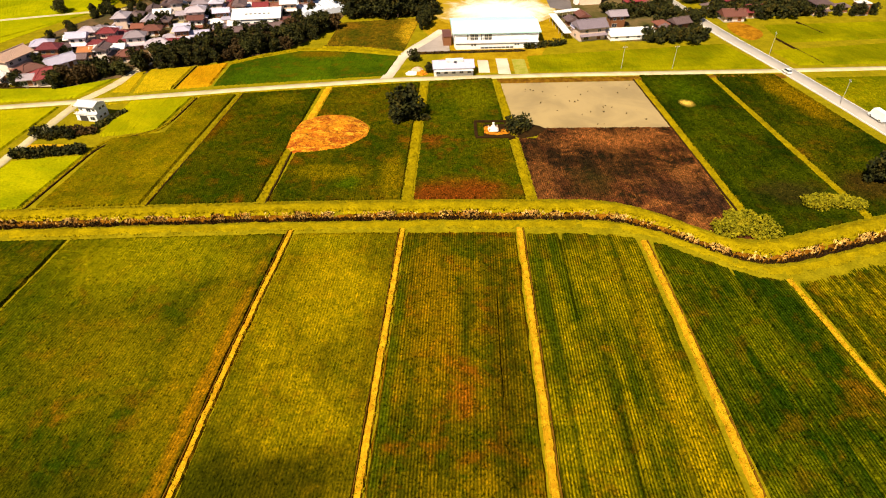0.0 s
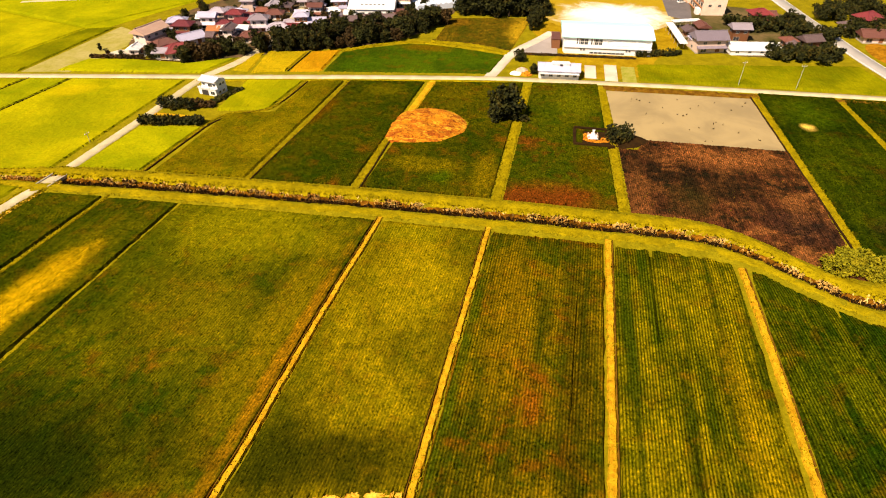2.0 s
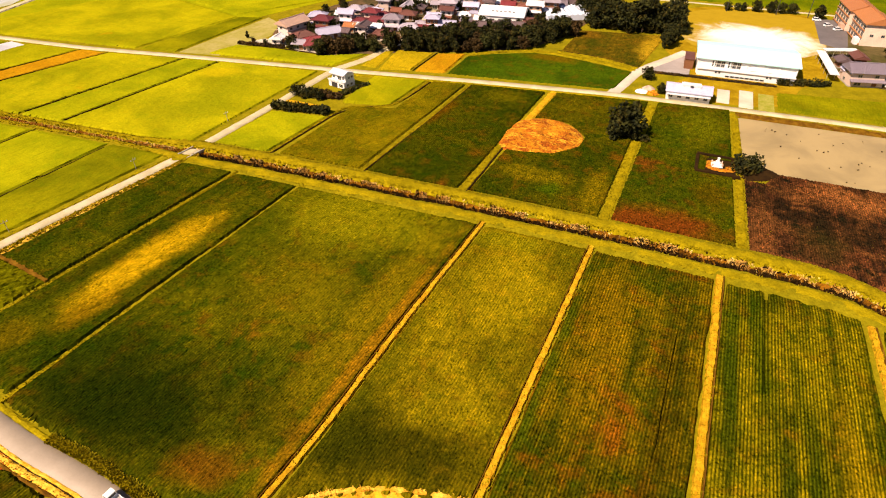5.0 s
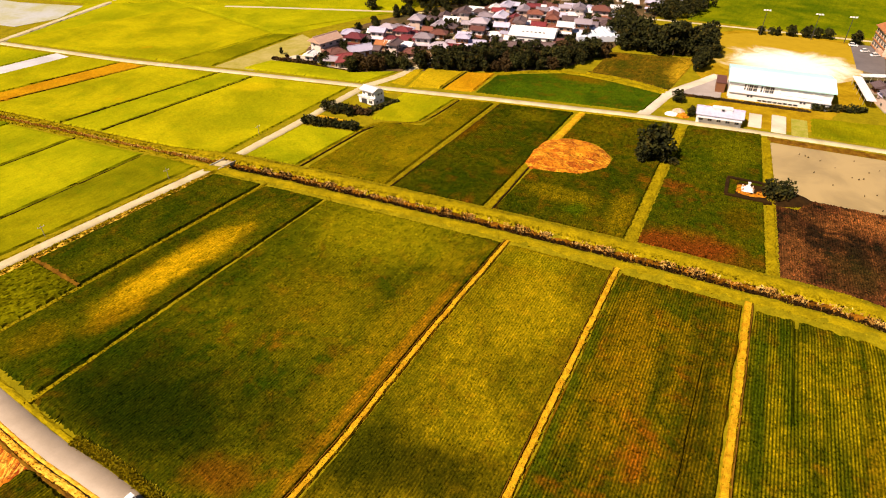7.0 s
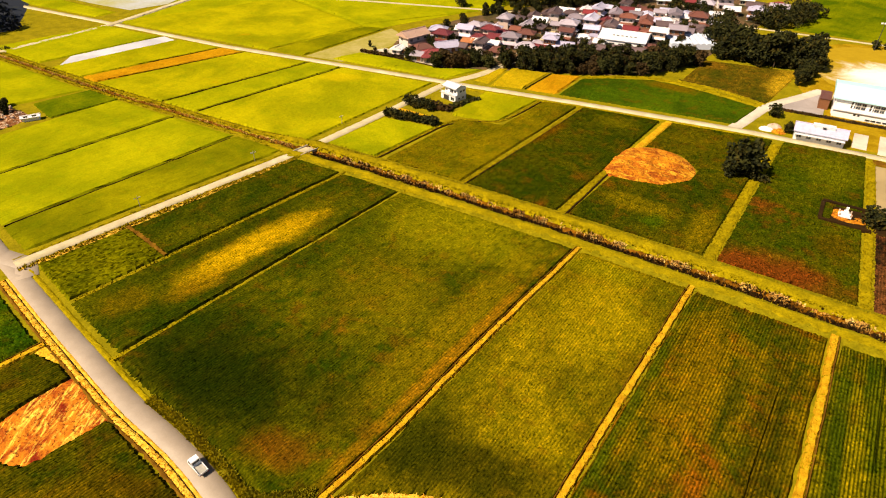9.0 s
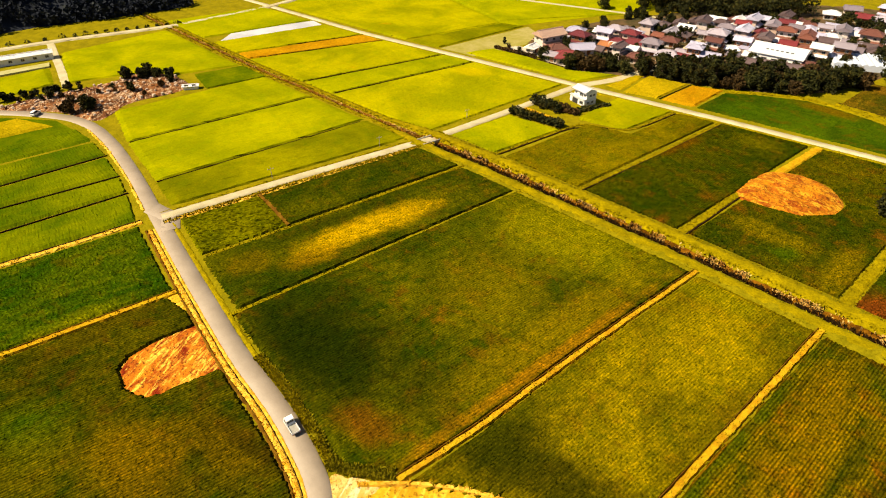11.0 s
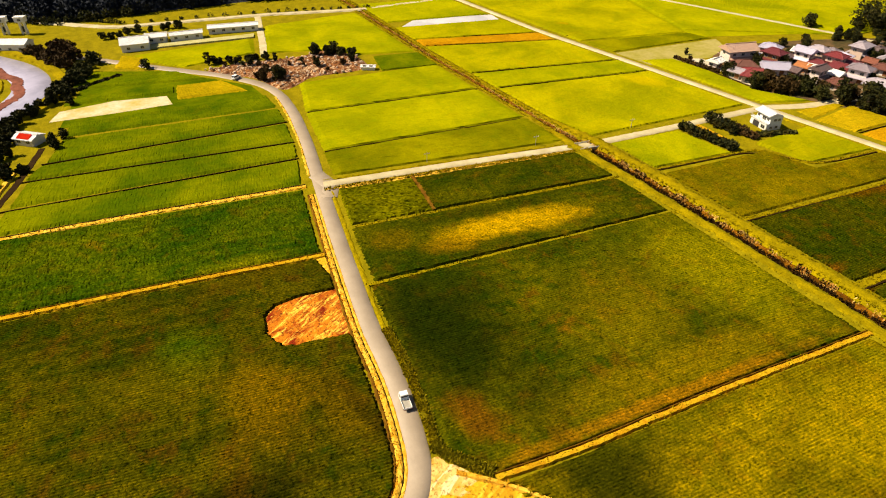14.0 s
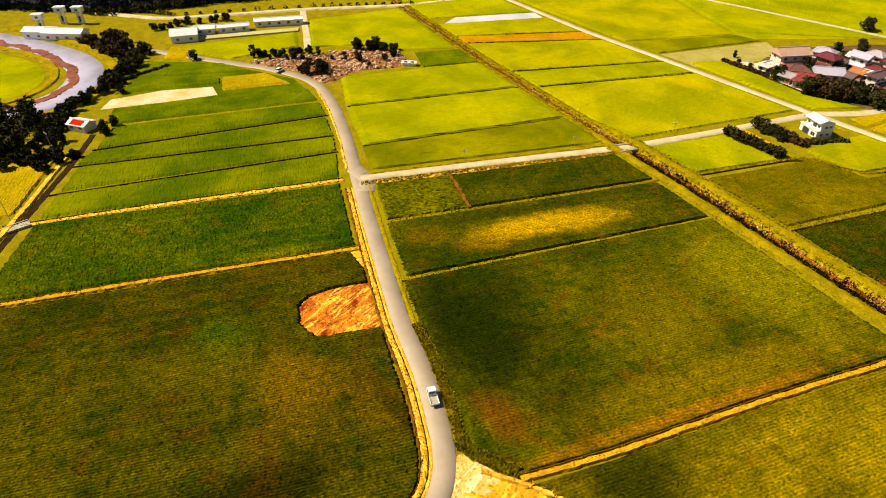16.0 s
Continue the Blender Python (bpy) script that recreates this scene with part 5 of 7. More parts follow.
def house(x, y, w, d, storeys, turn, roof, kind, wall=None, label="", porch=True):
    """A village house: walls with base course, lower lean-to roof on two-storey ones, main roof, windows and door."""
    material, words = ROOFS[roof]
    count = "two-storey" if storeys == 2 else "single-storey"
    ob = thing("house", pose(x, y, 0, 0, 0, turn), label or f"{count} village house with a {words} roof", "house", "village houses")
    rng = random.Random(int(x * 10 + y * 7))
    w, d = w * 0.78, d * 0.82
    h = 2.45 * storeys
    wall = wall or (M_WALL if rng.random() < 0.66 else M_WOOD)
    g = Geo()
    g.box(0, 0, -0.1, w, d, h + 0.1)
    if kind == "gable":
        rise = d * 0.27
        for s in (-1, 1):
            xx = s * (w / 2 - 0.1)
            g.hull([(xx - 0.08, -d / 2, h), (xx + 0.08, -d / 2, h), (xx + 0.08, d / 2, h), (xx - 0.08, d / 2, h)],
                   [(xx - 0.08, -0.05, h + rise), (xx + 0.08, -0.05, h + rise), (xx + 0.08, 0.05, h + rise), (xx - 0.08, 0.05, h + rise)])
    part("wall", g, wall, ob)
    base = Geo()
    base.box(0, 0, -0.1, w + 0.12, d + 0.12, 0.5)
    part("base", base, M_CONCRETE, ob)
    part("roof", roof_geo(w, d, h, d * 0.32, 0.95, kind), material, ob)
    if storeys == 2 and porch and kind != "flat":
        for s in (-1, 1):
            g = Geo()
            y0, y1 = s * (d / 2), s * (d / 2 + 1.5)
            g.hull([(-w / 2 - 0.3, y1, 2.1), (w / 2 + 0.3, y1, 2.1), (w / 2 + 0.3, y0, 2.6), (-w / 2 - 0.3, y0, 2.6)],
                   [(-w / 2 - 0.3, y1, 2.28), (w / 2 + 0.3, y1, 2.28), (w / 2 + 0.3, y0, 2.8), (-w / 2 - 0.3, y0, 2.8)])
            part("lean_to_roof", g, material, ob)
    for level in range(storeys):
        n = max(2, int(w / 3.6))
        for i in range(n):
            xx = -w / 2 + w * (i + 0.5) / n
            if level == 0 and i == n // 2:
                dr = new("door", DOOR_MESH)
                dr.parent, dr.matrix_local = ob, pose(xx, -d / 2 - 0.04, 0.4)
                continue
            add_window(ob, WINDOW_WIDE if level == 0 else WINDOW_SMALL, xx, -d / 2 - 0.03, 0.5 + 2.45 * level + 0.3 * (level > 0), 0)
        add_window(ob, WINDOW_SMALL, w / 2 + 0.03, 0.0, 0.8 + 2.45 * level, 90)
        add_window(ob, WINDOW_SMALL, -w / 2 - 0.03, d * 0.15, 0.8 + 2.45 * level, -90)
    return ob


# ---- bare plots in the fields ----
def heap(name, polygon, height, material, label, category, seed, rim=3.0, rough=0.12, cell=0.7, kind="structure", base=0.03):
    """Soil spread or heaped inside a rounded outline, uneven, with tracks and clods."""
    p = np.array(polygon, float)
    for _ in range(2):
        q = np.roll(p, -1, axis=0)
        p = np.stack([p * 0.75 + q * 0.25, p * 0.25 + q * 0.75], 1).reshape(-1, 2)
    xs = np.arange(p[:, 0].min() - 1, p[:, 0].max() + 1, cell)
    ys = np.arange(p[:, 1].min() - 1, p[:, 1].max() + 1, cell)
    x, y = np.meshgrid(xs, ys, indexing="ij")
    x, y = x + RNG.normal(0, cell * 0.18, x.shape), y + RNG.normal(0, cell * 0.18, x.shape)
    q = np.roll(p, -1, axis=0)
    dist = np.full(x.shape, 1e9)
    nx, ny = x.copy(), y.copy()
    for (ax, ay), (bx, by) in zip(p, q):
        k = np.clip(((x - ax) * (bx - ax) + (y - ay) * (by - ay)) / ((bx - ax) ** 2 + (by - ay) ** 2), 0, 1)
        ex, ey = ax + k * (bx - ax), ay + k * (by - ay)
        near = np.hypot(x - ex, y - ey)
        nx, ny, dist = np.where(near < dist, ex, nx), np.where(near < dist, ey, ny), np.minimum(dist, near)
    within = inside(x, y, [tuple(a) for a in p])
    ok = within | (dist < cell * 1.3)
    x, y, dist = np.where(within, x, nx), np.where(within, y, ny), np.where(within, dist, 0.0)
    z = base + height * np.clip(dist / rim, 0, 1) ** 0.8 * (0.8 + 0.3 * lumps(x, y, 6.0, seed)) + RNG.normal(0, rough, x.shape) * np.clip(dist, 0, 1)
    keep = ok[:-1, :-1] & ok[1:, :-1] & ok[:-1, 1:] & ok[1:, 1:]
    return tagged(new(name, grid_mesh(name, np.stack([x, y, np.maximum(z, 0.02)], -1), material, keep)), label, category, kind=kind)


def soil_material(name, c1, c2, c3, tracks=1.2, turn=0.3):
    """Bare red soil or cut straw with wheel tracks and clods."""
    n = Nodes(name, 0.95, 0.0, 0.1)
    v = n.place()
    col = n.mix(n.ramp(n.noise(v, 0.22, 5.0, 0.65, 0.8), 0.35, 0.68), c1, c2)
    ruts = n.noise(n.mapped(v, (0, 0, 0), turn, (1.0, 6.0, 1.0)), 0.35 * tracks, 4.0, 0.65, 1.5)
    col = n.mix(n.math("MULTIPLY", n.ramp(ruts, 0.48, 0.66), 0.8), col, c3)
    clod = n.noise(v, 1.8, 4.0, 0.7)
    col = n.mix(n.math("MULTIPLY", n.ramp(clod, 0.5, 0.66), 0.8), col, tuple(0.3 * a for a in c2))
    n.bump(clod, 0.8, 0.25)
    return n.colour(col)


M_MOUND = soil_material("orange_earth", (0.52, 0.19, 0.005), (0.24, 0.045, 0.003), (0.76, 0.40, 0.022), 2.4, 1.45)
M_MOWN = soil_material("cut_straw", (0.62, 0.20, 0.008), (0.20, 0.014, 0.002), (0.94, 0.62, 0.07), 2.4, 0.5)
M_LOT = soil_material("bare_lot_soil", (0.70, 0.41, 0.015), (0.50, 0.22, 0.006), (0.80, 0.54, 0.05), 1.6, 0.4)
heap("earth_mound", MOUND, 1.7, M_MOUND, "low mound of bare orange earth among the rice", "earth mound", 1.0, 5.0, 0.10, kind="")
heap("mown_corner", MOWN, 0.10, M_MOWN, "mown corner with cut orange straw and wheel tracks", "ground", 2.0, 1.0, 0.05)
heap("lot_apron", [(-49.2, 23.6), (-46.4, 20.9), (-42.2, 18.6), (-38.6, 13.0), (-36.0, 15.0), (-39.5, 24.0), (-42.0, 28.0), (-45.2, 26.0)], 0.10, soil_material("pale_lot_soil", (0.72, 0.48, 0.15), (0.58, 0.31, 0.04), (0.86, 0.70, 0.40), 1.8, 0.4), "pale trodden soil where the lot meets the road", "ground", 3.5, 1.0, 0.03)
heap("bare_lot", DIRT_LOT, 0.12, M_LOT, "bare pale orange soil lot beside the road", "ground", 3.0, 1.0, 0.05)
heap("turning_place", TURNING, 0.12, M_LOT, "small bare soil turning place at the bund's end", "ground", 4.0, 1.0, 0.05)
def worn_ground(name, c1, c2, cx, cy, a, b):
    """Grass worn down to pale sand in the middle."""
    n = Nodes(name, 0.95, 0.0, 0.0)
    v = n.place()
    d = n.length(n.mapped(v, (cx, cy, 0), 0.05, (a, b, 1e6)))
    d = n.math("ADD", d, n.math("MULTIPLY", n.math("SUBTRACT", n.noise(v, 0.09, 6.0, 0.7, 0.8), 0.5), 1.3))
    col = n.mix(n.ramp(d, 0.45, 1.15), c1, n.mix(n.noise(v, 0.2, 5.0, 0.7), c2, tuple(0.6 * k for k in c2)))
    return n.colour(col)


heap("hall_ground", [(-7.6, 198.7), (36.2, 201.8), (38.2, 224.1), (48.1, 230.2), (50.2, 262.0), (56.2, 299.9), (50.2, 317.8), (-7.5, 315.4), (-11.5, 261.7), (-5.6, 239.9), (6.3, 224.0), (-1.6, 212.0)], 0.02,
     plain("dry_golden_grass", (0.36, 0.235, 0.006), (0.22, 0.13, 0.003), 0.15, 0.95, spec=0.0, grain=0.3, bump=0.5, things=False), "dry golden grass round the hall", "ground", 14.0, 2.0, 0.01, 1.6, base=0.03)
plot("concrete_yard", [(-11.4, 220.4), (3.5, 221.4), (2.8, 244.5), (-6.2, 236.5)], 0.13, plain("grey_yard_concrete", (0.36, 0.31, 0.29), (0.27, 0.23, 0.21), 0.1, 0.9, spec=0.1, grain=0.12, things=False, fine=20), "grey concrete yard beside the hall", "yard")
structure("yard_drive", ribbon("yard_drive", [(-19.2, 194.7), (-17.0, 203.0), (-14.2, 217.0), (-10.0, 226.3), (-5.0, 234.3), (0.8, 245.9)], 4.0, 0.19, M_YARD, 1.0, 0.05, crown=0.9), "pale drive from the road to the hall", "road")
plot("barn_yard", [(-163.7, 189.7), (-145.9, 191.9), (-144.8, 199.1), (-159.4, 197.2)], 0.12, M_YARD, "pale farmyard beside the brown house", "yard")
plot("front_yard", [(-138.6, 189.7), (-125.9, 191.9), (-127.4, 198.3), (-138.4, 197.0)], 0.12, M_YARD, "pale yard before the dark-roofed house", "yard")
field("rough_corner", [(-108.7, 185.9), (-102.2, 185.0), (-104.3, 205.1), (-107.0, 203.1)], C_GOLD, "rough golden corner beside the village lane", height=0.25, row=0.8, step=1.4, ridge=0.05, rough=0.6, group="")
heap("playing_field", [(0.4, 247.9), (49.2, 252.1), (54.2, 299.9), (48.2, 313.8), (0.5, 311.5), (-5.5, 284.6)], 0.04, worn_ground("sandy_playing_field", (0.80, 0.72, 0.62), (0.40, 0.265, 0.012), 26, 271, 26, 21),
     "pale sandy playing field worn to gold at its edges", "playing field", 6.0, 3.0, 0.005, 2.0, base=0.10)
plot("car_park", [(49.4, 276.0), (58.6, 271.0), (63.1, 311.9), (49.6, 311.8)], 0.17, plain("dark_asphalt", (0.15, 0.13, 0.13), (0.11, 0.095, 0.095), 0.1, 0.7, spec=0.3, grain=0.1, things=False), "dark grey asphalt car park beside the school", "car park")
structure("back_lane", ribbon("back_lane", [(-39.2, 315.2), (0.5, 318.0), (60.1, 319.8)], 2.2, 0.14, M_LANE, 2.0, 0.05), "pale lane behind the playing field", "road")
# soil colour darkened to carry the shadows between the houses
heap("village_ground", [(-164.5, 200.3), (-126.2, 187.0), (-110.6, 199.7), (-59.2, 221.7), (-43.3, 251.6), (-35.2, 317.2), (-21.3, 370.9), (-88.8, 370.4), (-127.4, 317.2), (-163.3, 240.2)], 0.05,
     plain("shaded_village_soil", (0.15, 0.085, 0.04), (0.035, 0.036, 0.010), 0.12, 0.95, spec=0.1, grain=0.4, things=False), "trodden soil and yards between the houses", "ground", 7.0, 3.0, 0.01, 3.0)
structure("village_lane", ribbon("village_lane", [(-115.6, 179.0), (-109.9, 191.8), (-107.2, 206.7), (-104.9, 221.5), (-111.1, 259.3)], 3.6, 0.12, M_LANE, 1.5, 0.05, crown=0.9), "pale lane into the village", "road")
structure("farm_track", ribbon("farm_track", [(-241.4, 44.6), (-257.7, 47.9), (-289.5, 53.7), (-302.9, 56.1)], 3.0, 0.12, M_LANE, 1.5, 0.08, crown=0.9), "pale farm track between fields", "road")
structure("house_drive", ribbon("house_drive", [(-118.0, 149.4), (-109.6, 149.5), (-103.0, 149.3)], 1.5, 0.08, M_PATH, 1.5, 0.15, crown=0.9), "straw-coloured track between two hedges", "road")
structure("bank_road", ribbon("bank_road", [(-340.1, -38.6), (-313.3, -6.5), (-302.0, 59.1), (-288.9, 103.1), (-287.3, 151.1), (-302.0, 229.0), (-315.3, 324.1)], 4.0, 0.5, M_LANE, 2.0, 0.1, crown=0.7), "pale road on a low bank before the wooded hill", "road")
structure("far_lane", ribbon("far_lane", [(-240.7, 245.4), (-219.4, 253.1), (-149.6, 275.8), (-119.2, 283.3)], 3.0, 0.12, M_LANE, 2.0, 0.08), "pale lane between yellow fields", "road")
for line, label in (([(-170.7, 111.0), (-158.6, 168.4)], ""), ([(-187.3, 111.0), (-173.4, 167.0)], ""), ([(-223.3, 110.0), (-204.9, 160.7)], ""), ([(-233.5, 111.0), (-217.4, 159.3)], ""),
                    ([(-152.5, 40.3), (-145.3, 102.6)], ""), ([(-181.5, 44.0), (-173.3, 103.1)], ""), ([(-158.6, -41.6), (-152.0, 32.5)], ""), ([(-172.8, -37.0), (-162.6, 34.3)], ""),
                    ([(-181.5, -32.3), (-177.5, 36.2)], ""), ([(-207.8, 167.7), (-190.1, 217.0)], ""), ([(-88.9, 188.3), (-87.7, 208.2)], ""), ([(-126.3, 190.4), (-148.2, 189.6)], "")):
    structure("field_drain", ribbon("field_drain", line, 0.36, 0.34, M_MUD, 1.2, 0.08), "dark narrow drain between fields", "ditch")

# bridge over the stream
bridge = thing("lane_bridge", pose(-120.7, 109.6, 0, 0, 0, -9), "small concrete bridge where the lane crosses the stream", "bridge")
for s in (-1.9, 1.9):
    g = Geo()
    g.box(s, 0, 0.1, 0.3, 6.4, 0.35)
    part("kerb", g, M_CONCRETE, bridge)
g = Geo()
g.box(0, 0, -0.35, 4.0, 6.4, 0.5)
part("deck", g, M_CONCRETE, bridge)
g = Geo()
for s in (-2.6, 2.6):
    g = Geo()
    g.box(0, s, -1.7, 4.0, 0.7, 1.4)
    part("abutment", g, M_CONCRETE, bridge)

# ---- the white house, hedges, field trees ----
def white_house():
    ob = thing("white_house", pose(-106.0, 167.5, 0, 0, 0, -12) @ Matrix.Scale(0.74, 4), "white two-storey house with a flat-topped upper floor", "house")
    g = Geo()
    g.box(0, 0, -0.1, 9.4, 7.2, 3.1)
    g.box(0.6, 0.6, 3.0, 8.0, 5.8, 2.9)
    part("wall", g, M_WHITE, ob)
    part("roof", roof_geo(8.0, 5.8, 5.9, 1.1, 0.45, "gable"), M_ROOF_PALE, ob, "pale metal gable roof")
    g = Geo()
    g.box(-0.2, -3.2, 3.0, 9.6, 1.6, 0.12)
    part("balcony_floor", g, M_WHITE, ob)
    g = Geo()
    for i in range(12):
        g.box(-4.6 + i * 0.8, -3.9, 3.12, 0.08, 0.08, 0.9)
    g.box(-0.2, -3.9, 4.0, 9.6, 0.1, 0.1)
    part("balcony_rail", g, M_STEEL, ob)
    g = Geo()
    g.box(-1.2, -3.66, 0.0, 3.4, 0.12, 2.3)
    part("garage_door", g, M_DARK, ob, "dark garage opening")
    for x, z, k in ((-2.4, 3.9, WINDOW_SMALL), (1.0, 3.5, WINDOW_WIDE), (3.2, 3.9, WINDOW_SMALL)):
        add_window(ob, k, x, -2.33, z, 0)
    add_window(ob, WINDOW_WIDE, 2.8, -3.63, 0.6, 0)
    for y, z in ((-1.2, 0.8), (1.4, 0.8), (0.0, 3.9), (2.0, 3.9)):
        add_window(ob, WINDOW_SMALL, 4.73 if z < 3 else 4.63, y, z, 90)
    return ob


white_house()
hedge("clipped_hedge", (-116.2, 142.5), (-98.2, 145.3), 3.2, 2.7, M_LEAF, "long dark clipped hedge beside the lane", per=100, leaf=0.36, seed=41)
hedge("wild_hedge", (-116.6, 154.1), (-105.7, 154.8), 4.0, 3.3, M_LEAF, "dark rounded hedge beside the house", per=100, leaf=0.36, seed=42)
hedge("rusty_hedge", (-107.2, 156.0), (-100.7, 157.4), 3.2, 2.4, M_LEAF_RUST, "reddish-brown shrubs beside the house", per=100, leaf=0.36, seed=43)
hedge("garden_shrubs", (-102.4, 158.9), (-97.8, 170.5), 2.0, 1.3, M_LEAF_MID, "low dark garden shrubs along the field edge", seed=44)

plant(0, -10.5, 164.8, 1.45, 20, "large dark tree standing on a grassy bund")
plant(0, -13.2, 162.8, 1.0, 120, "dark tree beside a larger one")
hedge("dark_shrub", (-8.5, 163.2), (-3.9, 164.0), 3.0, 2.6, M_LEAF, "dark shrub below the large tree", "shrub", seed=45)

# small monument on its dark plot
heap("shrine_ground", [(8.8, 161.9), (9.0, 150.5), (20.2, 150.9), (28.2, 153.5), (31.7, 158.3), (24.2, 162.3)], 0.35, M_MUD, "dark wet soil plot between the fields", "ground", 8.0, 1.0, 0.03, 0.5)
def monument():
    ob = thing("stone_monument", pose(15.1, 156.5, 0.42, 0, 0, 5) @ Matrix.Scale(0.84, 4), "white stone monument on a stepped base", "monument")
    for name, z, w, d, h in (("base_step", 0, 3.4, 2.6, 0.4), ("middle_step", 0.4, 2.4, 1.8, 0.5), ("plinth", 0.9, 1.3, 1.0, 0.7)):
        g = Geo()
        g.box(0, 0, z, w, d, h, 0.96)
        part(name, g, M_WHITE, ob)
    g = Geo()
    g.box(0, 0, 1.6, 0.7, 0.5, 1.1, 0.85)
    g.box(0, 0, 2.65, 0.8, 0.6, 0.12)
    part("stele", g, M_WHITE, ob)
    for sx in (-1, 1):
        for sy in (-1, 1):
            g = Geo()
            g.box(sx * 1.5, sy * 1.1, 0.4, 0.35, 0.35, 0.8, 0.9)
            part("corner_post", g, M_STONE, ob)
    return ob


monument()
heap("orange_soil", [(11.2, 153.1), (20.7, 152.9), (21.0, 159.5), (11.2, 160.3)], 0.45, M_MOUND, "bare orange soil round the monument", "ground", 9.0, 1.0, 0.04, 0.5)
hedge("round_shrub", (19.6, 156.5), (25.4, 157.5), 5.2, 4.4, M_LEAF, "dark round shrub beside the monument", "shrub", 110, 0.4, seed=46)
rim = Geo()
for x, y, w, d in ((15.4, 151.6, 11.6, 0.9), (10.0, 156.5, 0.9, 9.0), (15.4, 161.5, 11.6, 0.9)):
    rim.box(x, y, 0.0, w, d, 0.9, 0.95)
structure("plot_rim", rim.mesh("plot_rim", M_MUD), "dark earth rim round the monument's plot", "bank")
hedge("lime_shrubs", (61.8, 107.0), (74.6, 106.6), 6.6, 2.8, M_LEAF_LIME, "dense yellow-green shrubs on the stream bank", "shrub", 300, 0.26, seed=47)
hedge("lime_shrubs", (66.0, 111.0), (71.0, 110.4), 4.6, 2.2, M_LEAF_LIME, "yellow-green shrubs at the end of a bund", "shrub", 280, 0.26, seed=48)
hedge("lime_shrubs", (86.6, 117.4), (99.3, 116.6), 4.8, 2.6, M_LEAF_LIME, "yellow-green shrub row among dark rice", "shrub", 280, 0.26, seed=49)
plant(0, 109.2, 127.6, 1.1, 40, "dark tree at the field's edge")
plant(2, 116.6, 128.4, 0.9, 90, "dark tree at the field's edge")

# ---- the hall, its store and yard ----
def hall():
    ob = thing("sports_hall", pose(20.9, 234.6, 0, 0, 0, 3.0), "large white sports hall with a pale cyan metal roof", "hall")
    w, d, h = 32.0, 17.0, 5.5
    g = Geo()
    g.box(0, 0, -0.1, w, d, h + 0.1)
    part("wall", g, M_WHITE, ob)
    g = Geo()
    g.box(0, -9.5, -0.1, w - 0.6, 2.0, 2.5)
    part("front_annex", g, M_WHITE, ob)
    g = Geo()
    g.box(0, -9.65, 2.4, w - 0.2, 2.6, 0.2)
    part("annex_roof", g, M_ROOF_PALE, ob)
    g = Geo()
    a, b = w / 2 + 0.8, d / 2 + 0.9
    g.hull([(-a, -b, h), (a, -b, h), (a, b, h), (-a, b, h)], [(-a, -b, h + 0.4), (a, -b, h + 0.4), (a, b, h + 0.4), (-a, b, h + 0.4)])
    g.hull([(-a, -b, h + 0.4), (a, -b, h + 0.4), (a, b, h + 0.4), (-a, b, h + 0.4)], [(-a, -0.4, h + 2.0), (a, -0.4, h + 2.0), (a, 0.4, h + 2.0), (-a, 0.4, h + 2.0)])
    roof = part("roof", g, M_ROOF_GYM, ob, "pale cyan standing-seam roof")
    for i in range(22):
        s = Geo()
        x = -a + 0.8 + i * (2 * a - 1.6) / 21
        s.hull([(x - 0.05, -b, h + 0.4), (x + 0.05, -b, h + 0.4), (x + 0.05, -0.4, h + 2.0), (x - 0.05, -0.4, h + 2.0)],
               [(x - 0.05, -b, h + 0.5), (x + 0.05, -b, h + 0.5), (x + 0.05, -0.4, h + 2.1), (x - 0.05, -0.4, h + 2.1)])
        part("seam", s, M_ROOF_GYM, roof)
    for group in (-10.6, -5.4):
        for i in range(3):
            for k in range(2):
                add_window(ob, WINDOW_SMALL, group + i * 1.45, -d / 2 - 0.05, 2.9 + k * 1.15, 0)
    g = Geo()
    g.box(7.4, -d / 2 - 0.1, 2.9, 12.0, 0.2, 0.16)
    g.box(7.4, -d / 2 - 0.1, 4.6, 12.0, 0.2, 0.18)
    g.box(7.4, -d / 2 - 0.06, 3.1, 11.8, 0.1, 1.4)
    part("louvre_band", g, M_WHITE, ob)
    for x in (-9.5, -8.4, 7.0, 8.1):
        g = Geo()
        g.box(x, -10.56, 1.4, 0.6, 0.12, 0.6)
        part("vent", g, M_DARK, ob)
    for i in range(8):
        g = Geo()
        g.box(-5.6 + i * 1.6, -10.56, 0.4, 1.3, 0.1, 0.5)
        part("low_window", g, M_GLASS, ob)
    for i in range(7):
        g = Geo()
        g.box(-w / 2 + 0.2 + i * (w - 0.4) / 6, -d / 2 - 0.12, 2.6, 0.4, 0.3, 2.8)
        part("pilaster", g, M_WHITE, ob)
    g = Geo()
    g.box(-18.6, -2.0, -0.1, 3.0, 8.0, 3.6)
    part("side_porch", g, M_WOOD, ob, "dark red-brown side porch")
    g = Geo()
    g.box(-18.6, -2.0, 3.5, 3.4, 8.4, 0.2)
    part("porch_roof", g, M_ROOF_BROWN, ob)
    return ob


hall()


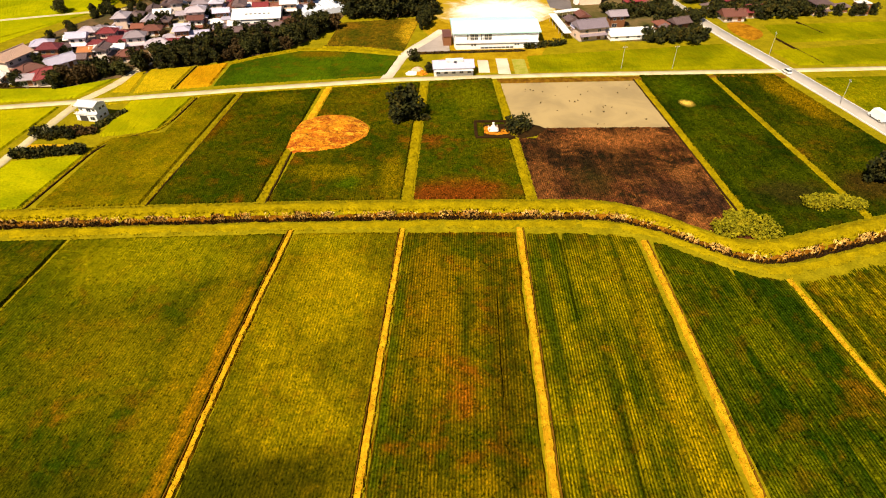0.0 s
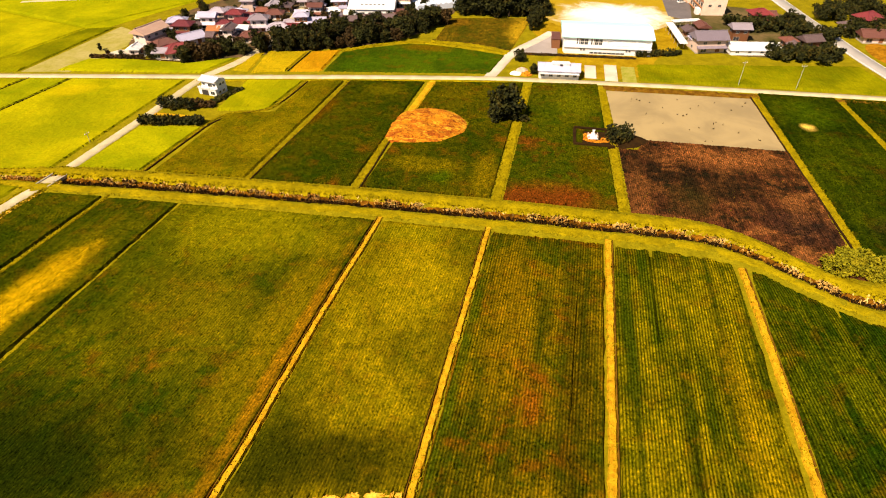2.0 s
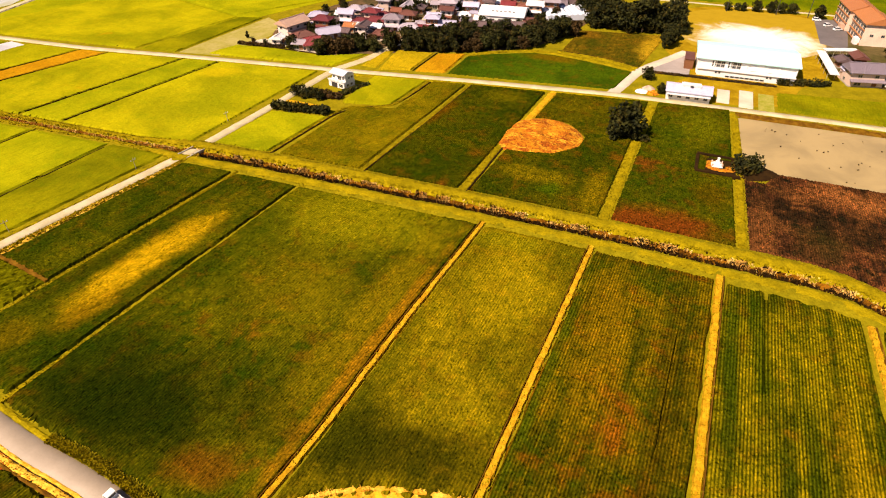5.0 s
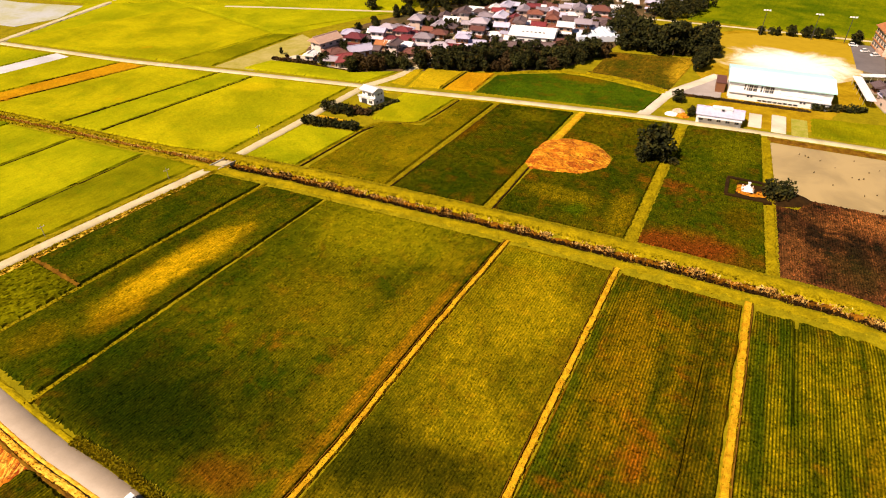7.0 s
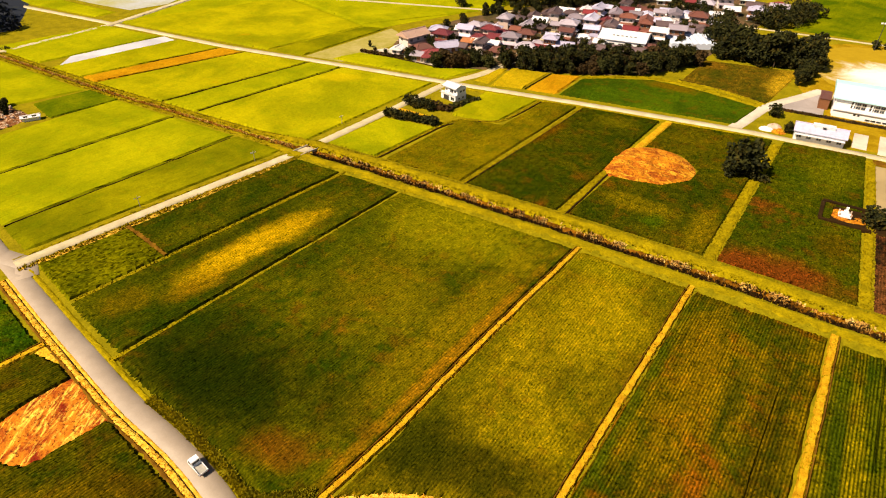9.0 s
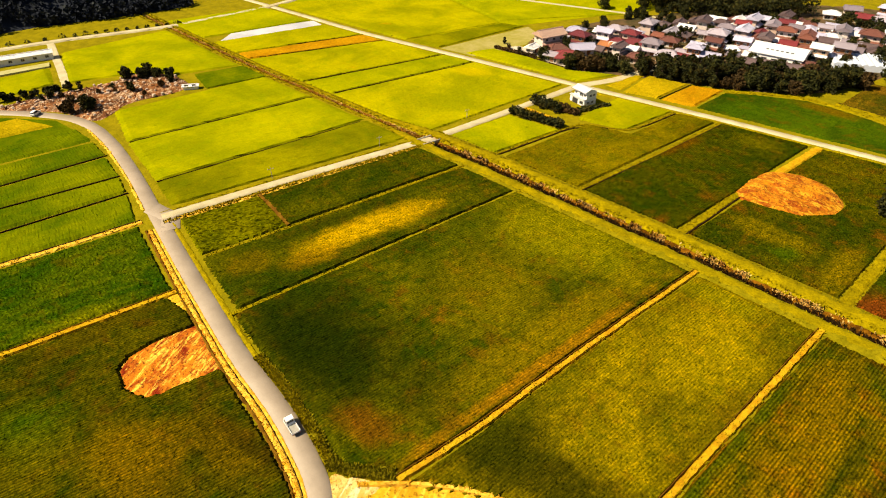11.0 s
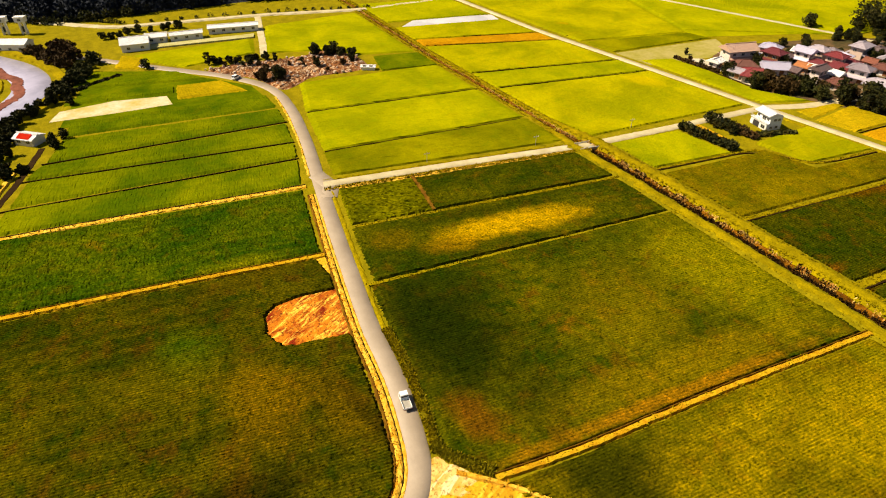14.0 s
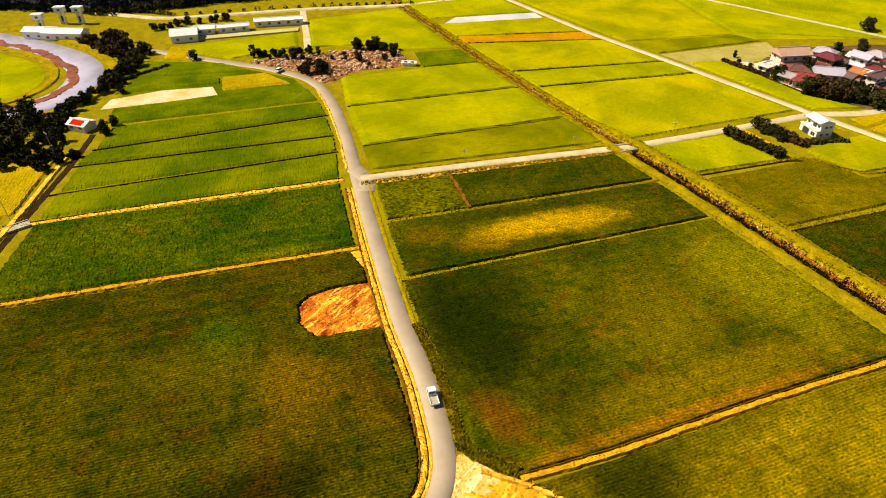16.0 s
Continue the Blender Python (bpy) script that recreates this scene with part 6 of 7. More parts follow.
def store(x, y, w, d, turn):
    ob = thing("store_building", pose(x, y, 0, 0, 0, turn), "low white store building with a pale grey stepped roof", "building")
    g = Geo()
    g.box(0, 0, -0.1, w, d, 2.9)
    part("wall", g, M_WHITE, ob)
    part("roof", roof_geo(w, d, 2.8, 1.5, 0.5, "gable"), M_ROOF_BLUE, ob, "pale grey roof")
    g = Geo()
    g.box(0.5, 0, 3.6, w * 0.45, 2.2, 1.2)
    part("roof_lantern", g, M_ROOF_PALE, ob)
    g = Geo()
    g.box(0, -d / 2 - 0.7, 2.2, w, 1.5, 0.12)
    part("canopy", g, M_ROOF_PALE, ob)
    for i in range(5):
        add_window(ob, WINDOW_SMALL, -w / 2 + w * (i + 0.5) / 5, -d / 2 - 0.03, 0.9, 0)
    g = Geo()
    g.box(0.6, -1.3, 4.2, 0.9, 0.5, 0.35)
    part("roof_vent", g, M_DARK, ob)
    return ob


store(4.3, 200.9, 13.4, 6.0, 4)
for x, y, w, d, m, label in ((15.3, 206.5, 3.9, 11.6, M_YARD, "pale concrete pad beside the store"), (22.3, 206.7, 4.3, 14.4, M_YARD, "pale concrete pad beside the store"), (28.3, 206.4, 4.7, 13.6, plain("grassy_pad", (0.34, 0.30, 0.06), (0.24, 0.24, 0.02), 0.4, 0.95, spec=0.0, grain=0.3, things=False), "concrete pad grown over with grass")):
    g = Geo()
    g.box(0, 0, 0.0, w, d, 0.16, 0.99)
    tagged(part("concrete_pad", g, m), label, "concrete pad").location = (x, y, 0)
for x, y, s in ((-10.2, 200.5, 0), (-6.6, 200.3, 1), (-8.4, 203.9, 2)):
    heap("soil_mound", [(x - 2.2, y - 1.4), (x, y - 2.0), (x + 2.0, y - 1.5), (x + 2.4, y + 1.1), (x + 0.4, y + 1.9), (x - 1.8, y + 1.6)], 1.3, (M_WHITE, M_MOUND, M_STONE)[s], ("heap of white gravel beside the drive", "heap of orange soil beside the drive", "heap of stones beside the drive")[s], "heap", 10.0 + s, 2.0, 0.10, 0.35, "")
plant(0, -9.8, 212.0, 0.62, 10, "small dark tree beside the drive")
plant(0, -4.2, 201.1, 0.5, 70, "small dark tree beside the store")
hedge("hall_hedge", (32.2, 224.1), (48.1, 229.2), 3.0, 2.2, M_LEAF, "dark hedge before the hall's end", seed=51)
hedge("yard_hedge", (-10.6, 219.2), (31.2, 221.7), 1.1, 0.6, M_LEAF_RUST, "thin brown hedge below the hall", per=20, seed=52)

# ---- the village ----
def solar_house(x, y):
    """A house with a long slate roof, a cross wing and blue panels on the slope."""
    ob = house(x, y, 13.6, 8.2, 2, 14, "slate", "gable", M_WALL, "two-storey house with a slate roof and blue solar panels")
    g = Geo()
    g.box(-3.0, 3.9, -0.1, 4.6, 3.4, 3.6)
    part("wing", g, M_WALL, ob)
    g = Geo()
    g.hull([(-5.7, 1.9, 3.4), (-0.3, 1.9, 3.4), (-0.3, 6.0, 3.4), (-5.7, 6.0, 3.4)], [(-5.0, 3.6, 4.8), (-1.0, 3.6, 4.8), (-1.0, 4.2, 4.8), (-5.0, 4.2, 4.8)])
    part("wing_roof", g, M_ROOF_BLUE, ob)
    for i in range(3):
        g = Geo()
        px = -3.4 + i * 1.5
        g.hull([(px, -3.0, 5.45), (px + 1.4, -3.0, 5.45), (px + 1.4, -0.7, 6.68), (px, -0.7, 6.68)],
               [(px, -3.06, 5.57), (px + 1.4, -3.06, 5.57), (px + 1.4, -0.76, 6.80), (px, -0.76, 6.80)])
        part("solar_panel", g, M_SOLAR, ob, "blue glossy solar panel")
    return ob


house(-151.2, 206.7, 14.0, 7.6, 2, 74, "tan", "gable", M_WALL, "long two-storey farmhouse with a tan tiled gable roof")
house(-146.8, 219.0, 8.0, 5.4, 2, 20, "blue", "hip")
house(-142.9, 201.0, 8.4, 6.0, 1, 60, "brown", "hip")
house(-133.6, 196.0, 11.6, 8.0, 1, 40, "red", "hip")
house(-135.6, 208.3, 10.4, 6.6, 1, 52, "blue", "gable")
house(-136.6, 233.6, 7.1, 4.8, 2, 5, "grey", "hip")
house(-131.3, 218.8, 4.7, 4.2, 1, 9, "orange", "gable")
house(-126.8, 220.2, 6.6, 4.5, 1, 18, "pale", "gable")
house(-130.4, 225.9, 6.9, 4.7, 1, 14, "red", "hip")
house(-128.4, 232.3, 7.0, 4.8, 2, 7, "red", "hip")
house(-131.4, 251.8, 8.4, 5.7, 2, 98, "grey", "hip")
house(-116.0, 227.5, 8.0, 5.5, 2, 14, "grey", "hip")
house(-125.5, 237.2, 7.1, 4.8, 1, 14, "red", "hip")
house(-120.8, 221.8, 5.2, 4.2, 1, 7, "pale", "gable")
house(-107.0, 225.4, 10.0, 6.8, 1, 18, "grey", "hip")
house(-105.1, 232.4, 5.1, 4.2, 1, 14, "grey", "hip")
house(-100.6, 233.9, 6.3, 4.3, 2, 14, "blue", "hip")
house(-99.2, 247.4, 6.2, 4.2, 2, 6, "brown", "gable")
house(-103.2, 258.5, 8.7, 5.9, 2, 12, "grey", "hip")
house(-109.1, 277.1, 7.8, 5.3, 1, 106, "brown", "hip")
house(-119.4, 264.0, 7.6, 5.2, 1, 8, "pale", "gable")
house(-130.2, 211.8, 5.0, 4.2, 1, 5, "dark", "gable")
house(-139.0, 192.6, 4.8, 4.2, 1, 14, "grey", "gable")
house(-150.2, 194.2, 4.5, 4.2, 1, 98, "pale", "gable")
house(-142.0, 223.2, 4.5, 4.2, 1, 10, "dark", "hip")
house(-137.2, 243.8, 4.5, 4.2, 1, 7, "grey", "hip")
house(-122.5, 245.3, 4.5, 4.2, 1, 5, "brown", "gable")
house(-115.4, 278.2, 4.9, 4.2, 1, 104, "pale", "gable")
house(-76.2, 283.6, 7.7, 5.2, 2, 102, "brown", "gable")
house(-84.6, 283.4, 7.8, 5.3, 2, 14, "brown", "hip")
house(-97.9, 271.9, 8.5, 5.8, 2, 96, "blue", "gable")
house(-72.0, 271.6, 5.6, 4.2, 1, 11, "brown", "hip")
house(-70.3, 295.2, 8.5, 5.8, 1, 9, "pale", "hip")
house(-57.9, 303.2, 9.6, 6.5, 2, 8, "brown", "hip")
house(-49.7, 295.5, 5.4, 4.2, 1, 5, "brown", "gable")
house(-64.1, 307.0, 6.2, 4.2, 1, 12, "pale", "gable")
house(-83.7, 308.6, 8.4, 5.7, 1, 10, "brown", "hip")
house(-102.2, 259.7, 7.4, 5.0, 2, 100, "blue", "hip")
house(-99.6, 250.8, 5.4, 4.2, 1, 6, "brown", "gable")
house(-106.1, 285.4, 4.5, 4.2, 2, 96, "pale", "gable")
house(-56.9, 249.9, 6.0, 4.2, 1, 12, "brown", "hip")
house(-64.8, 252.9, 4.5, 4.2, 1, 15, "brown", "gable")
house(-89.4, 244.3, 4.5, 4.2, 1, 102, "grey", "hip")
house(-84.3, 248.3, 4.5, 4.2, 1, 6, "pale", "gable")
house(-72.2, 231.2, 4.5, 4.2, 1, 13, "brown", "gable")
house(-76.3, 306.5, 5.2, 4.2, 1, 14, "pale", "gable")
house(-96.0, 299.4, 6.2, 4.2, 1, 97, "grey", "hip")
house(-88.3, 309.5, 6.3, 4.3, 1, 101, "brown", "gable")
house(-93.5, 265.7, 4.6, 4.2, 1, 5, "grey", "hip")
house(-109.5, 275.0, 5.8, 4.2, 2, 7, "dark", "hip")
solar_house(58.6, 236.0)
house(60.1, 257.3, 6.7, 4.6, 1, 100, "brown", "gable")
house(64.2, 247.6, 5.4, 4.2, 1, 12, "pale", "gable")
house(72.4, 249.6, 7.6, 5.6, 2, 8, "grey", "gable", M_WOOD, porch=False)
house(84.1, 270.2, 9.0, 6.4, 2, 12, "red", "hip")
house(89.1, 277.2, 7.0, 5.4, 1, 8, "brown", "gable")
house(98.1, 247.8, 8.0, 6.0, 1, 20, "dark", "gable")
house(132.1, 262.4, 14.0, 8.0, 1, 4, "red", "gable")
house(126.1, 272.4, 10.0, 8.0, 2, 30, "red", "hip")
house(54.2, 251.3, 4.9, 4.2, 1, 100, "dark", "gable")
house(119.6, 267.6, 10.3, 7.0, 1, 5, "dark", "hip")
house(123.4, 257.3, 11.0, 7.5, 1, 4, "brown", "gable")
house(90.4, 238.3, 6.6, 4.5, 1, 95, "dark", "gable")
house(89.8, 245.7, 5.1, 4.2, 1, 13, "brown", "hip")
house(163.6, 264.2, 7.9, 5.4, 2, 4, "dark", "hip")
house(165.1, 272.1, 6.1, 4.2, 1, 8, "dark", "gable")
house(181.5, 263.9, 7.1, 4.8, 2, 5, "pale", "flat")
house(125.6, 274.3, 5.8, 4.2, 1, 13, "brown", "hip")
house(143.6, 271.0, 5.9, 4.2, 1, 14, "dark", "hip")
house(156.3, 273.7, 6.0, 4.2, 1, 102, "brown", "gable")
house(175.0, 267.5, 6.1, 4.2, 1, 8, "dark", "hip")


def fill_village(count, seed):
    """More houses between those above, where there is room."""
    rng = random.Random(seed)
    taken = [(o.location.x, o.location.y, 4.8) for o in scene.objects if o.get("category") == "house" and o.parent is None]
    edge = [(-138.5, 204.0), (-110.8, 213.6), (-102.9, 223.5), (-91.0, 235.4), (-77.1, 241.4), (-61.2, 247.5), (-59.1, 281.3), (-49.2, 289.3), (-49.1, 317.1), (-95.1, 310.9), (-117.2, 289.2), (-131.2, 261.6), (-142.0, 233.9), (-146.9, 222.0)]
    tries = 0
    while count and tries < 4000:
        tries += 1
        x, y = rng.uniform(-165, -48), rng.uniform(196, 320)
        if not inside(np.array([x]), np.array([y]), edge)[0] or any(math.dist((x, y), t[:2]) < t[2] + 0.9 for t in taken) or math.dist((x, y), (-52.2, 265.5)) < 14 or math.dist((x, y), (-77.1, 257.3)) < 14 or abs(x + 109) < 4 and y < 262:
            continue
        w = rng.uniform(5.5, 8.5)
        house(x, y, w, w * 0.66, rng.choice((1, 1, 2)), rng.choice((10, 12, 100)) + rng.uniform(-6, 6), rng.choice(("grey", "grey", "pale", "pale", "dark", "dark", "red", "blue", "blue", "brown")), rng.choice(("hip", "gable", "gable")))
        taken.append((x, y, w * 0.75))
        count -= 1


fill_village(62, 5)
for x, y, w, kind, roof in ((-61.0, 328.9, 9, "hip", "grey"), (-49.1, 333.0, 8, "gable", "pale"), (-37.2, 329.1, 9, "hip", "blue"), (-70.9, 338.8, 8, "gable", "red"), (-55.0, 344.8, 9, "hip", "grey"), (-41.1, 346.9, 8, "gable", "dark"),
                            (-83.0, 334.8, 8, "hip", "pale"), (-29.3, 339.1, 9, "gable", "grey"), (-64.9, 354.7, 9, "hip", "blue"), (-47.0, 358.8, 8, "gable", "pale"), (-31.2, 354.9, 8, "hip", "red"), (-78.9, 350.6, 8, "gable", "grey")):
    house(x, y, w, w * 0.7, 2 if w > 8 else 1, (x * 7) % 24, roof, kind)


def greenhouse(x, y, w, d, turn, bays, name="greenhouse", label="white plastic-covered greenhouse with arched bays"):
    ob = thing(name, pose(x, y, 0, 0, 0, turn), label, "greenhouse")
    bw = w / bays
    for b in range(bays):
        g = Geo()
        cx = -w / 2 + bw * (b + 0.5)
        arc = [(cx - bw / 2, 0.0)] + [(cx - bw / 2 * math.cos(math.pi * i / 8), 2.0 + 0.22 * bw * math.sin(math.pi * i / 8)) for i in range(9)] + [(cx + bw / 2, 0.0)]
        g.hull([(px, -d / 2, pz) for px, pz in arc], [(px, d / 2, pz) for px, pz in arc])
        part("bay", g, M_FILM, ob)
    g = Geo()
    g.box(0, -d / 2 - 0.05, 0, 1.4, 0.1, 1.9)
    part("door", g, M_STEEL, ob)
    return ob


greenhouse(-54.0, 275.5, 19.0, 17.0, 28, 8)


def workshop(x, y, turn):
    ob = thing("workshop", pose(x, y, 0, 0, 0, turn), "broad low workshop with a white metal roof", "building")
    w, d, h = 19.0, 15.0, 4.0
    g = Geo()
    g.box(0, 0, -0.1, w, d, h + 0.1)
    part("wall", g, M_WHITE, ob)
    roof = part("roof", roof_geo(w, d, h, 2.0, 0.5, "gable"), M_ROOF_PALE, ob, "white metal gable roof")
    for i in range(6):
        g = Geo()
        g.box(-4.0 + i * 1.8, -4.2, h + 0.85, 0.9, 0.7, 0.4)
        part("roof_vent", g, M_DARK, roof)
    for i in range(5):
        add_window(ob, WINDOW_WIDE, -w / 2 + w * (i + 0.5) / 5, -d / 2 - 0.03, 1.4, 0)
    g = Geo()
    g.box(-w / 2 - 2.5, 1.0, -0.1, 5.0, 9.0, 3.2)
    part("annex", g, M_WALL, ob)
    g = Geo()
    g.box(-w / 2 - 2.6, 1.0, 3.1, 5.6, 9.6, 0.2)
    part("annex_roof", g, M_ROOF_BLUE, ob)
    return ob


workshop(-76.6, 256.8, 8)


def long_shed(x, y, w, d, turn, label, h=2.4, red=False):
    ob = thing("shed", pose(x, y, 0, 0, 0, turn), label, "shed")
    g = Geo()
    g.box(0, 0, -0.1, w, d, h + 0.1)
    part("wall", g, M_WHITE, ob)
    part("roof", roof_geo(w, d, h, d * 0.2, 0.4, "gable"), M_ROOF_PALE, ob)
    n = max(2, int(w / 4))
    for i in range(n):
        add_window(ob, WINDOW_SMALL, -w / 2 + w * (i + 0.5) / n, -d / 2 - 0.03, 0.9, 0)
    if red:
        g = Geo()
        g.hull([(-2.2, -d / 2 - 0.1, h + 0.24), (2.2, -d / 2 - 0.1, h + 0.24), (2.2, -0.5, h + d * 0.2 + 0.12), (-2.2, -0.5, h + d * 0.2 + 0.12)],
               [(-2.2, -d / 2 - 0.1, h + 0.36), (2.2, -d / 2 - 0.1, h + 0.36), (2.2, -0.5, h + d * 0.2 + 0.24), (-2.2, -0.5, h + d * 0.2 + 0.24)])
        part("roof_patch", g, M_RED, ob, "red-painted roof panels")
    return ob


plot("gravel_yard", [(-278.1, 5.4), (-273.1, 47.8), (-268.6, 46.6), (-273.6, 5.3)], 0.62, plain("grassy_gravel", (0.46, 0.42, 0.22), (0.36, 0.33, 0.10), 0.3, 0.95, spec=0.0, grain=0.3, things=False), "pale gravel strip beside the sheds", "ground")
long_shed(-278.0, 0.4, 10.5, 9.0, 84, "white gabled barn beside the track", 2.8)
long_shed(-283.1, 9.2, 8.0, 5.0, 80, "white shed beside the barn")
long_shed(-281.0, 20.9, 13.0, 4.0, 84, "long low white shed among fields")
long_shed(-282.6, 41.1, 21.0, 4.2, 78, "long low white shed on the bank")
long_shed(-199.0, -35.4, 6.6, 4.6, 48, "white shed with a red-painted roof panel", 2.0, True)
long_shed(-299.8, -45.9, 17.0, 6.5, 62, "white building on the river side", 3.0)
long_shed(-306.2, -55.3, 14.0, 6.0, 62, "white building on the river side", 3.0)
long_shed(75.0, 237.2, 18.0, 8.0, 8, "long low building with a white roof beside the houses", 1.7)


def school(x, y, turn, w, label):
    ob = thing("school_building", pose(x, y, 0, 0, 0, turn), label, "school", "school buildings")
    d, h = 10.0, 8.2
    g = Geo()
    g.box(0, 0, -0.1, w, d, h + 0.1)
    for s in (-1, 1):
        xx = s * (w / 2 - 0.15)
        g.hull([(xx - 0.12, -d / 2, h), (xx + 0.12, -d / 2, h), (xx + 0.12, d / 2, h), (xx - 0.12, d / 2, h)],
               [(xx - 0.12, -0.1, h + 2.2), (xx + 0.12, -0.1, h + 2.2), (xx + 0.12, 0.1, h + 2.2), (xx - 0.12, 0.1, h + 2.2)])
    part("wall", g, M_SCHOOL, ob)
    part("roof", roof_geo(w, d, h, 2.4, 0.8, "gable"), M_ROOF_ORANGE, ob, "orange tiled gable roof")
    n = int(w / 3.2)
    for level in range(3):
        for i in range(n):
            add_window(ob, WINDOW_WIDE, -w / 2 + w * (i + 0.5) / n, -d / 2 - 0.03, 0.7 + level * 2.6, 0)
        g = Geo()
        g.box(0, -d / 2 - 0.25, 0.45 + level * 2.6, w, 0.5, 0.16)
        part("ledge", g, M_ROOF_ORANGE, ob)
    for i in range(2):
        add_window(ob, WINDOW_SMALL, w / 2 + 0.03, -2.0 + 4.0 * i, 3.6, 90)
    g = Geo()
    g.box(w / 2 - 2.4, -d / 2 - 0.9, -0.1, 3.0, 1.8, 2.6)
    part("porch", g, M_WALL, ob)
    return ob


M_SCHOOL = plain("pale_pink_render", (0.78, 0.60, 0.47), (0.68, 0.49, 0.38), 0.3, 0.8, grain=0.1)
school(67.2, 288.1, -82, 16.0, "three-storey pale pink school block with an orange gable roof")
school(63.8, 306.4, -82, 17.0, "second pink school block set back, with an orange roof")


def covered_walk(points, label):
    ob = thing("covered_walkway", Matrix.Identity(4), label, "walkway")
    for a, b in zip(points, points[1:]):
        g = Geo()
        n = Vector((-(b[1] - a[1]), b[0] - a[0])).normalized() * 1.5
        ring = [(a[0] - n.x, a[1] - n.y), (b[0] - n.x, b[1] - n.y), (b[0] + n.x, b[1] + n.y), (a[0] + n.x, a[1] + n.y)]
        g.hull([(*p, 2.7) for p in ring], [(*p, 2.95) for p in ring])
        part("roof", g, M_ROOF_PALE, ob)
        for i in range(5):
            for s in (-0.8, 0.8):
                g = Geo()
                x, y = a[0] + (b[0] - a[0]) * (i + 0.3) / 5 + n.x * s, a[1] + (b[1] - a[1]) * (i + 0.3) / 5 + n.y * s
                g.tube((x, y, 0), (x, y, 2.7), 0.08, 0.08, 6)
                part("post", g, M_STEEL, ob)
    return ob


covered_walk([(47.3, 258.0), (49.7, 233.2)], "white-roofed covered walkway beside the playing field")
covered_walk([(48.8, 260.0), (60.1, 264.1)], "white-roofed covered walkway to the school")

# ---- trees of the village and the woods ----
BELT, WOOD = "tree belt before the village", "wood behind the fields"
belt([(-129.2, 190.0), (-120.4, 194.9), (-112.1, 200.7)], 4.0, 2, (0, 0, 3, 2), 0.7, 1.0, 61, BELT)
belt([(-104.2, 204.2), (-90.9, 209.6), (-75.1, 216.1), (-62.2, 223.6), (-49.8, 238.7), (-45.3, 248.7)], 4.4, 3, (0, 0, 1, 2, 3, 3), 0.68, 1.1, 62, BELT)
belt([(-38.3, 262.6), (-29.4, 261.7), (-17.5, 264.7), (-5.5, 267.7)], 5.6, 3, (0, 0, 1), 1.15, 1.5, 63, WOOD)
grove([(-29.3, 317.3), (-19.4, 329.2), (-13.4, 349.1)], 4.6, 3, 1.0, 1.4, 94, "dark wood beside the upper village", M_LEAF, 6.0)
grove([(-77.0, 328.8), (-69.0, 322.9), (-57.0, 322.0)], 4.4, 1, 0.8, 1.2, 96, "trees between the village's two parts", M_LEAF, 5.5)
grove([(-43.2, 279.5), (-41.2, 299.3)], 5.0, 2, 1.0, 1.4, 64, "dark wood beside the village", M_LEAF, 7.0)
belt([(-7.6, 246.9), (-5.1, 261.8), (-5.5, 279.7), (-5.5, 299.5)], 4.0, 1, (0, 1), 0.6, 0.95, 65, WOOD)
grove([(-151.7, 286.8), (-117.2, 301.1), (-94.0, 328.8)], 4.6, 5, 1.1, 1.5, 66, "dark wood behind the village", M_LEAF, 7.0)
belt([(12.4, 311.6), (26.3, 313.1), (40.2, 314.7)], 4.6, 1, (0, 2), 0.45, 0.7, 67, "trees behind the playing field")
for x, y, k, s in ((51.2, 311.8, 0, 0.8), (-136.7, 213.9, 0, 0.5), (-127.2, 253.5, 2, 0.6), (-117.1, 245.5, 0, 0.7), (-116.1, 251.4, 4, 0.7), (-115.6, 257.4, 0, 0.7), (-109.0, 231.5, 3, 0.5), (-98.0, 237.4, 0, 0.6), (-94.1, 242.4, 3, 0.7),
                   (-89.1, 241.4, 0, 0.7), (-83.1, 246.4, 2, 0.6), (-100.1, 261.3, 0, 0.6), (-96.1, 261.3, 0, 0.5), (-82.1, 256.3, 0, 0.5), (-73.1, 250.4, 2, 0.55), (-67.2, 249.5, 0, 0.5), (-61.1, 289.2, 0, 0.8), (-56.1, 287.3, 3, 0.7),
                   (-57.1, 309.1, 1, 0.8), (-47.1, 311.2, 1, 0.9), (-69.0, 309.0, 0, 0.7), (-95.1, 299.0, 2, 0.8), (-89.1, 304.0, 0, 0.7), (-82.0, 309.0, 1, 0.6), (-142.0, 191.1, 0, 0.72), (-165.9, 195.3, 4, 0.30), (-160.3, 191.8, 3, 0.3), (-155.3, 192.4, 2, 0.28), (-167.9, 272.2, 2, 0.85),
                   (-125.2, 255.5, 0, 0.6), (-131.2, 257.6, 0, 0.5), (-139.0, 235.8, 0, 0.45), (-120.9, 225.6, 0, 0.5), (-115.8, 218.6, 3, 0.55), (-143.3, 193.1, 0, 0.4)):
    plant(k, x, y, s)
hedge("garden_hedge", (-164.6, 188.1), (-145.2, 190.7), 1.3, 1.3, M_LEAF_RUST, "low reddish garden hedge round the farmyard", per=30, seed=71)
def fill_trees(count, seed):
    """Garden trees between the houses."""
    rng = random.Random(seed)
    homes = [(o.location.x, o.location.y) for o in scene.objects if o.get("category") == "house" and o.parent is None]
    while count:
        x, y = rng.uniform(-158, -52), rng.uniform(205, 318)
        if min(math.dist((x, y), h) for h in homes) > 3.6 and y > 205 + max(0, (x + 130) * 0.55):
            plant(rng.choice((0, 0, 2, 3)), x, y, rng.uniform(0.32, 0.66), None, "", "garden trees in the village")
            count -= 1


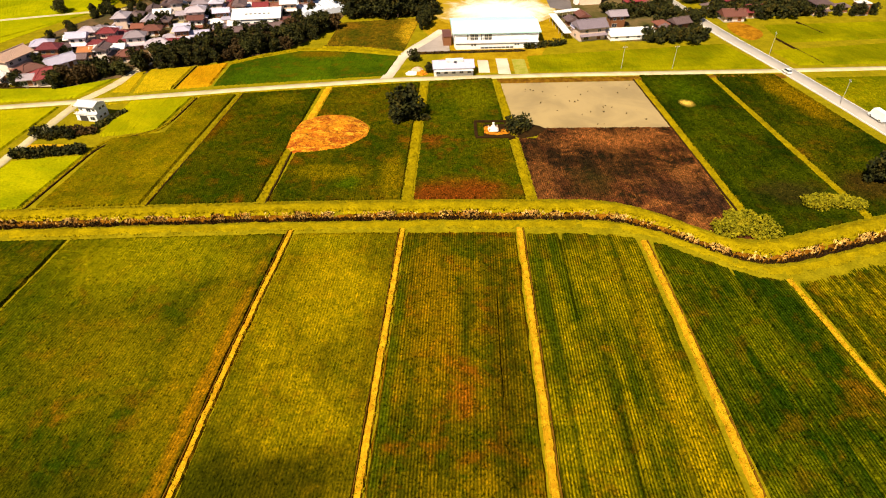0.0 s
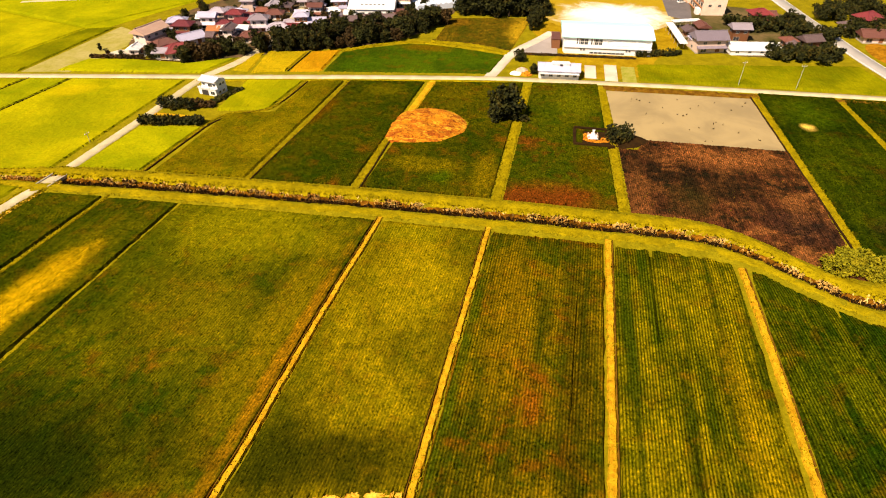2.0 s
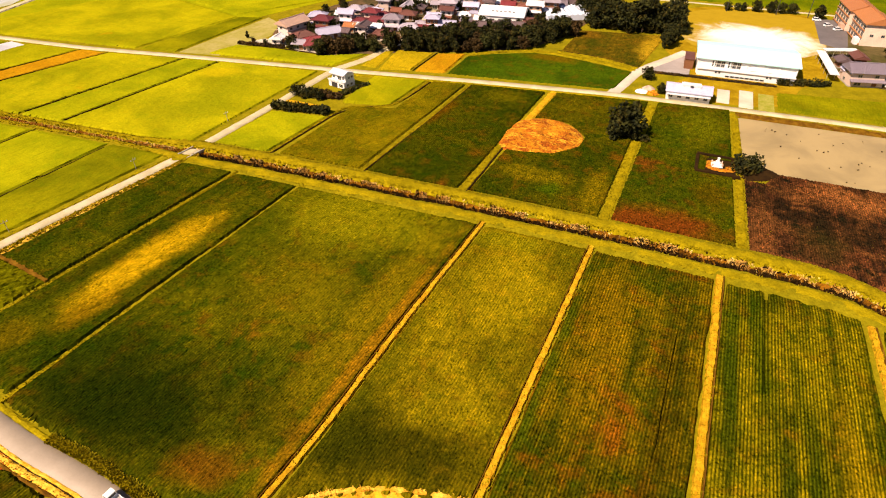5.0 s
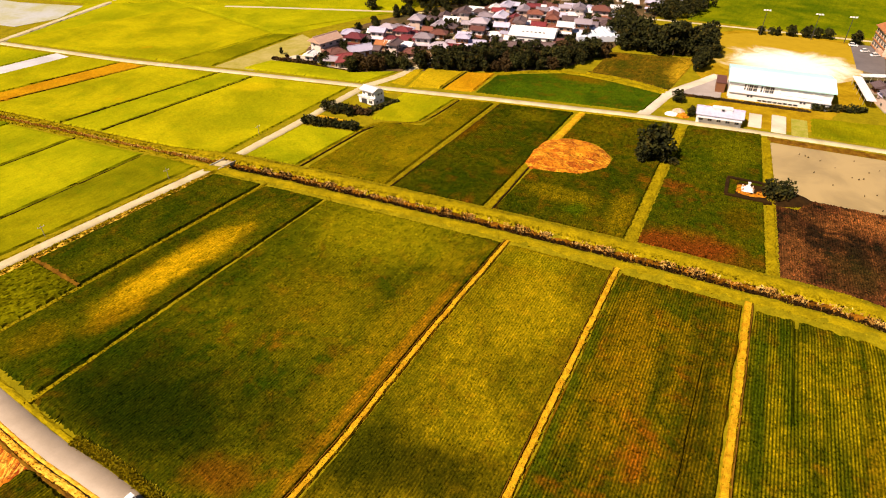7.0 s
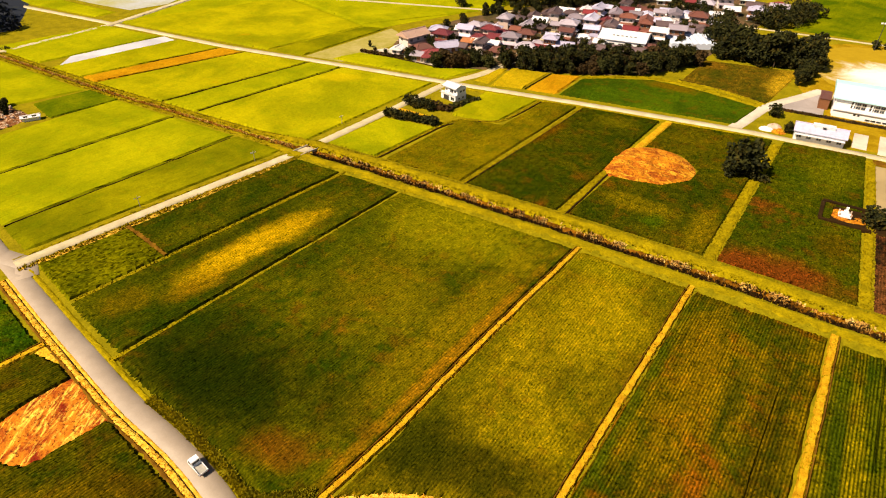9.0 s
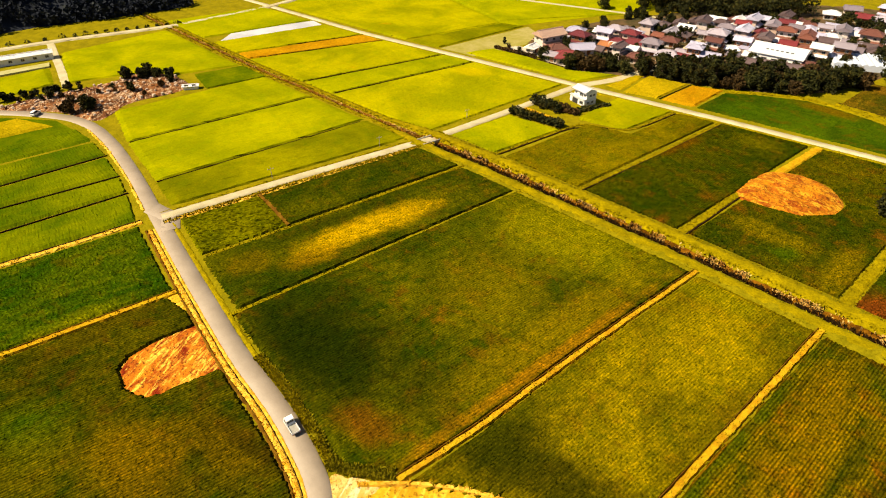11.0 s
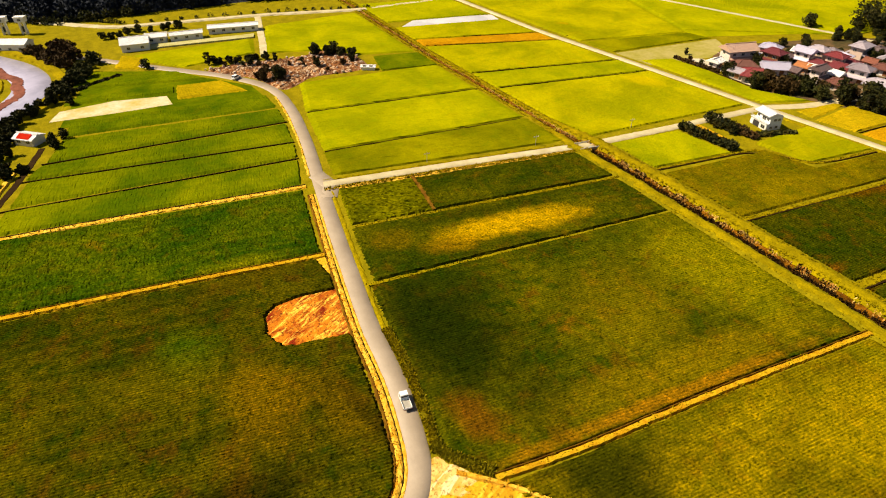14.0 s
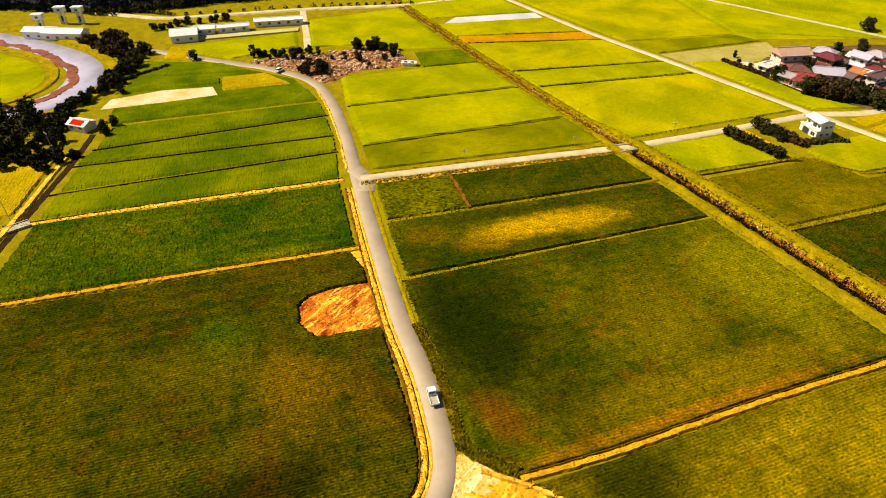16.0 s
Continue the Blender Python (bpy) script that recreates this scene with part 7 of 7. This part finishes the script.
fill_trees(105, 9)
grove([(82.1, 228.3), (92.1, 228.8), (104.1, 231.9)], 3.6, 3, 0.75, 1.1, 72, "dense dark trees beside the main road", M_LEAF, 4.6)
grove([(92.1, 254.3), (106.1, 250.3)], 3.6, 3, 0.75, 1.1, 73, "dark trees beside the main road", M_LEAF, 5.6)
grove([(117.1, 258.9), (128.1, 257.4), (143.1, 259.1), (160.1, 261.6)], 3.8, 5, 0.75, 1.05, 74, "dark trees before the eastern houses", M_LEAF, 5.6)
grove([(116.0, 279.3), (129.0, 294.4), (144.1, 284.5), (170.1, 286.6)], 4.6, 3, 0.8, 1.1, 75, "dark trees behind the eastern houses", M_LEAF, 6.0)
belt([(172.2, 262.6), (186.2, 262.7)], 4.0, 1, (0,), 0.6, 0.8, 76, "trees before the eastern houses")
grove([(72.1, 262.1), (80.1, 260.7), (94.1, 262.3), (100.1, 275.2)], 4.0, 2, 0.7, 1.0, 77, "dark trees between the houses", M_LEAF, 5.6)
heap("bare_corner", [(119.1, 252.0), (124.7, 256.0), (128.7, 250.8), (131.1, 239.1), (121.1, 229.4), (117.5, 241.2)], 0.15, plain("bare_corner_soil", (0.40, 0.18, 0.008), (0.16, 0.065, 0.004), 0.3, 0.95, spec=0.0, grain=0.5, things=False), "bare brown soil beside the main road", "ground", 11.0, 1.0, 0.05, 0.8)
heap("house_yard", [(46.1, 230.1), (112.1, 233.4), (108.0, 290.2), (50.2, 299.9)], 0.04, plain("yard_soil", (0.15, 0.10, 0.04), (0.045, 0.045, 0.006), 0.1, 0.95, spec=0.1, grain=0.3, things=False), "trodden grassy yards between houses and school", "ground", 12.0, 3.0, 0.01, 3.0)

# ---- poles ----
def pole(x, y, turn=0, height=8.5, label="slim concrete utility pole with a crossarm"):
    ob = thing("utility_pole", pose(x, y, 0, 0, 0, turn), label, "utility pole", "utility poles")
    g = Geo()
    g.tube((0, 0, -0.2), (0, 0, height), 0.09, 0.06, 8)
    part("mast", g, M_CONCRETE, ob)
    g = Geo()
    g.box(0, 0, height - 0.7, 1.7, 0.1, 0.12)
    part("crossarm", g, M_STEEL, ob)
    for s in (-0.7, 0, 0.7):
        g = Geo()
        g.tube((s, 0, height - 0.58), (s, 0, height - 0.3), 0.06, 0.04, 6)
        part("insulator", g, M_WHITE, ob)
    return ob


for x, y, a in ((124.7, 172.5, 80), (121.7, 216.0, 80), (63.6, 202.9, 10), (81.7, 203.1, 10), (-180.4, -41.4, 30), (-149.8, -49.0, 60)):
    pole(x, y, a)
for x, y in ((-133.2, 63.7), (-127.9, 96.6), (-123.8, 129.3)):
    pole(x, y, 80, 3.4, "short slim marker pole beside the lane")
def flood_light(x, y):
    ob = thing("floodlight_mast", pose(x, y, 0, 0, 0, 5), "tall floodlight mast behind the playing field", "floodlight")
    g = Geo()
    g.tube((0, 0, -0.2), (0, 0, 11.0), 0.18, 0.10, 8)
    part("mast", g, M_DARK, ob)
    for s in (-1.1, 0, 1.1):
        g = Geo()
        g.box(s, -0.2, 10.8, 0.8, 0.35, 0.5)
        part("lamp", g, M_WHITE, ob)
    g = Geo()
    g.box(0, 0, 10.7, 3.0, 0.12, 0.12)
    part("arm", g, M_STEEL, ob)


for x, y in ((13.6, 308.6), (34.3, 310.7), (47.2, 311.8)):
    flood_light(x, y)


# ---- vehicles ----
def wheel(parent, x, y, r, w):
    g = Geo()
    g.tube((x, y - w / 2, r), (x, y + w / 2, r), r, r, 14)
    tyre = part("wheel", g, M_TYRE, parent)
    s = 1 if y > 0 else -1
    g = Geo()
    g.tube((x, y + s * w * 0.42, r), (x, y + s * w * 0.56, r), r * 0.6, r * 0.55, 12)
    part("rim", g, M_STEEL, tyre)


def shaped(profile, half, top_in=0.0):
    """A body from a side outline (x, z), drawn to both sides, narrower at the top."""
    g = Geo()
    zs = [p[1] for p in profile]
    lo, hi = min(zs), max(zs)
    side = lambda s: [(x, s * (half - top_in * (z - lo) / (hi - lo)), z) for x, z in profile]
    g.hull(side(-1), side(1))
    return g


def light_truck(x, y, turn, z=0.17):
    ob = thing("light_truck", pose(x, y, z, 0, 0, turn), "small white pickup truck with an empty load bed", "truck")
    part("cab", shaped([(0.35, 0.45), (1.7, 0.45), (1.72, 0.95), (1.35, 1.72), (0.45, 1.78), (0.35, 1.7)], 0.74, 0.08), M_CAR, ob)
    g = Geo()
    g.hull([(1.735, -0.6, 0.98), (1.735, 0.6, 0.98), (1.41, 0.56, 1.62), (1.41, -0.56, 1.62)], [(1.75, -0.6, 0.99), (1.75, 0.6, 0.99), (1.43, 0.56, 1.63), (1.43, -0.56, 1.63)])
    part("windscreen", g, M_GLASS, ob)
    g = Geo()
    g.box(0.335, 0, 1.15, 0.02, 1.1, 0.45)
    part("rear_window", g, M_GLASS, ob)
    for s in (-1, 1):
        g = Geo()
        g.hull([(0.6, s * 0.715, 1.05), (1.45, s * 0.715, 1.05), (1.2, s * 0.665, 1.6), (0.6, s * 0.665, 1.6)], [(0.6, s * 0.735, 1.05), (1.45, s * 0.735, 1.05), (1.2, s * 0.685, 1.6), (0.6, s * 0.685, 1.6)])
        part("side_window", g, M_GLASS, ob)
    g = Geo()
    g.box(-0.7, 0, 0.62, 1.98, 1.4, 0.06)
    part("load_floor", g, M_STEEL, ob, "grey steel load bed")
    for w, d, cx, cy in ((1.98, 0.05, -0.7, 0.71), (1.98, 0.05, -0.7, -0.71), (0.05, 1.46, -1.69, 0), (0.05, 1.46, 0.28, 0)):
        g = Geo()
        g.box(cx, cy, 0.62, w, d, 0.32)
        part("side_board", g, M_CAR, ob)
    g = Geo()
    g.box(-0.1, 0, 0.38, 3.2, 0.9, 0.2)
    part("chassis", g, M_DARK, ob)
    for s in (-1, 1):
        g = Geo()
        g.box(1.72, s * 0.55, 0.68, 0.06, 0.26, 0.16)
        part("headlight", g, M_GLASS, ob)
        g = Geo()
        g.box(-1.72, s * 0.6, 0.5, 0.04, 0.2, 0.12)
        part("tail_light", g, M_RED, ob)
    for wx in (1.15, -1.0):
        for wy in (-0.62, 0.62):
            wheel(ob, wx, wy, 0.27, 0.16)
    return ob


def car(x, y, turn, z, name="car", label="small white car on the main road", van=False):
    ob = thing(name, pose(x, y, z, 0, 0, turn), label, "van" if van else "car")
    if van:
        body = [(-2.9, 0.4), (2.9, 0.4), (2.95, 1.1), (2.5, 1.3), (2.2, 2.3), (1.9, 2.4), (1.85, 2.9), (-2.95, 2.9), (-2.95, 0.5)]
        part("body", shaped(body, 1.0, 0.06), M_CAR, ob)
        g = Geo()
        g.hull([(2.53, -0.85, 1.36), (2.53, 0.85, 1.36), (2.25, 0.8, 2.2), (2.25, -0.8, 2.2)], [(2.57, -0.85, 1.37), (2.57, 0.85, 1.37), (2.29, 0.8, 2.21), (2.29, -0.8, 2.21)])
    else:
        part("body", shaped([(-1.7, 0.35), (1.7, 0.35), (1.75, 0.75), (0.95, 0.95), (-1.65, 0.98), (-1.75, 0.6)], 0.74), M_CAR, ob)
        part("cabin", shaped([(-1.6, 0.95), (0.95, 0.93), (0.35, 1.48), (-1.35, 1.5)], 0.72, 0.12), M_GLASS, ob, "dark glazed cabin")
        g = Geo()
        g.hull([(-1.36, -0.58, 1.49), (0.36, -0.58, 1.48), (0.36, 0.58, 1.48), (-1.36, 0.58, 1.49)], [(-1.3, -0.54, 1.54), (0.3, -0.54, 1.53), (0.3, 0.54, 1.53), (-1.3, 0.54, 1.54)])
    part("windscreen" if van else "roof", g, M_GLASS if van else M_CAR, ob)
    for s in (-1, 1):
        g = Geo()
        g.box(2.93 if van else 1.74, s * 0.55, 0.7, 0.06, 0.26, 0.16)
        part("headlight", g, M_STEEL, ob)
    for wx in ((1.9, -1.8) if van else (1.1, -1.1)):
        for wy in ((-0.9, 0.9) if van else (-0.68, 0.68)):
            wheel(ob, wx, wy, 0.4 if van else 0.29, 0.2)
    return ob


light_truck(-59.6, 23.6, 172)
car(119.7, 198.1, 100, 0.3)
car(130.1, 162.0, 98, 0.3, "box_van", "white box van on the main road", True)
car(54.2, 301.4, 30, 0.06, label="white parked car beside the school")
car(57.5, 296.9, 30, 0.06, label="white parked car beside the school")
car(50.4, 308.3, 5, 0.06, label="white parked car behind the playing field")
car(-222.8, 29.7, 130, 0.2, label="white car parked on the road's bend")

# ---- the overgrown stone plot at the road's bend ----
PLOT = [(-237.6, 19.0), (-240.1, 34.7), (-236.9, 46.6), (-235.7, 58.5), (-240.0, 69.3), (-230.1, 77.3), (-211.9, 78.8), (-209.7, 69.5), (-212.8, 54.6), (-206.1, 47.8), (-203.4, 40.9), (-220.4, 36.8), (-227.8, 27.9)]
heap("stone_plot", PLOT, 0.7, soil_material("stony_soil", (0.26, 0.10, 0.03), (0.05, 0.014, 0.008), (0.74, 0.52, 0.32), 2.6, 0.7), "stony reddish plot overgrown with shrubs", "ground", 13.0, 4.0, 0.25, 0.9)
grove([(-245.0, 25.4), (-241.3, 32.5), (-239.4, 37.6), (-238.4, 44.9)], 3.2, 1, 0.55, 0.8, 97, "dark shrubs along the stony plot's edge", M_LEAF, 3.0)
grove([(-222.6, 39.1), (-219.6, 43.7)], 3.0, 2, 0.6, 0.9, 98, "dark shrubs on the stony plot", M_LEAF_RUST, 3.6)
grove([(-238.3, 64.2), (-235.4, 70.0), (-227.0, 75.0)], 3.4, 1, 0.6, 0.85, 99, "dark shrubs at the stony plot's end", M_LEAF, 3.6)


def stone_mesh(seed):
    rng = random.Random(seed)
    g = Geo()
    n = 6
    ring = lambda r, z: [(r * math.cos(2 * math.pi * i / n) * rng.uniform(0.7, 1.2), r * math.sin(2 * math.pi * i / n) * rng.uniform(0.7, 1.2), z + rng.uniform(-0.05, 0.05)) for i in range(n)]
    g.hull(ring(0.5, -0.1), ring(0.38, 0.45))
    return g.mesh("stone", M_STONE)


STONES = [stone_mesh(1), stone_mesh(2), stone_mesh(3), stone_mesh(4)]
stone_rng = random.Random(81)
stones = thing("stone_rows", pose(0, 0, 0), "scattered pale pinkish stones and markers on the plot", "stones")
left = 170
while left:
    x, y = stone_rng.uniform(-250, -208), stone_rng.uniform(20, 78)
    if inside(np.array([x]), np.array([y]), PLOT)[0]:
        ob = new("stone", stone_rng.choice(STONES))
        ob.parent = stones
        s = stone_rng.uniform(0.5, 1.5)
        ob.matrix_local = pose(x, y, 0.45, 0, 0, stone_rng.uniform(0, 360)) @ Matrix.Scale(s, 4)
        left -= 1
for x, y, k, sc in ((-233.5, 63, 0, 0.62), (-231, 67.5, 0, 0.5), (-231.6, 70, 0, 0.68), (-228.6, 72, 2, 0.5), (-222.8, 74.6, 0, 0.55), (-219.8, 73.4, 0, 0.32), (-221.2, 60, 0, 0.5), (-217.7, 69.3, 3, 0.42),
                    (-214.2, 43, 0, 0.72), (-216.6, 45.5, 0, 0.45), (-216.2, 38.2, 3, 0.66), (-218.8, 36.6, 3, 0.4), (-233.9, 37.2, 0, 0.45), (-231.6, 40.2, 3, 0.36), (-237.7, 32.7, 0, 0.36), (-234.6, 34.6, 2, 0.3),
                    (-235.9, 44.3, 4, 0.42), (-234.2, 47.2, 4, 0.36), (-237.6, 28.8, 3, 0.3), (-240.6, 30.6, 2, 0.26), (-226.4, 50.6, 3, 0.3), (-224.0, 55.4, 3, 0.26), (-228.6, 56.0, 2, 0.28), (-214.8, 62.0, 3, 0.26)):
    plant(k, x, y, sc, None, "low dark shrub among stones" if sc < 0.45 else "dark tree on the stony plot", "shrubs on the stone plot", 0.4)
long_shed(-209.8, 76.4, 5.0, 1.8, 60, "small pale shelter at the plot's end", 1.1)
plant(4, -243.3, 23.3, 0.52, 10, "slim dark pine beside the track")
plant(2, -249.8, 1.5, 0.55, 30, "small dark tree beside the road")
plant(0, -228.9, -62.3, 0.7, 30, "dark tree on the river meadow")

# ---- creek, river and trees in the south-west ----
structure("creek_bed", ribbon("creek_bed", [(-193.1, -32.4), (-175.5, -37.0), (-163.7, -41.1), (-152.7, -44.8), (-143.8, -47.6), (-133.1, -51.3), (-113.3, -58.2)], 2.2, 0.06, M_MUD, 1.2, 0.12), "dark muddy creek bed", "ditch")
structure("creek_bank", ribbon("creek_bank", [(-179.5, -39.0), (-164.9, -43.1), (-152.0, -46.9), (-133.1, -53.4)], 1.6, 0.5, M_STRAW, 1.0, 0.15), "straw-coloured bank of the creek", "bank")
field("rice_field", [(-188.1, -75.1), (-138.6, -74.1), (-152.4, -48.7), (-179.4, -41.4)], C_GOLD, "golden ripe field beside the creek", across=True, row=0.9, step=1.5, ridge=0.08, rough=0.6)
g = Geo()
g.box(0, 0, 0.0, 3.0, 5.0, 0.35)
culvert = thing("culvert", pose(-145.7, -46.8, 0, 0, 0, 18), "pale concrete culvert slab over the creek", "culvert")
part("slab", g, M_CONCRETE, culvert)
g = Geo()
g.box(1.4, 0, 0.35, 0.2, 5.0, 0.25)
g.box(-1.4, 0, 0.35, 0.2, 5.0, 0.25)
part("kerb", g, M_CONCRETE, culvert)

RIVER = [(-217.2, -104.8), (-218.0, -75.7), (-220.9, -58.2), (-224.7, -48.5), (-231.6, -41.3), (-241.2, -37.5), (-251.3, -36.4), (-261.4, -38.2), (-274.4, -43.9), (-290.3, -55.0), (-311.2, -72.6), (-338.1, -99.7)]
SANDBAR = [(-222.9, -79.7), (-224.1, -64.1), (-226.6, -53.9), (-231.2, -46.3), (-238.0, -41.9), (-247.1, -40.3), (-256.2, -41.0), (-267.2, -45.3), (-281.2, -52.8), (-295.2, -63.1), (-313.1, -78.6), (-337.9, -103.7)]
structure("river", ribbon("river", RIVER, 12.5, 0.10, M_RIVER, 2.0, 0.02, crown=0.98), "shallow pale river in a bend", "water")
structure("sandbar", ribbon("sandbar", SANDBAR, 4.4, 0.2, plain("red_brown_sand", (0.24, 0.075, 0.045), (0.12, 0.035, 0.02), 0.3, 0.9, spec=0.2, grain=0.3, things=False), 1.0, 0.35, wobble=1.4), "reddish-brown sandbar along the river's inner side", "sandbar")
structure("river_levee", ribbon("river_levee", [(-211.8, -85.3), (-213.6, -52.3), (-217.1, -41.0), (-224.6, -32.7), (-236.4, -27.4), (-247.5, -26.2), (-258.6, -27.7), (-274.7, -33.7), (-292.7, -43.8), (-307.7, -55.4), (-325.7, -70.0)], 4.0, 0.8, M_BANK, 1.5, 0.15), "grassy levee along the river", "bank")
structure("river_levee", ribbon("river_levee", [(-229.3, -79.8), (-230.4, -62.3), (-234.1, -54.0), (-242.9, -48.3), (-255.0, -46.7), (-268.1, -50.1), (-283.1, -58.0), (-296.0, -69.4), (-312.9, -86.4)], 3.4, 0.5, M_BANK, 1.5, 0.15), "yellow grass levee round the meadow", "bank")
tagged(heap("river_meadow", [(-318.4, -105.2), (-292.8, -75.2), (-281.0, -61.3), (-267.0, -53.4), (-255.0, -50.0), (-243.8, -51.8), (-236.0, -56.9), (-233.0, -64.3), (-231.2, -107.1), (-291.4, -120.2)], 0.25, C_LIME, "bright green meadow inside the river bend", "meadow", 17.0, 2.0, 0.03, 1.6), kind="stuff")
grove([(-188.6, -43.5), (-196.0, -41.5), (-208.6, -42.0), (-216.5, -40.5), (-221.3, -33.5), (-231.0, -28.0), (-242.0, -23.0)], 3.4, 2, 0.6, 1.0, 83, "dense dark trees along the river bank", M_LEAF, 3.8)
grove([(-178.6, -38.6), (-183.6, -46.0), (-187.0, -56.0)], 3.4, 3, 0.6, 0.9, 95, "dark scrub beside the creek", M_LEAF, 3.4)
belt([(-233.5, -23.2), (-226.0, -25.0)], 4.4, 1, (0, 3, 2), 0.34, 0.5, 88, "trees along the river")
grove([(-180.5, -57.5), (-192.5, -55.8), (-204.6, -52.1), (-209.7, -48.3)], 4.4, 3, 0.6, 0.95, 84, "dark trees and scrub between creek and river", M_LEAF, 7.0)
grove([(-243.6, -21.4), (-255.9, -17.7), (-269.1, -14.9)], 3.6, 2, 0.5, 0.8, 85, "mixed shrubs beside the river road", M_LEAF_MID)
grove([(-263.8, -24.2), (-277.9, -28.8), (-291.9, -36.9)], 3.6, 2, 0.5, 0.85, 89, "rusty trees along the river bank", M_LEAF_RUST)
grove([(-294.7, -12.3), (-301.4, 5.5), (-297.8, 21.4)], 4.4, 1, 0.4, 0.7, 93, "scattered scrub on the bank", M_LEAF_MID)
grove([(-274.0, -21.8), (-286.2, -24.0), (-294.2, -30.0)], 3.8, 2, 0.5, 0.8, 86, "rusty shrubs beside the river road", M_LEAF_RUST)
belt([(-192.2, -29.5), (-198.2, -27.6)], 3.0, 1, (0,), 0.35, 0.5, 87, "shrubs beside the shed")
hedge("field_hedge", (-246.0, -7.7), (-237.5, -23.3), 1.6, 1.0, M_LEAF, "dark low hedge along the field", per=30, seed=88)
field("rice_field", [(-270.4, -6.0), (-256.1, -9.8), (-250.2, -1.8), (-264.6, 3.9)], C_GOLD, "small golden field beside the river road", row=1.2, step=2.0, ridge=0.08, rough=0.6)


def gate_tower(x, y, turn):
    ob = thing("sluice_tower", pose(x, y, 0, 0, 0, turn), "white concrete sluice tower with a boxed gate house on legs", "sluice tower")
    for s in (-1, 1):
        g = Geo()
        g.box(s * 0.9, 0, -0.2, 0.6, 1.6, 5.6, 0.9)
        part("leg", g, M_WHITE, ob)
    g = Geo()
    g.box(0, 0, 5.3, 4.2, 2.8, 2.0)
    part("gate_house", g, M_WHITE, ob)
    g = Geo()
    g.box(0, 0, 7.3, 4.6, 3.2, 0.25)
    part("roof", g, M_ROOF_PALE, ob)
    g = Geo()
    g.box(0, 0, 1.0, 1.2, 0.3, 2.4)
    part("gate", g, M_DARK, ob)
    add_window(ob, WINDOW_SMALL, 0, -1.44, 5.8, 0)
    return ob


gate_tower(-324.8, -48.7, 70)
gate_tower(-321.5, -41.3, 70)
gate_tower(-315.8, -56.5, 70)


# ---- the wooded hill ----
def hill():
    """Ground that rises behind the bank road, and the forest on it."""
    ys = np.arange(-420, 200, 6.0)
    base = np.interp(ys, [-420, -80, -30, 60, 90, 125, 200], [-480, -366, -334, -330, -322, -316, -420])
    ds = np.array([0, 6, 16, 34, 60, 100, 170, 300])
    zs = np.array([0, 3, 9, 22, 42, 68, 100, 120])
    xyz = np.zeros((len(ys), len(ds), 3))
    xyz[:, :, 1] = ys[:, None]
    xyz[:, :, 0] = base[:, None] - ds
    fade = np.interp(ys, [-420, 90, 135, 200], [1, 1, 0.12, 0.0])
    xyz[:, :, 2] = zs * fade[:, None] * (1 + 0.12 * RNG.normal(0, 1, (len(ys), len(ds)))) - 0.2
    structure("hill", grid_mesh("hill", xyz, M_LEAF_FAR), "steep dark wooded hillside", "hill")
    rng = np.random.default_rng(91)
    blobs = []
    for _ in range(1500):
        y = rng.uniform(-200, 135)
        d = rng.uniform(0, 1) ** 1.6 * 95
        f = np.interp(y, [-420, 90, 135, 200], [1, 1, 0.12, 0.0])
        z = np.interp(d, ds, zs) * f
        r = rng.uniform(2.0, 4.2)
        blobs.append((np.interp(y, ys, base) - d, y, z + r * 0.9, r))
    stuff("forest", leaf_cloud(rng, blobs, 44, 0.85, 1.25), M_LEAF_FAR, "dense dark forest covering the hillside", "forest")
    blobs = []
    for _ in range(60):
        y = rng.uniform(-45, 10)
        r = rng.uniform(1.0, 2.2)
        blobs.append((np.interp(y, ys, base) + rng.uniform(-6, 4), y, r * 1.2, r))
    stuff("bamboo_fringe", leaf_cloud(rng, blobs, 60, 0.5, 1.2), M_LEAF_MID, "lighter green scrub at the forest's foot", "scrub")


hill()


# ---- small growth over the plots ----
def scattered(x0, x1, y0, y1, z):
    return lambda rng, n: (rng.uniform(x0, x1, n), rng.uniform(y0, y1, n), np.full(n, z))


stuff("stubble", tufts(3600, scattered(24, 67, 120, 156, 0.12), 0.2, 3, 0.5, 95), M_MUD, "dark stubble on ploughed soil", "stubble")
stuff("paddy_weeds", tufts(34, scattered(24, 64, 160, 193, 0.04), 0.4, 3, 0.4, 96), M_MUD, "sparse dark weeds standing in water", "weeds")
stuff("bank_scrub", leaf_cloud(np.random.default_rng(97), [(float(x), float(np.interp(x, [-345, -318, -305, -291], [-40, -8, 58, 102])) + 6, 0.6, float(r)) for x, r in zip(np.linspace(-340, -290, 40), np.random.default_rng(98).uniform(0.6, 1.6, 40))], 40, 0.4),
      M_LEAF_MID, "low scrub beside the bank road", "scrub")
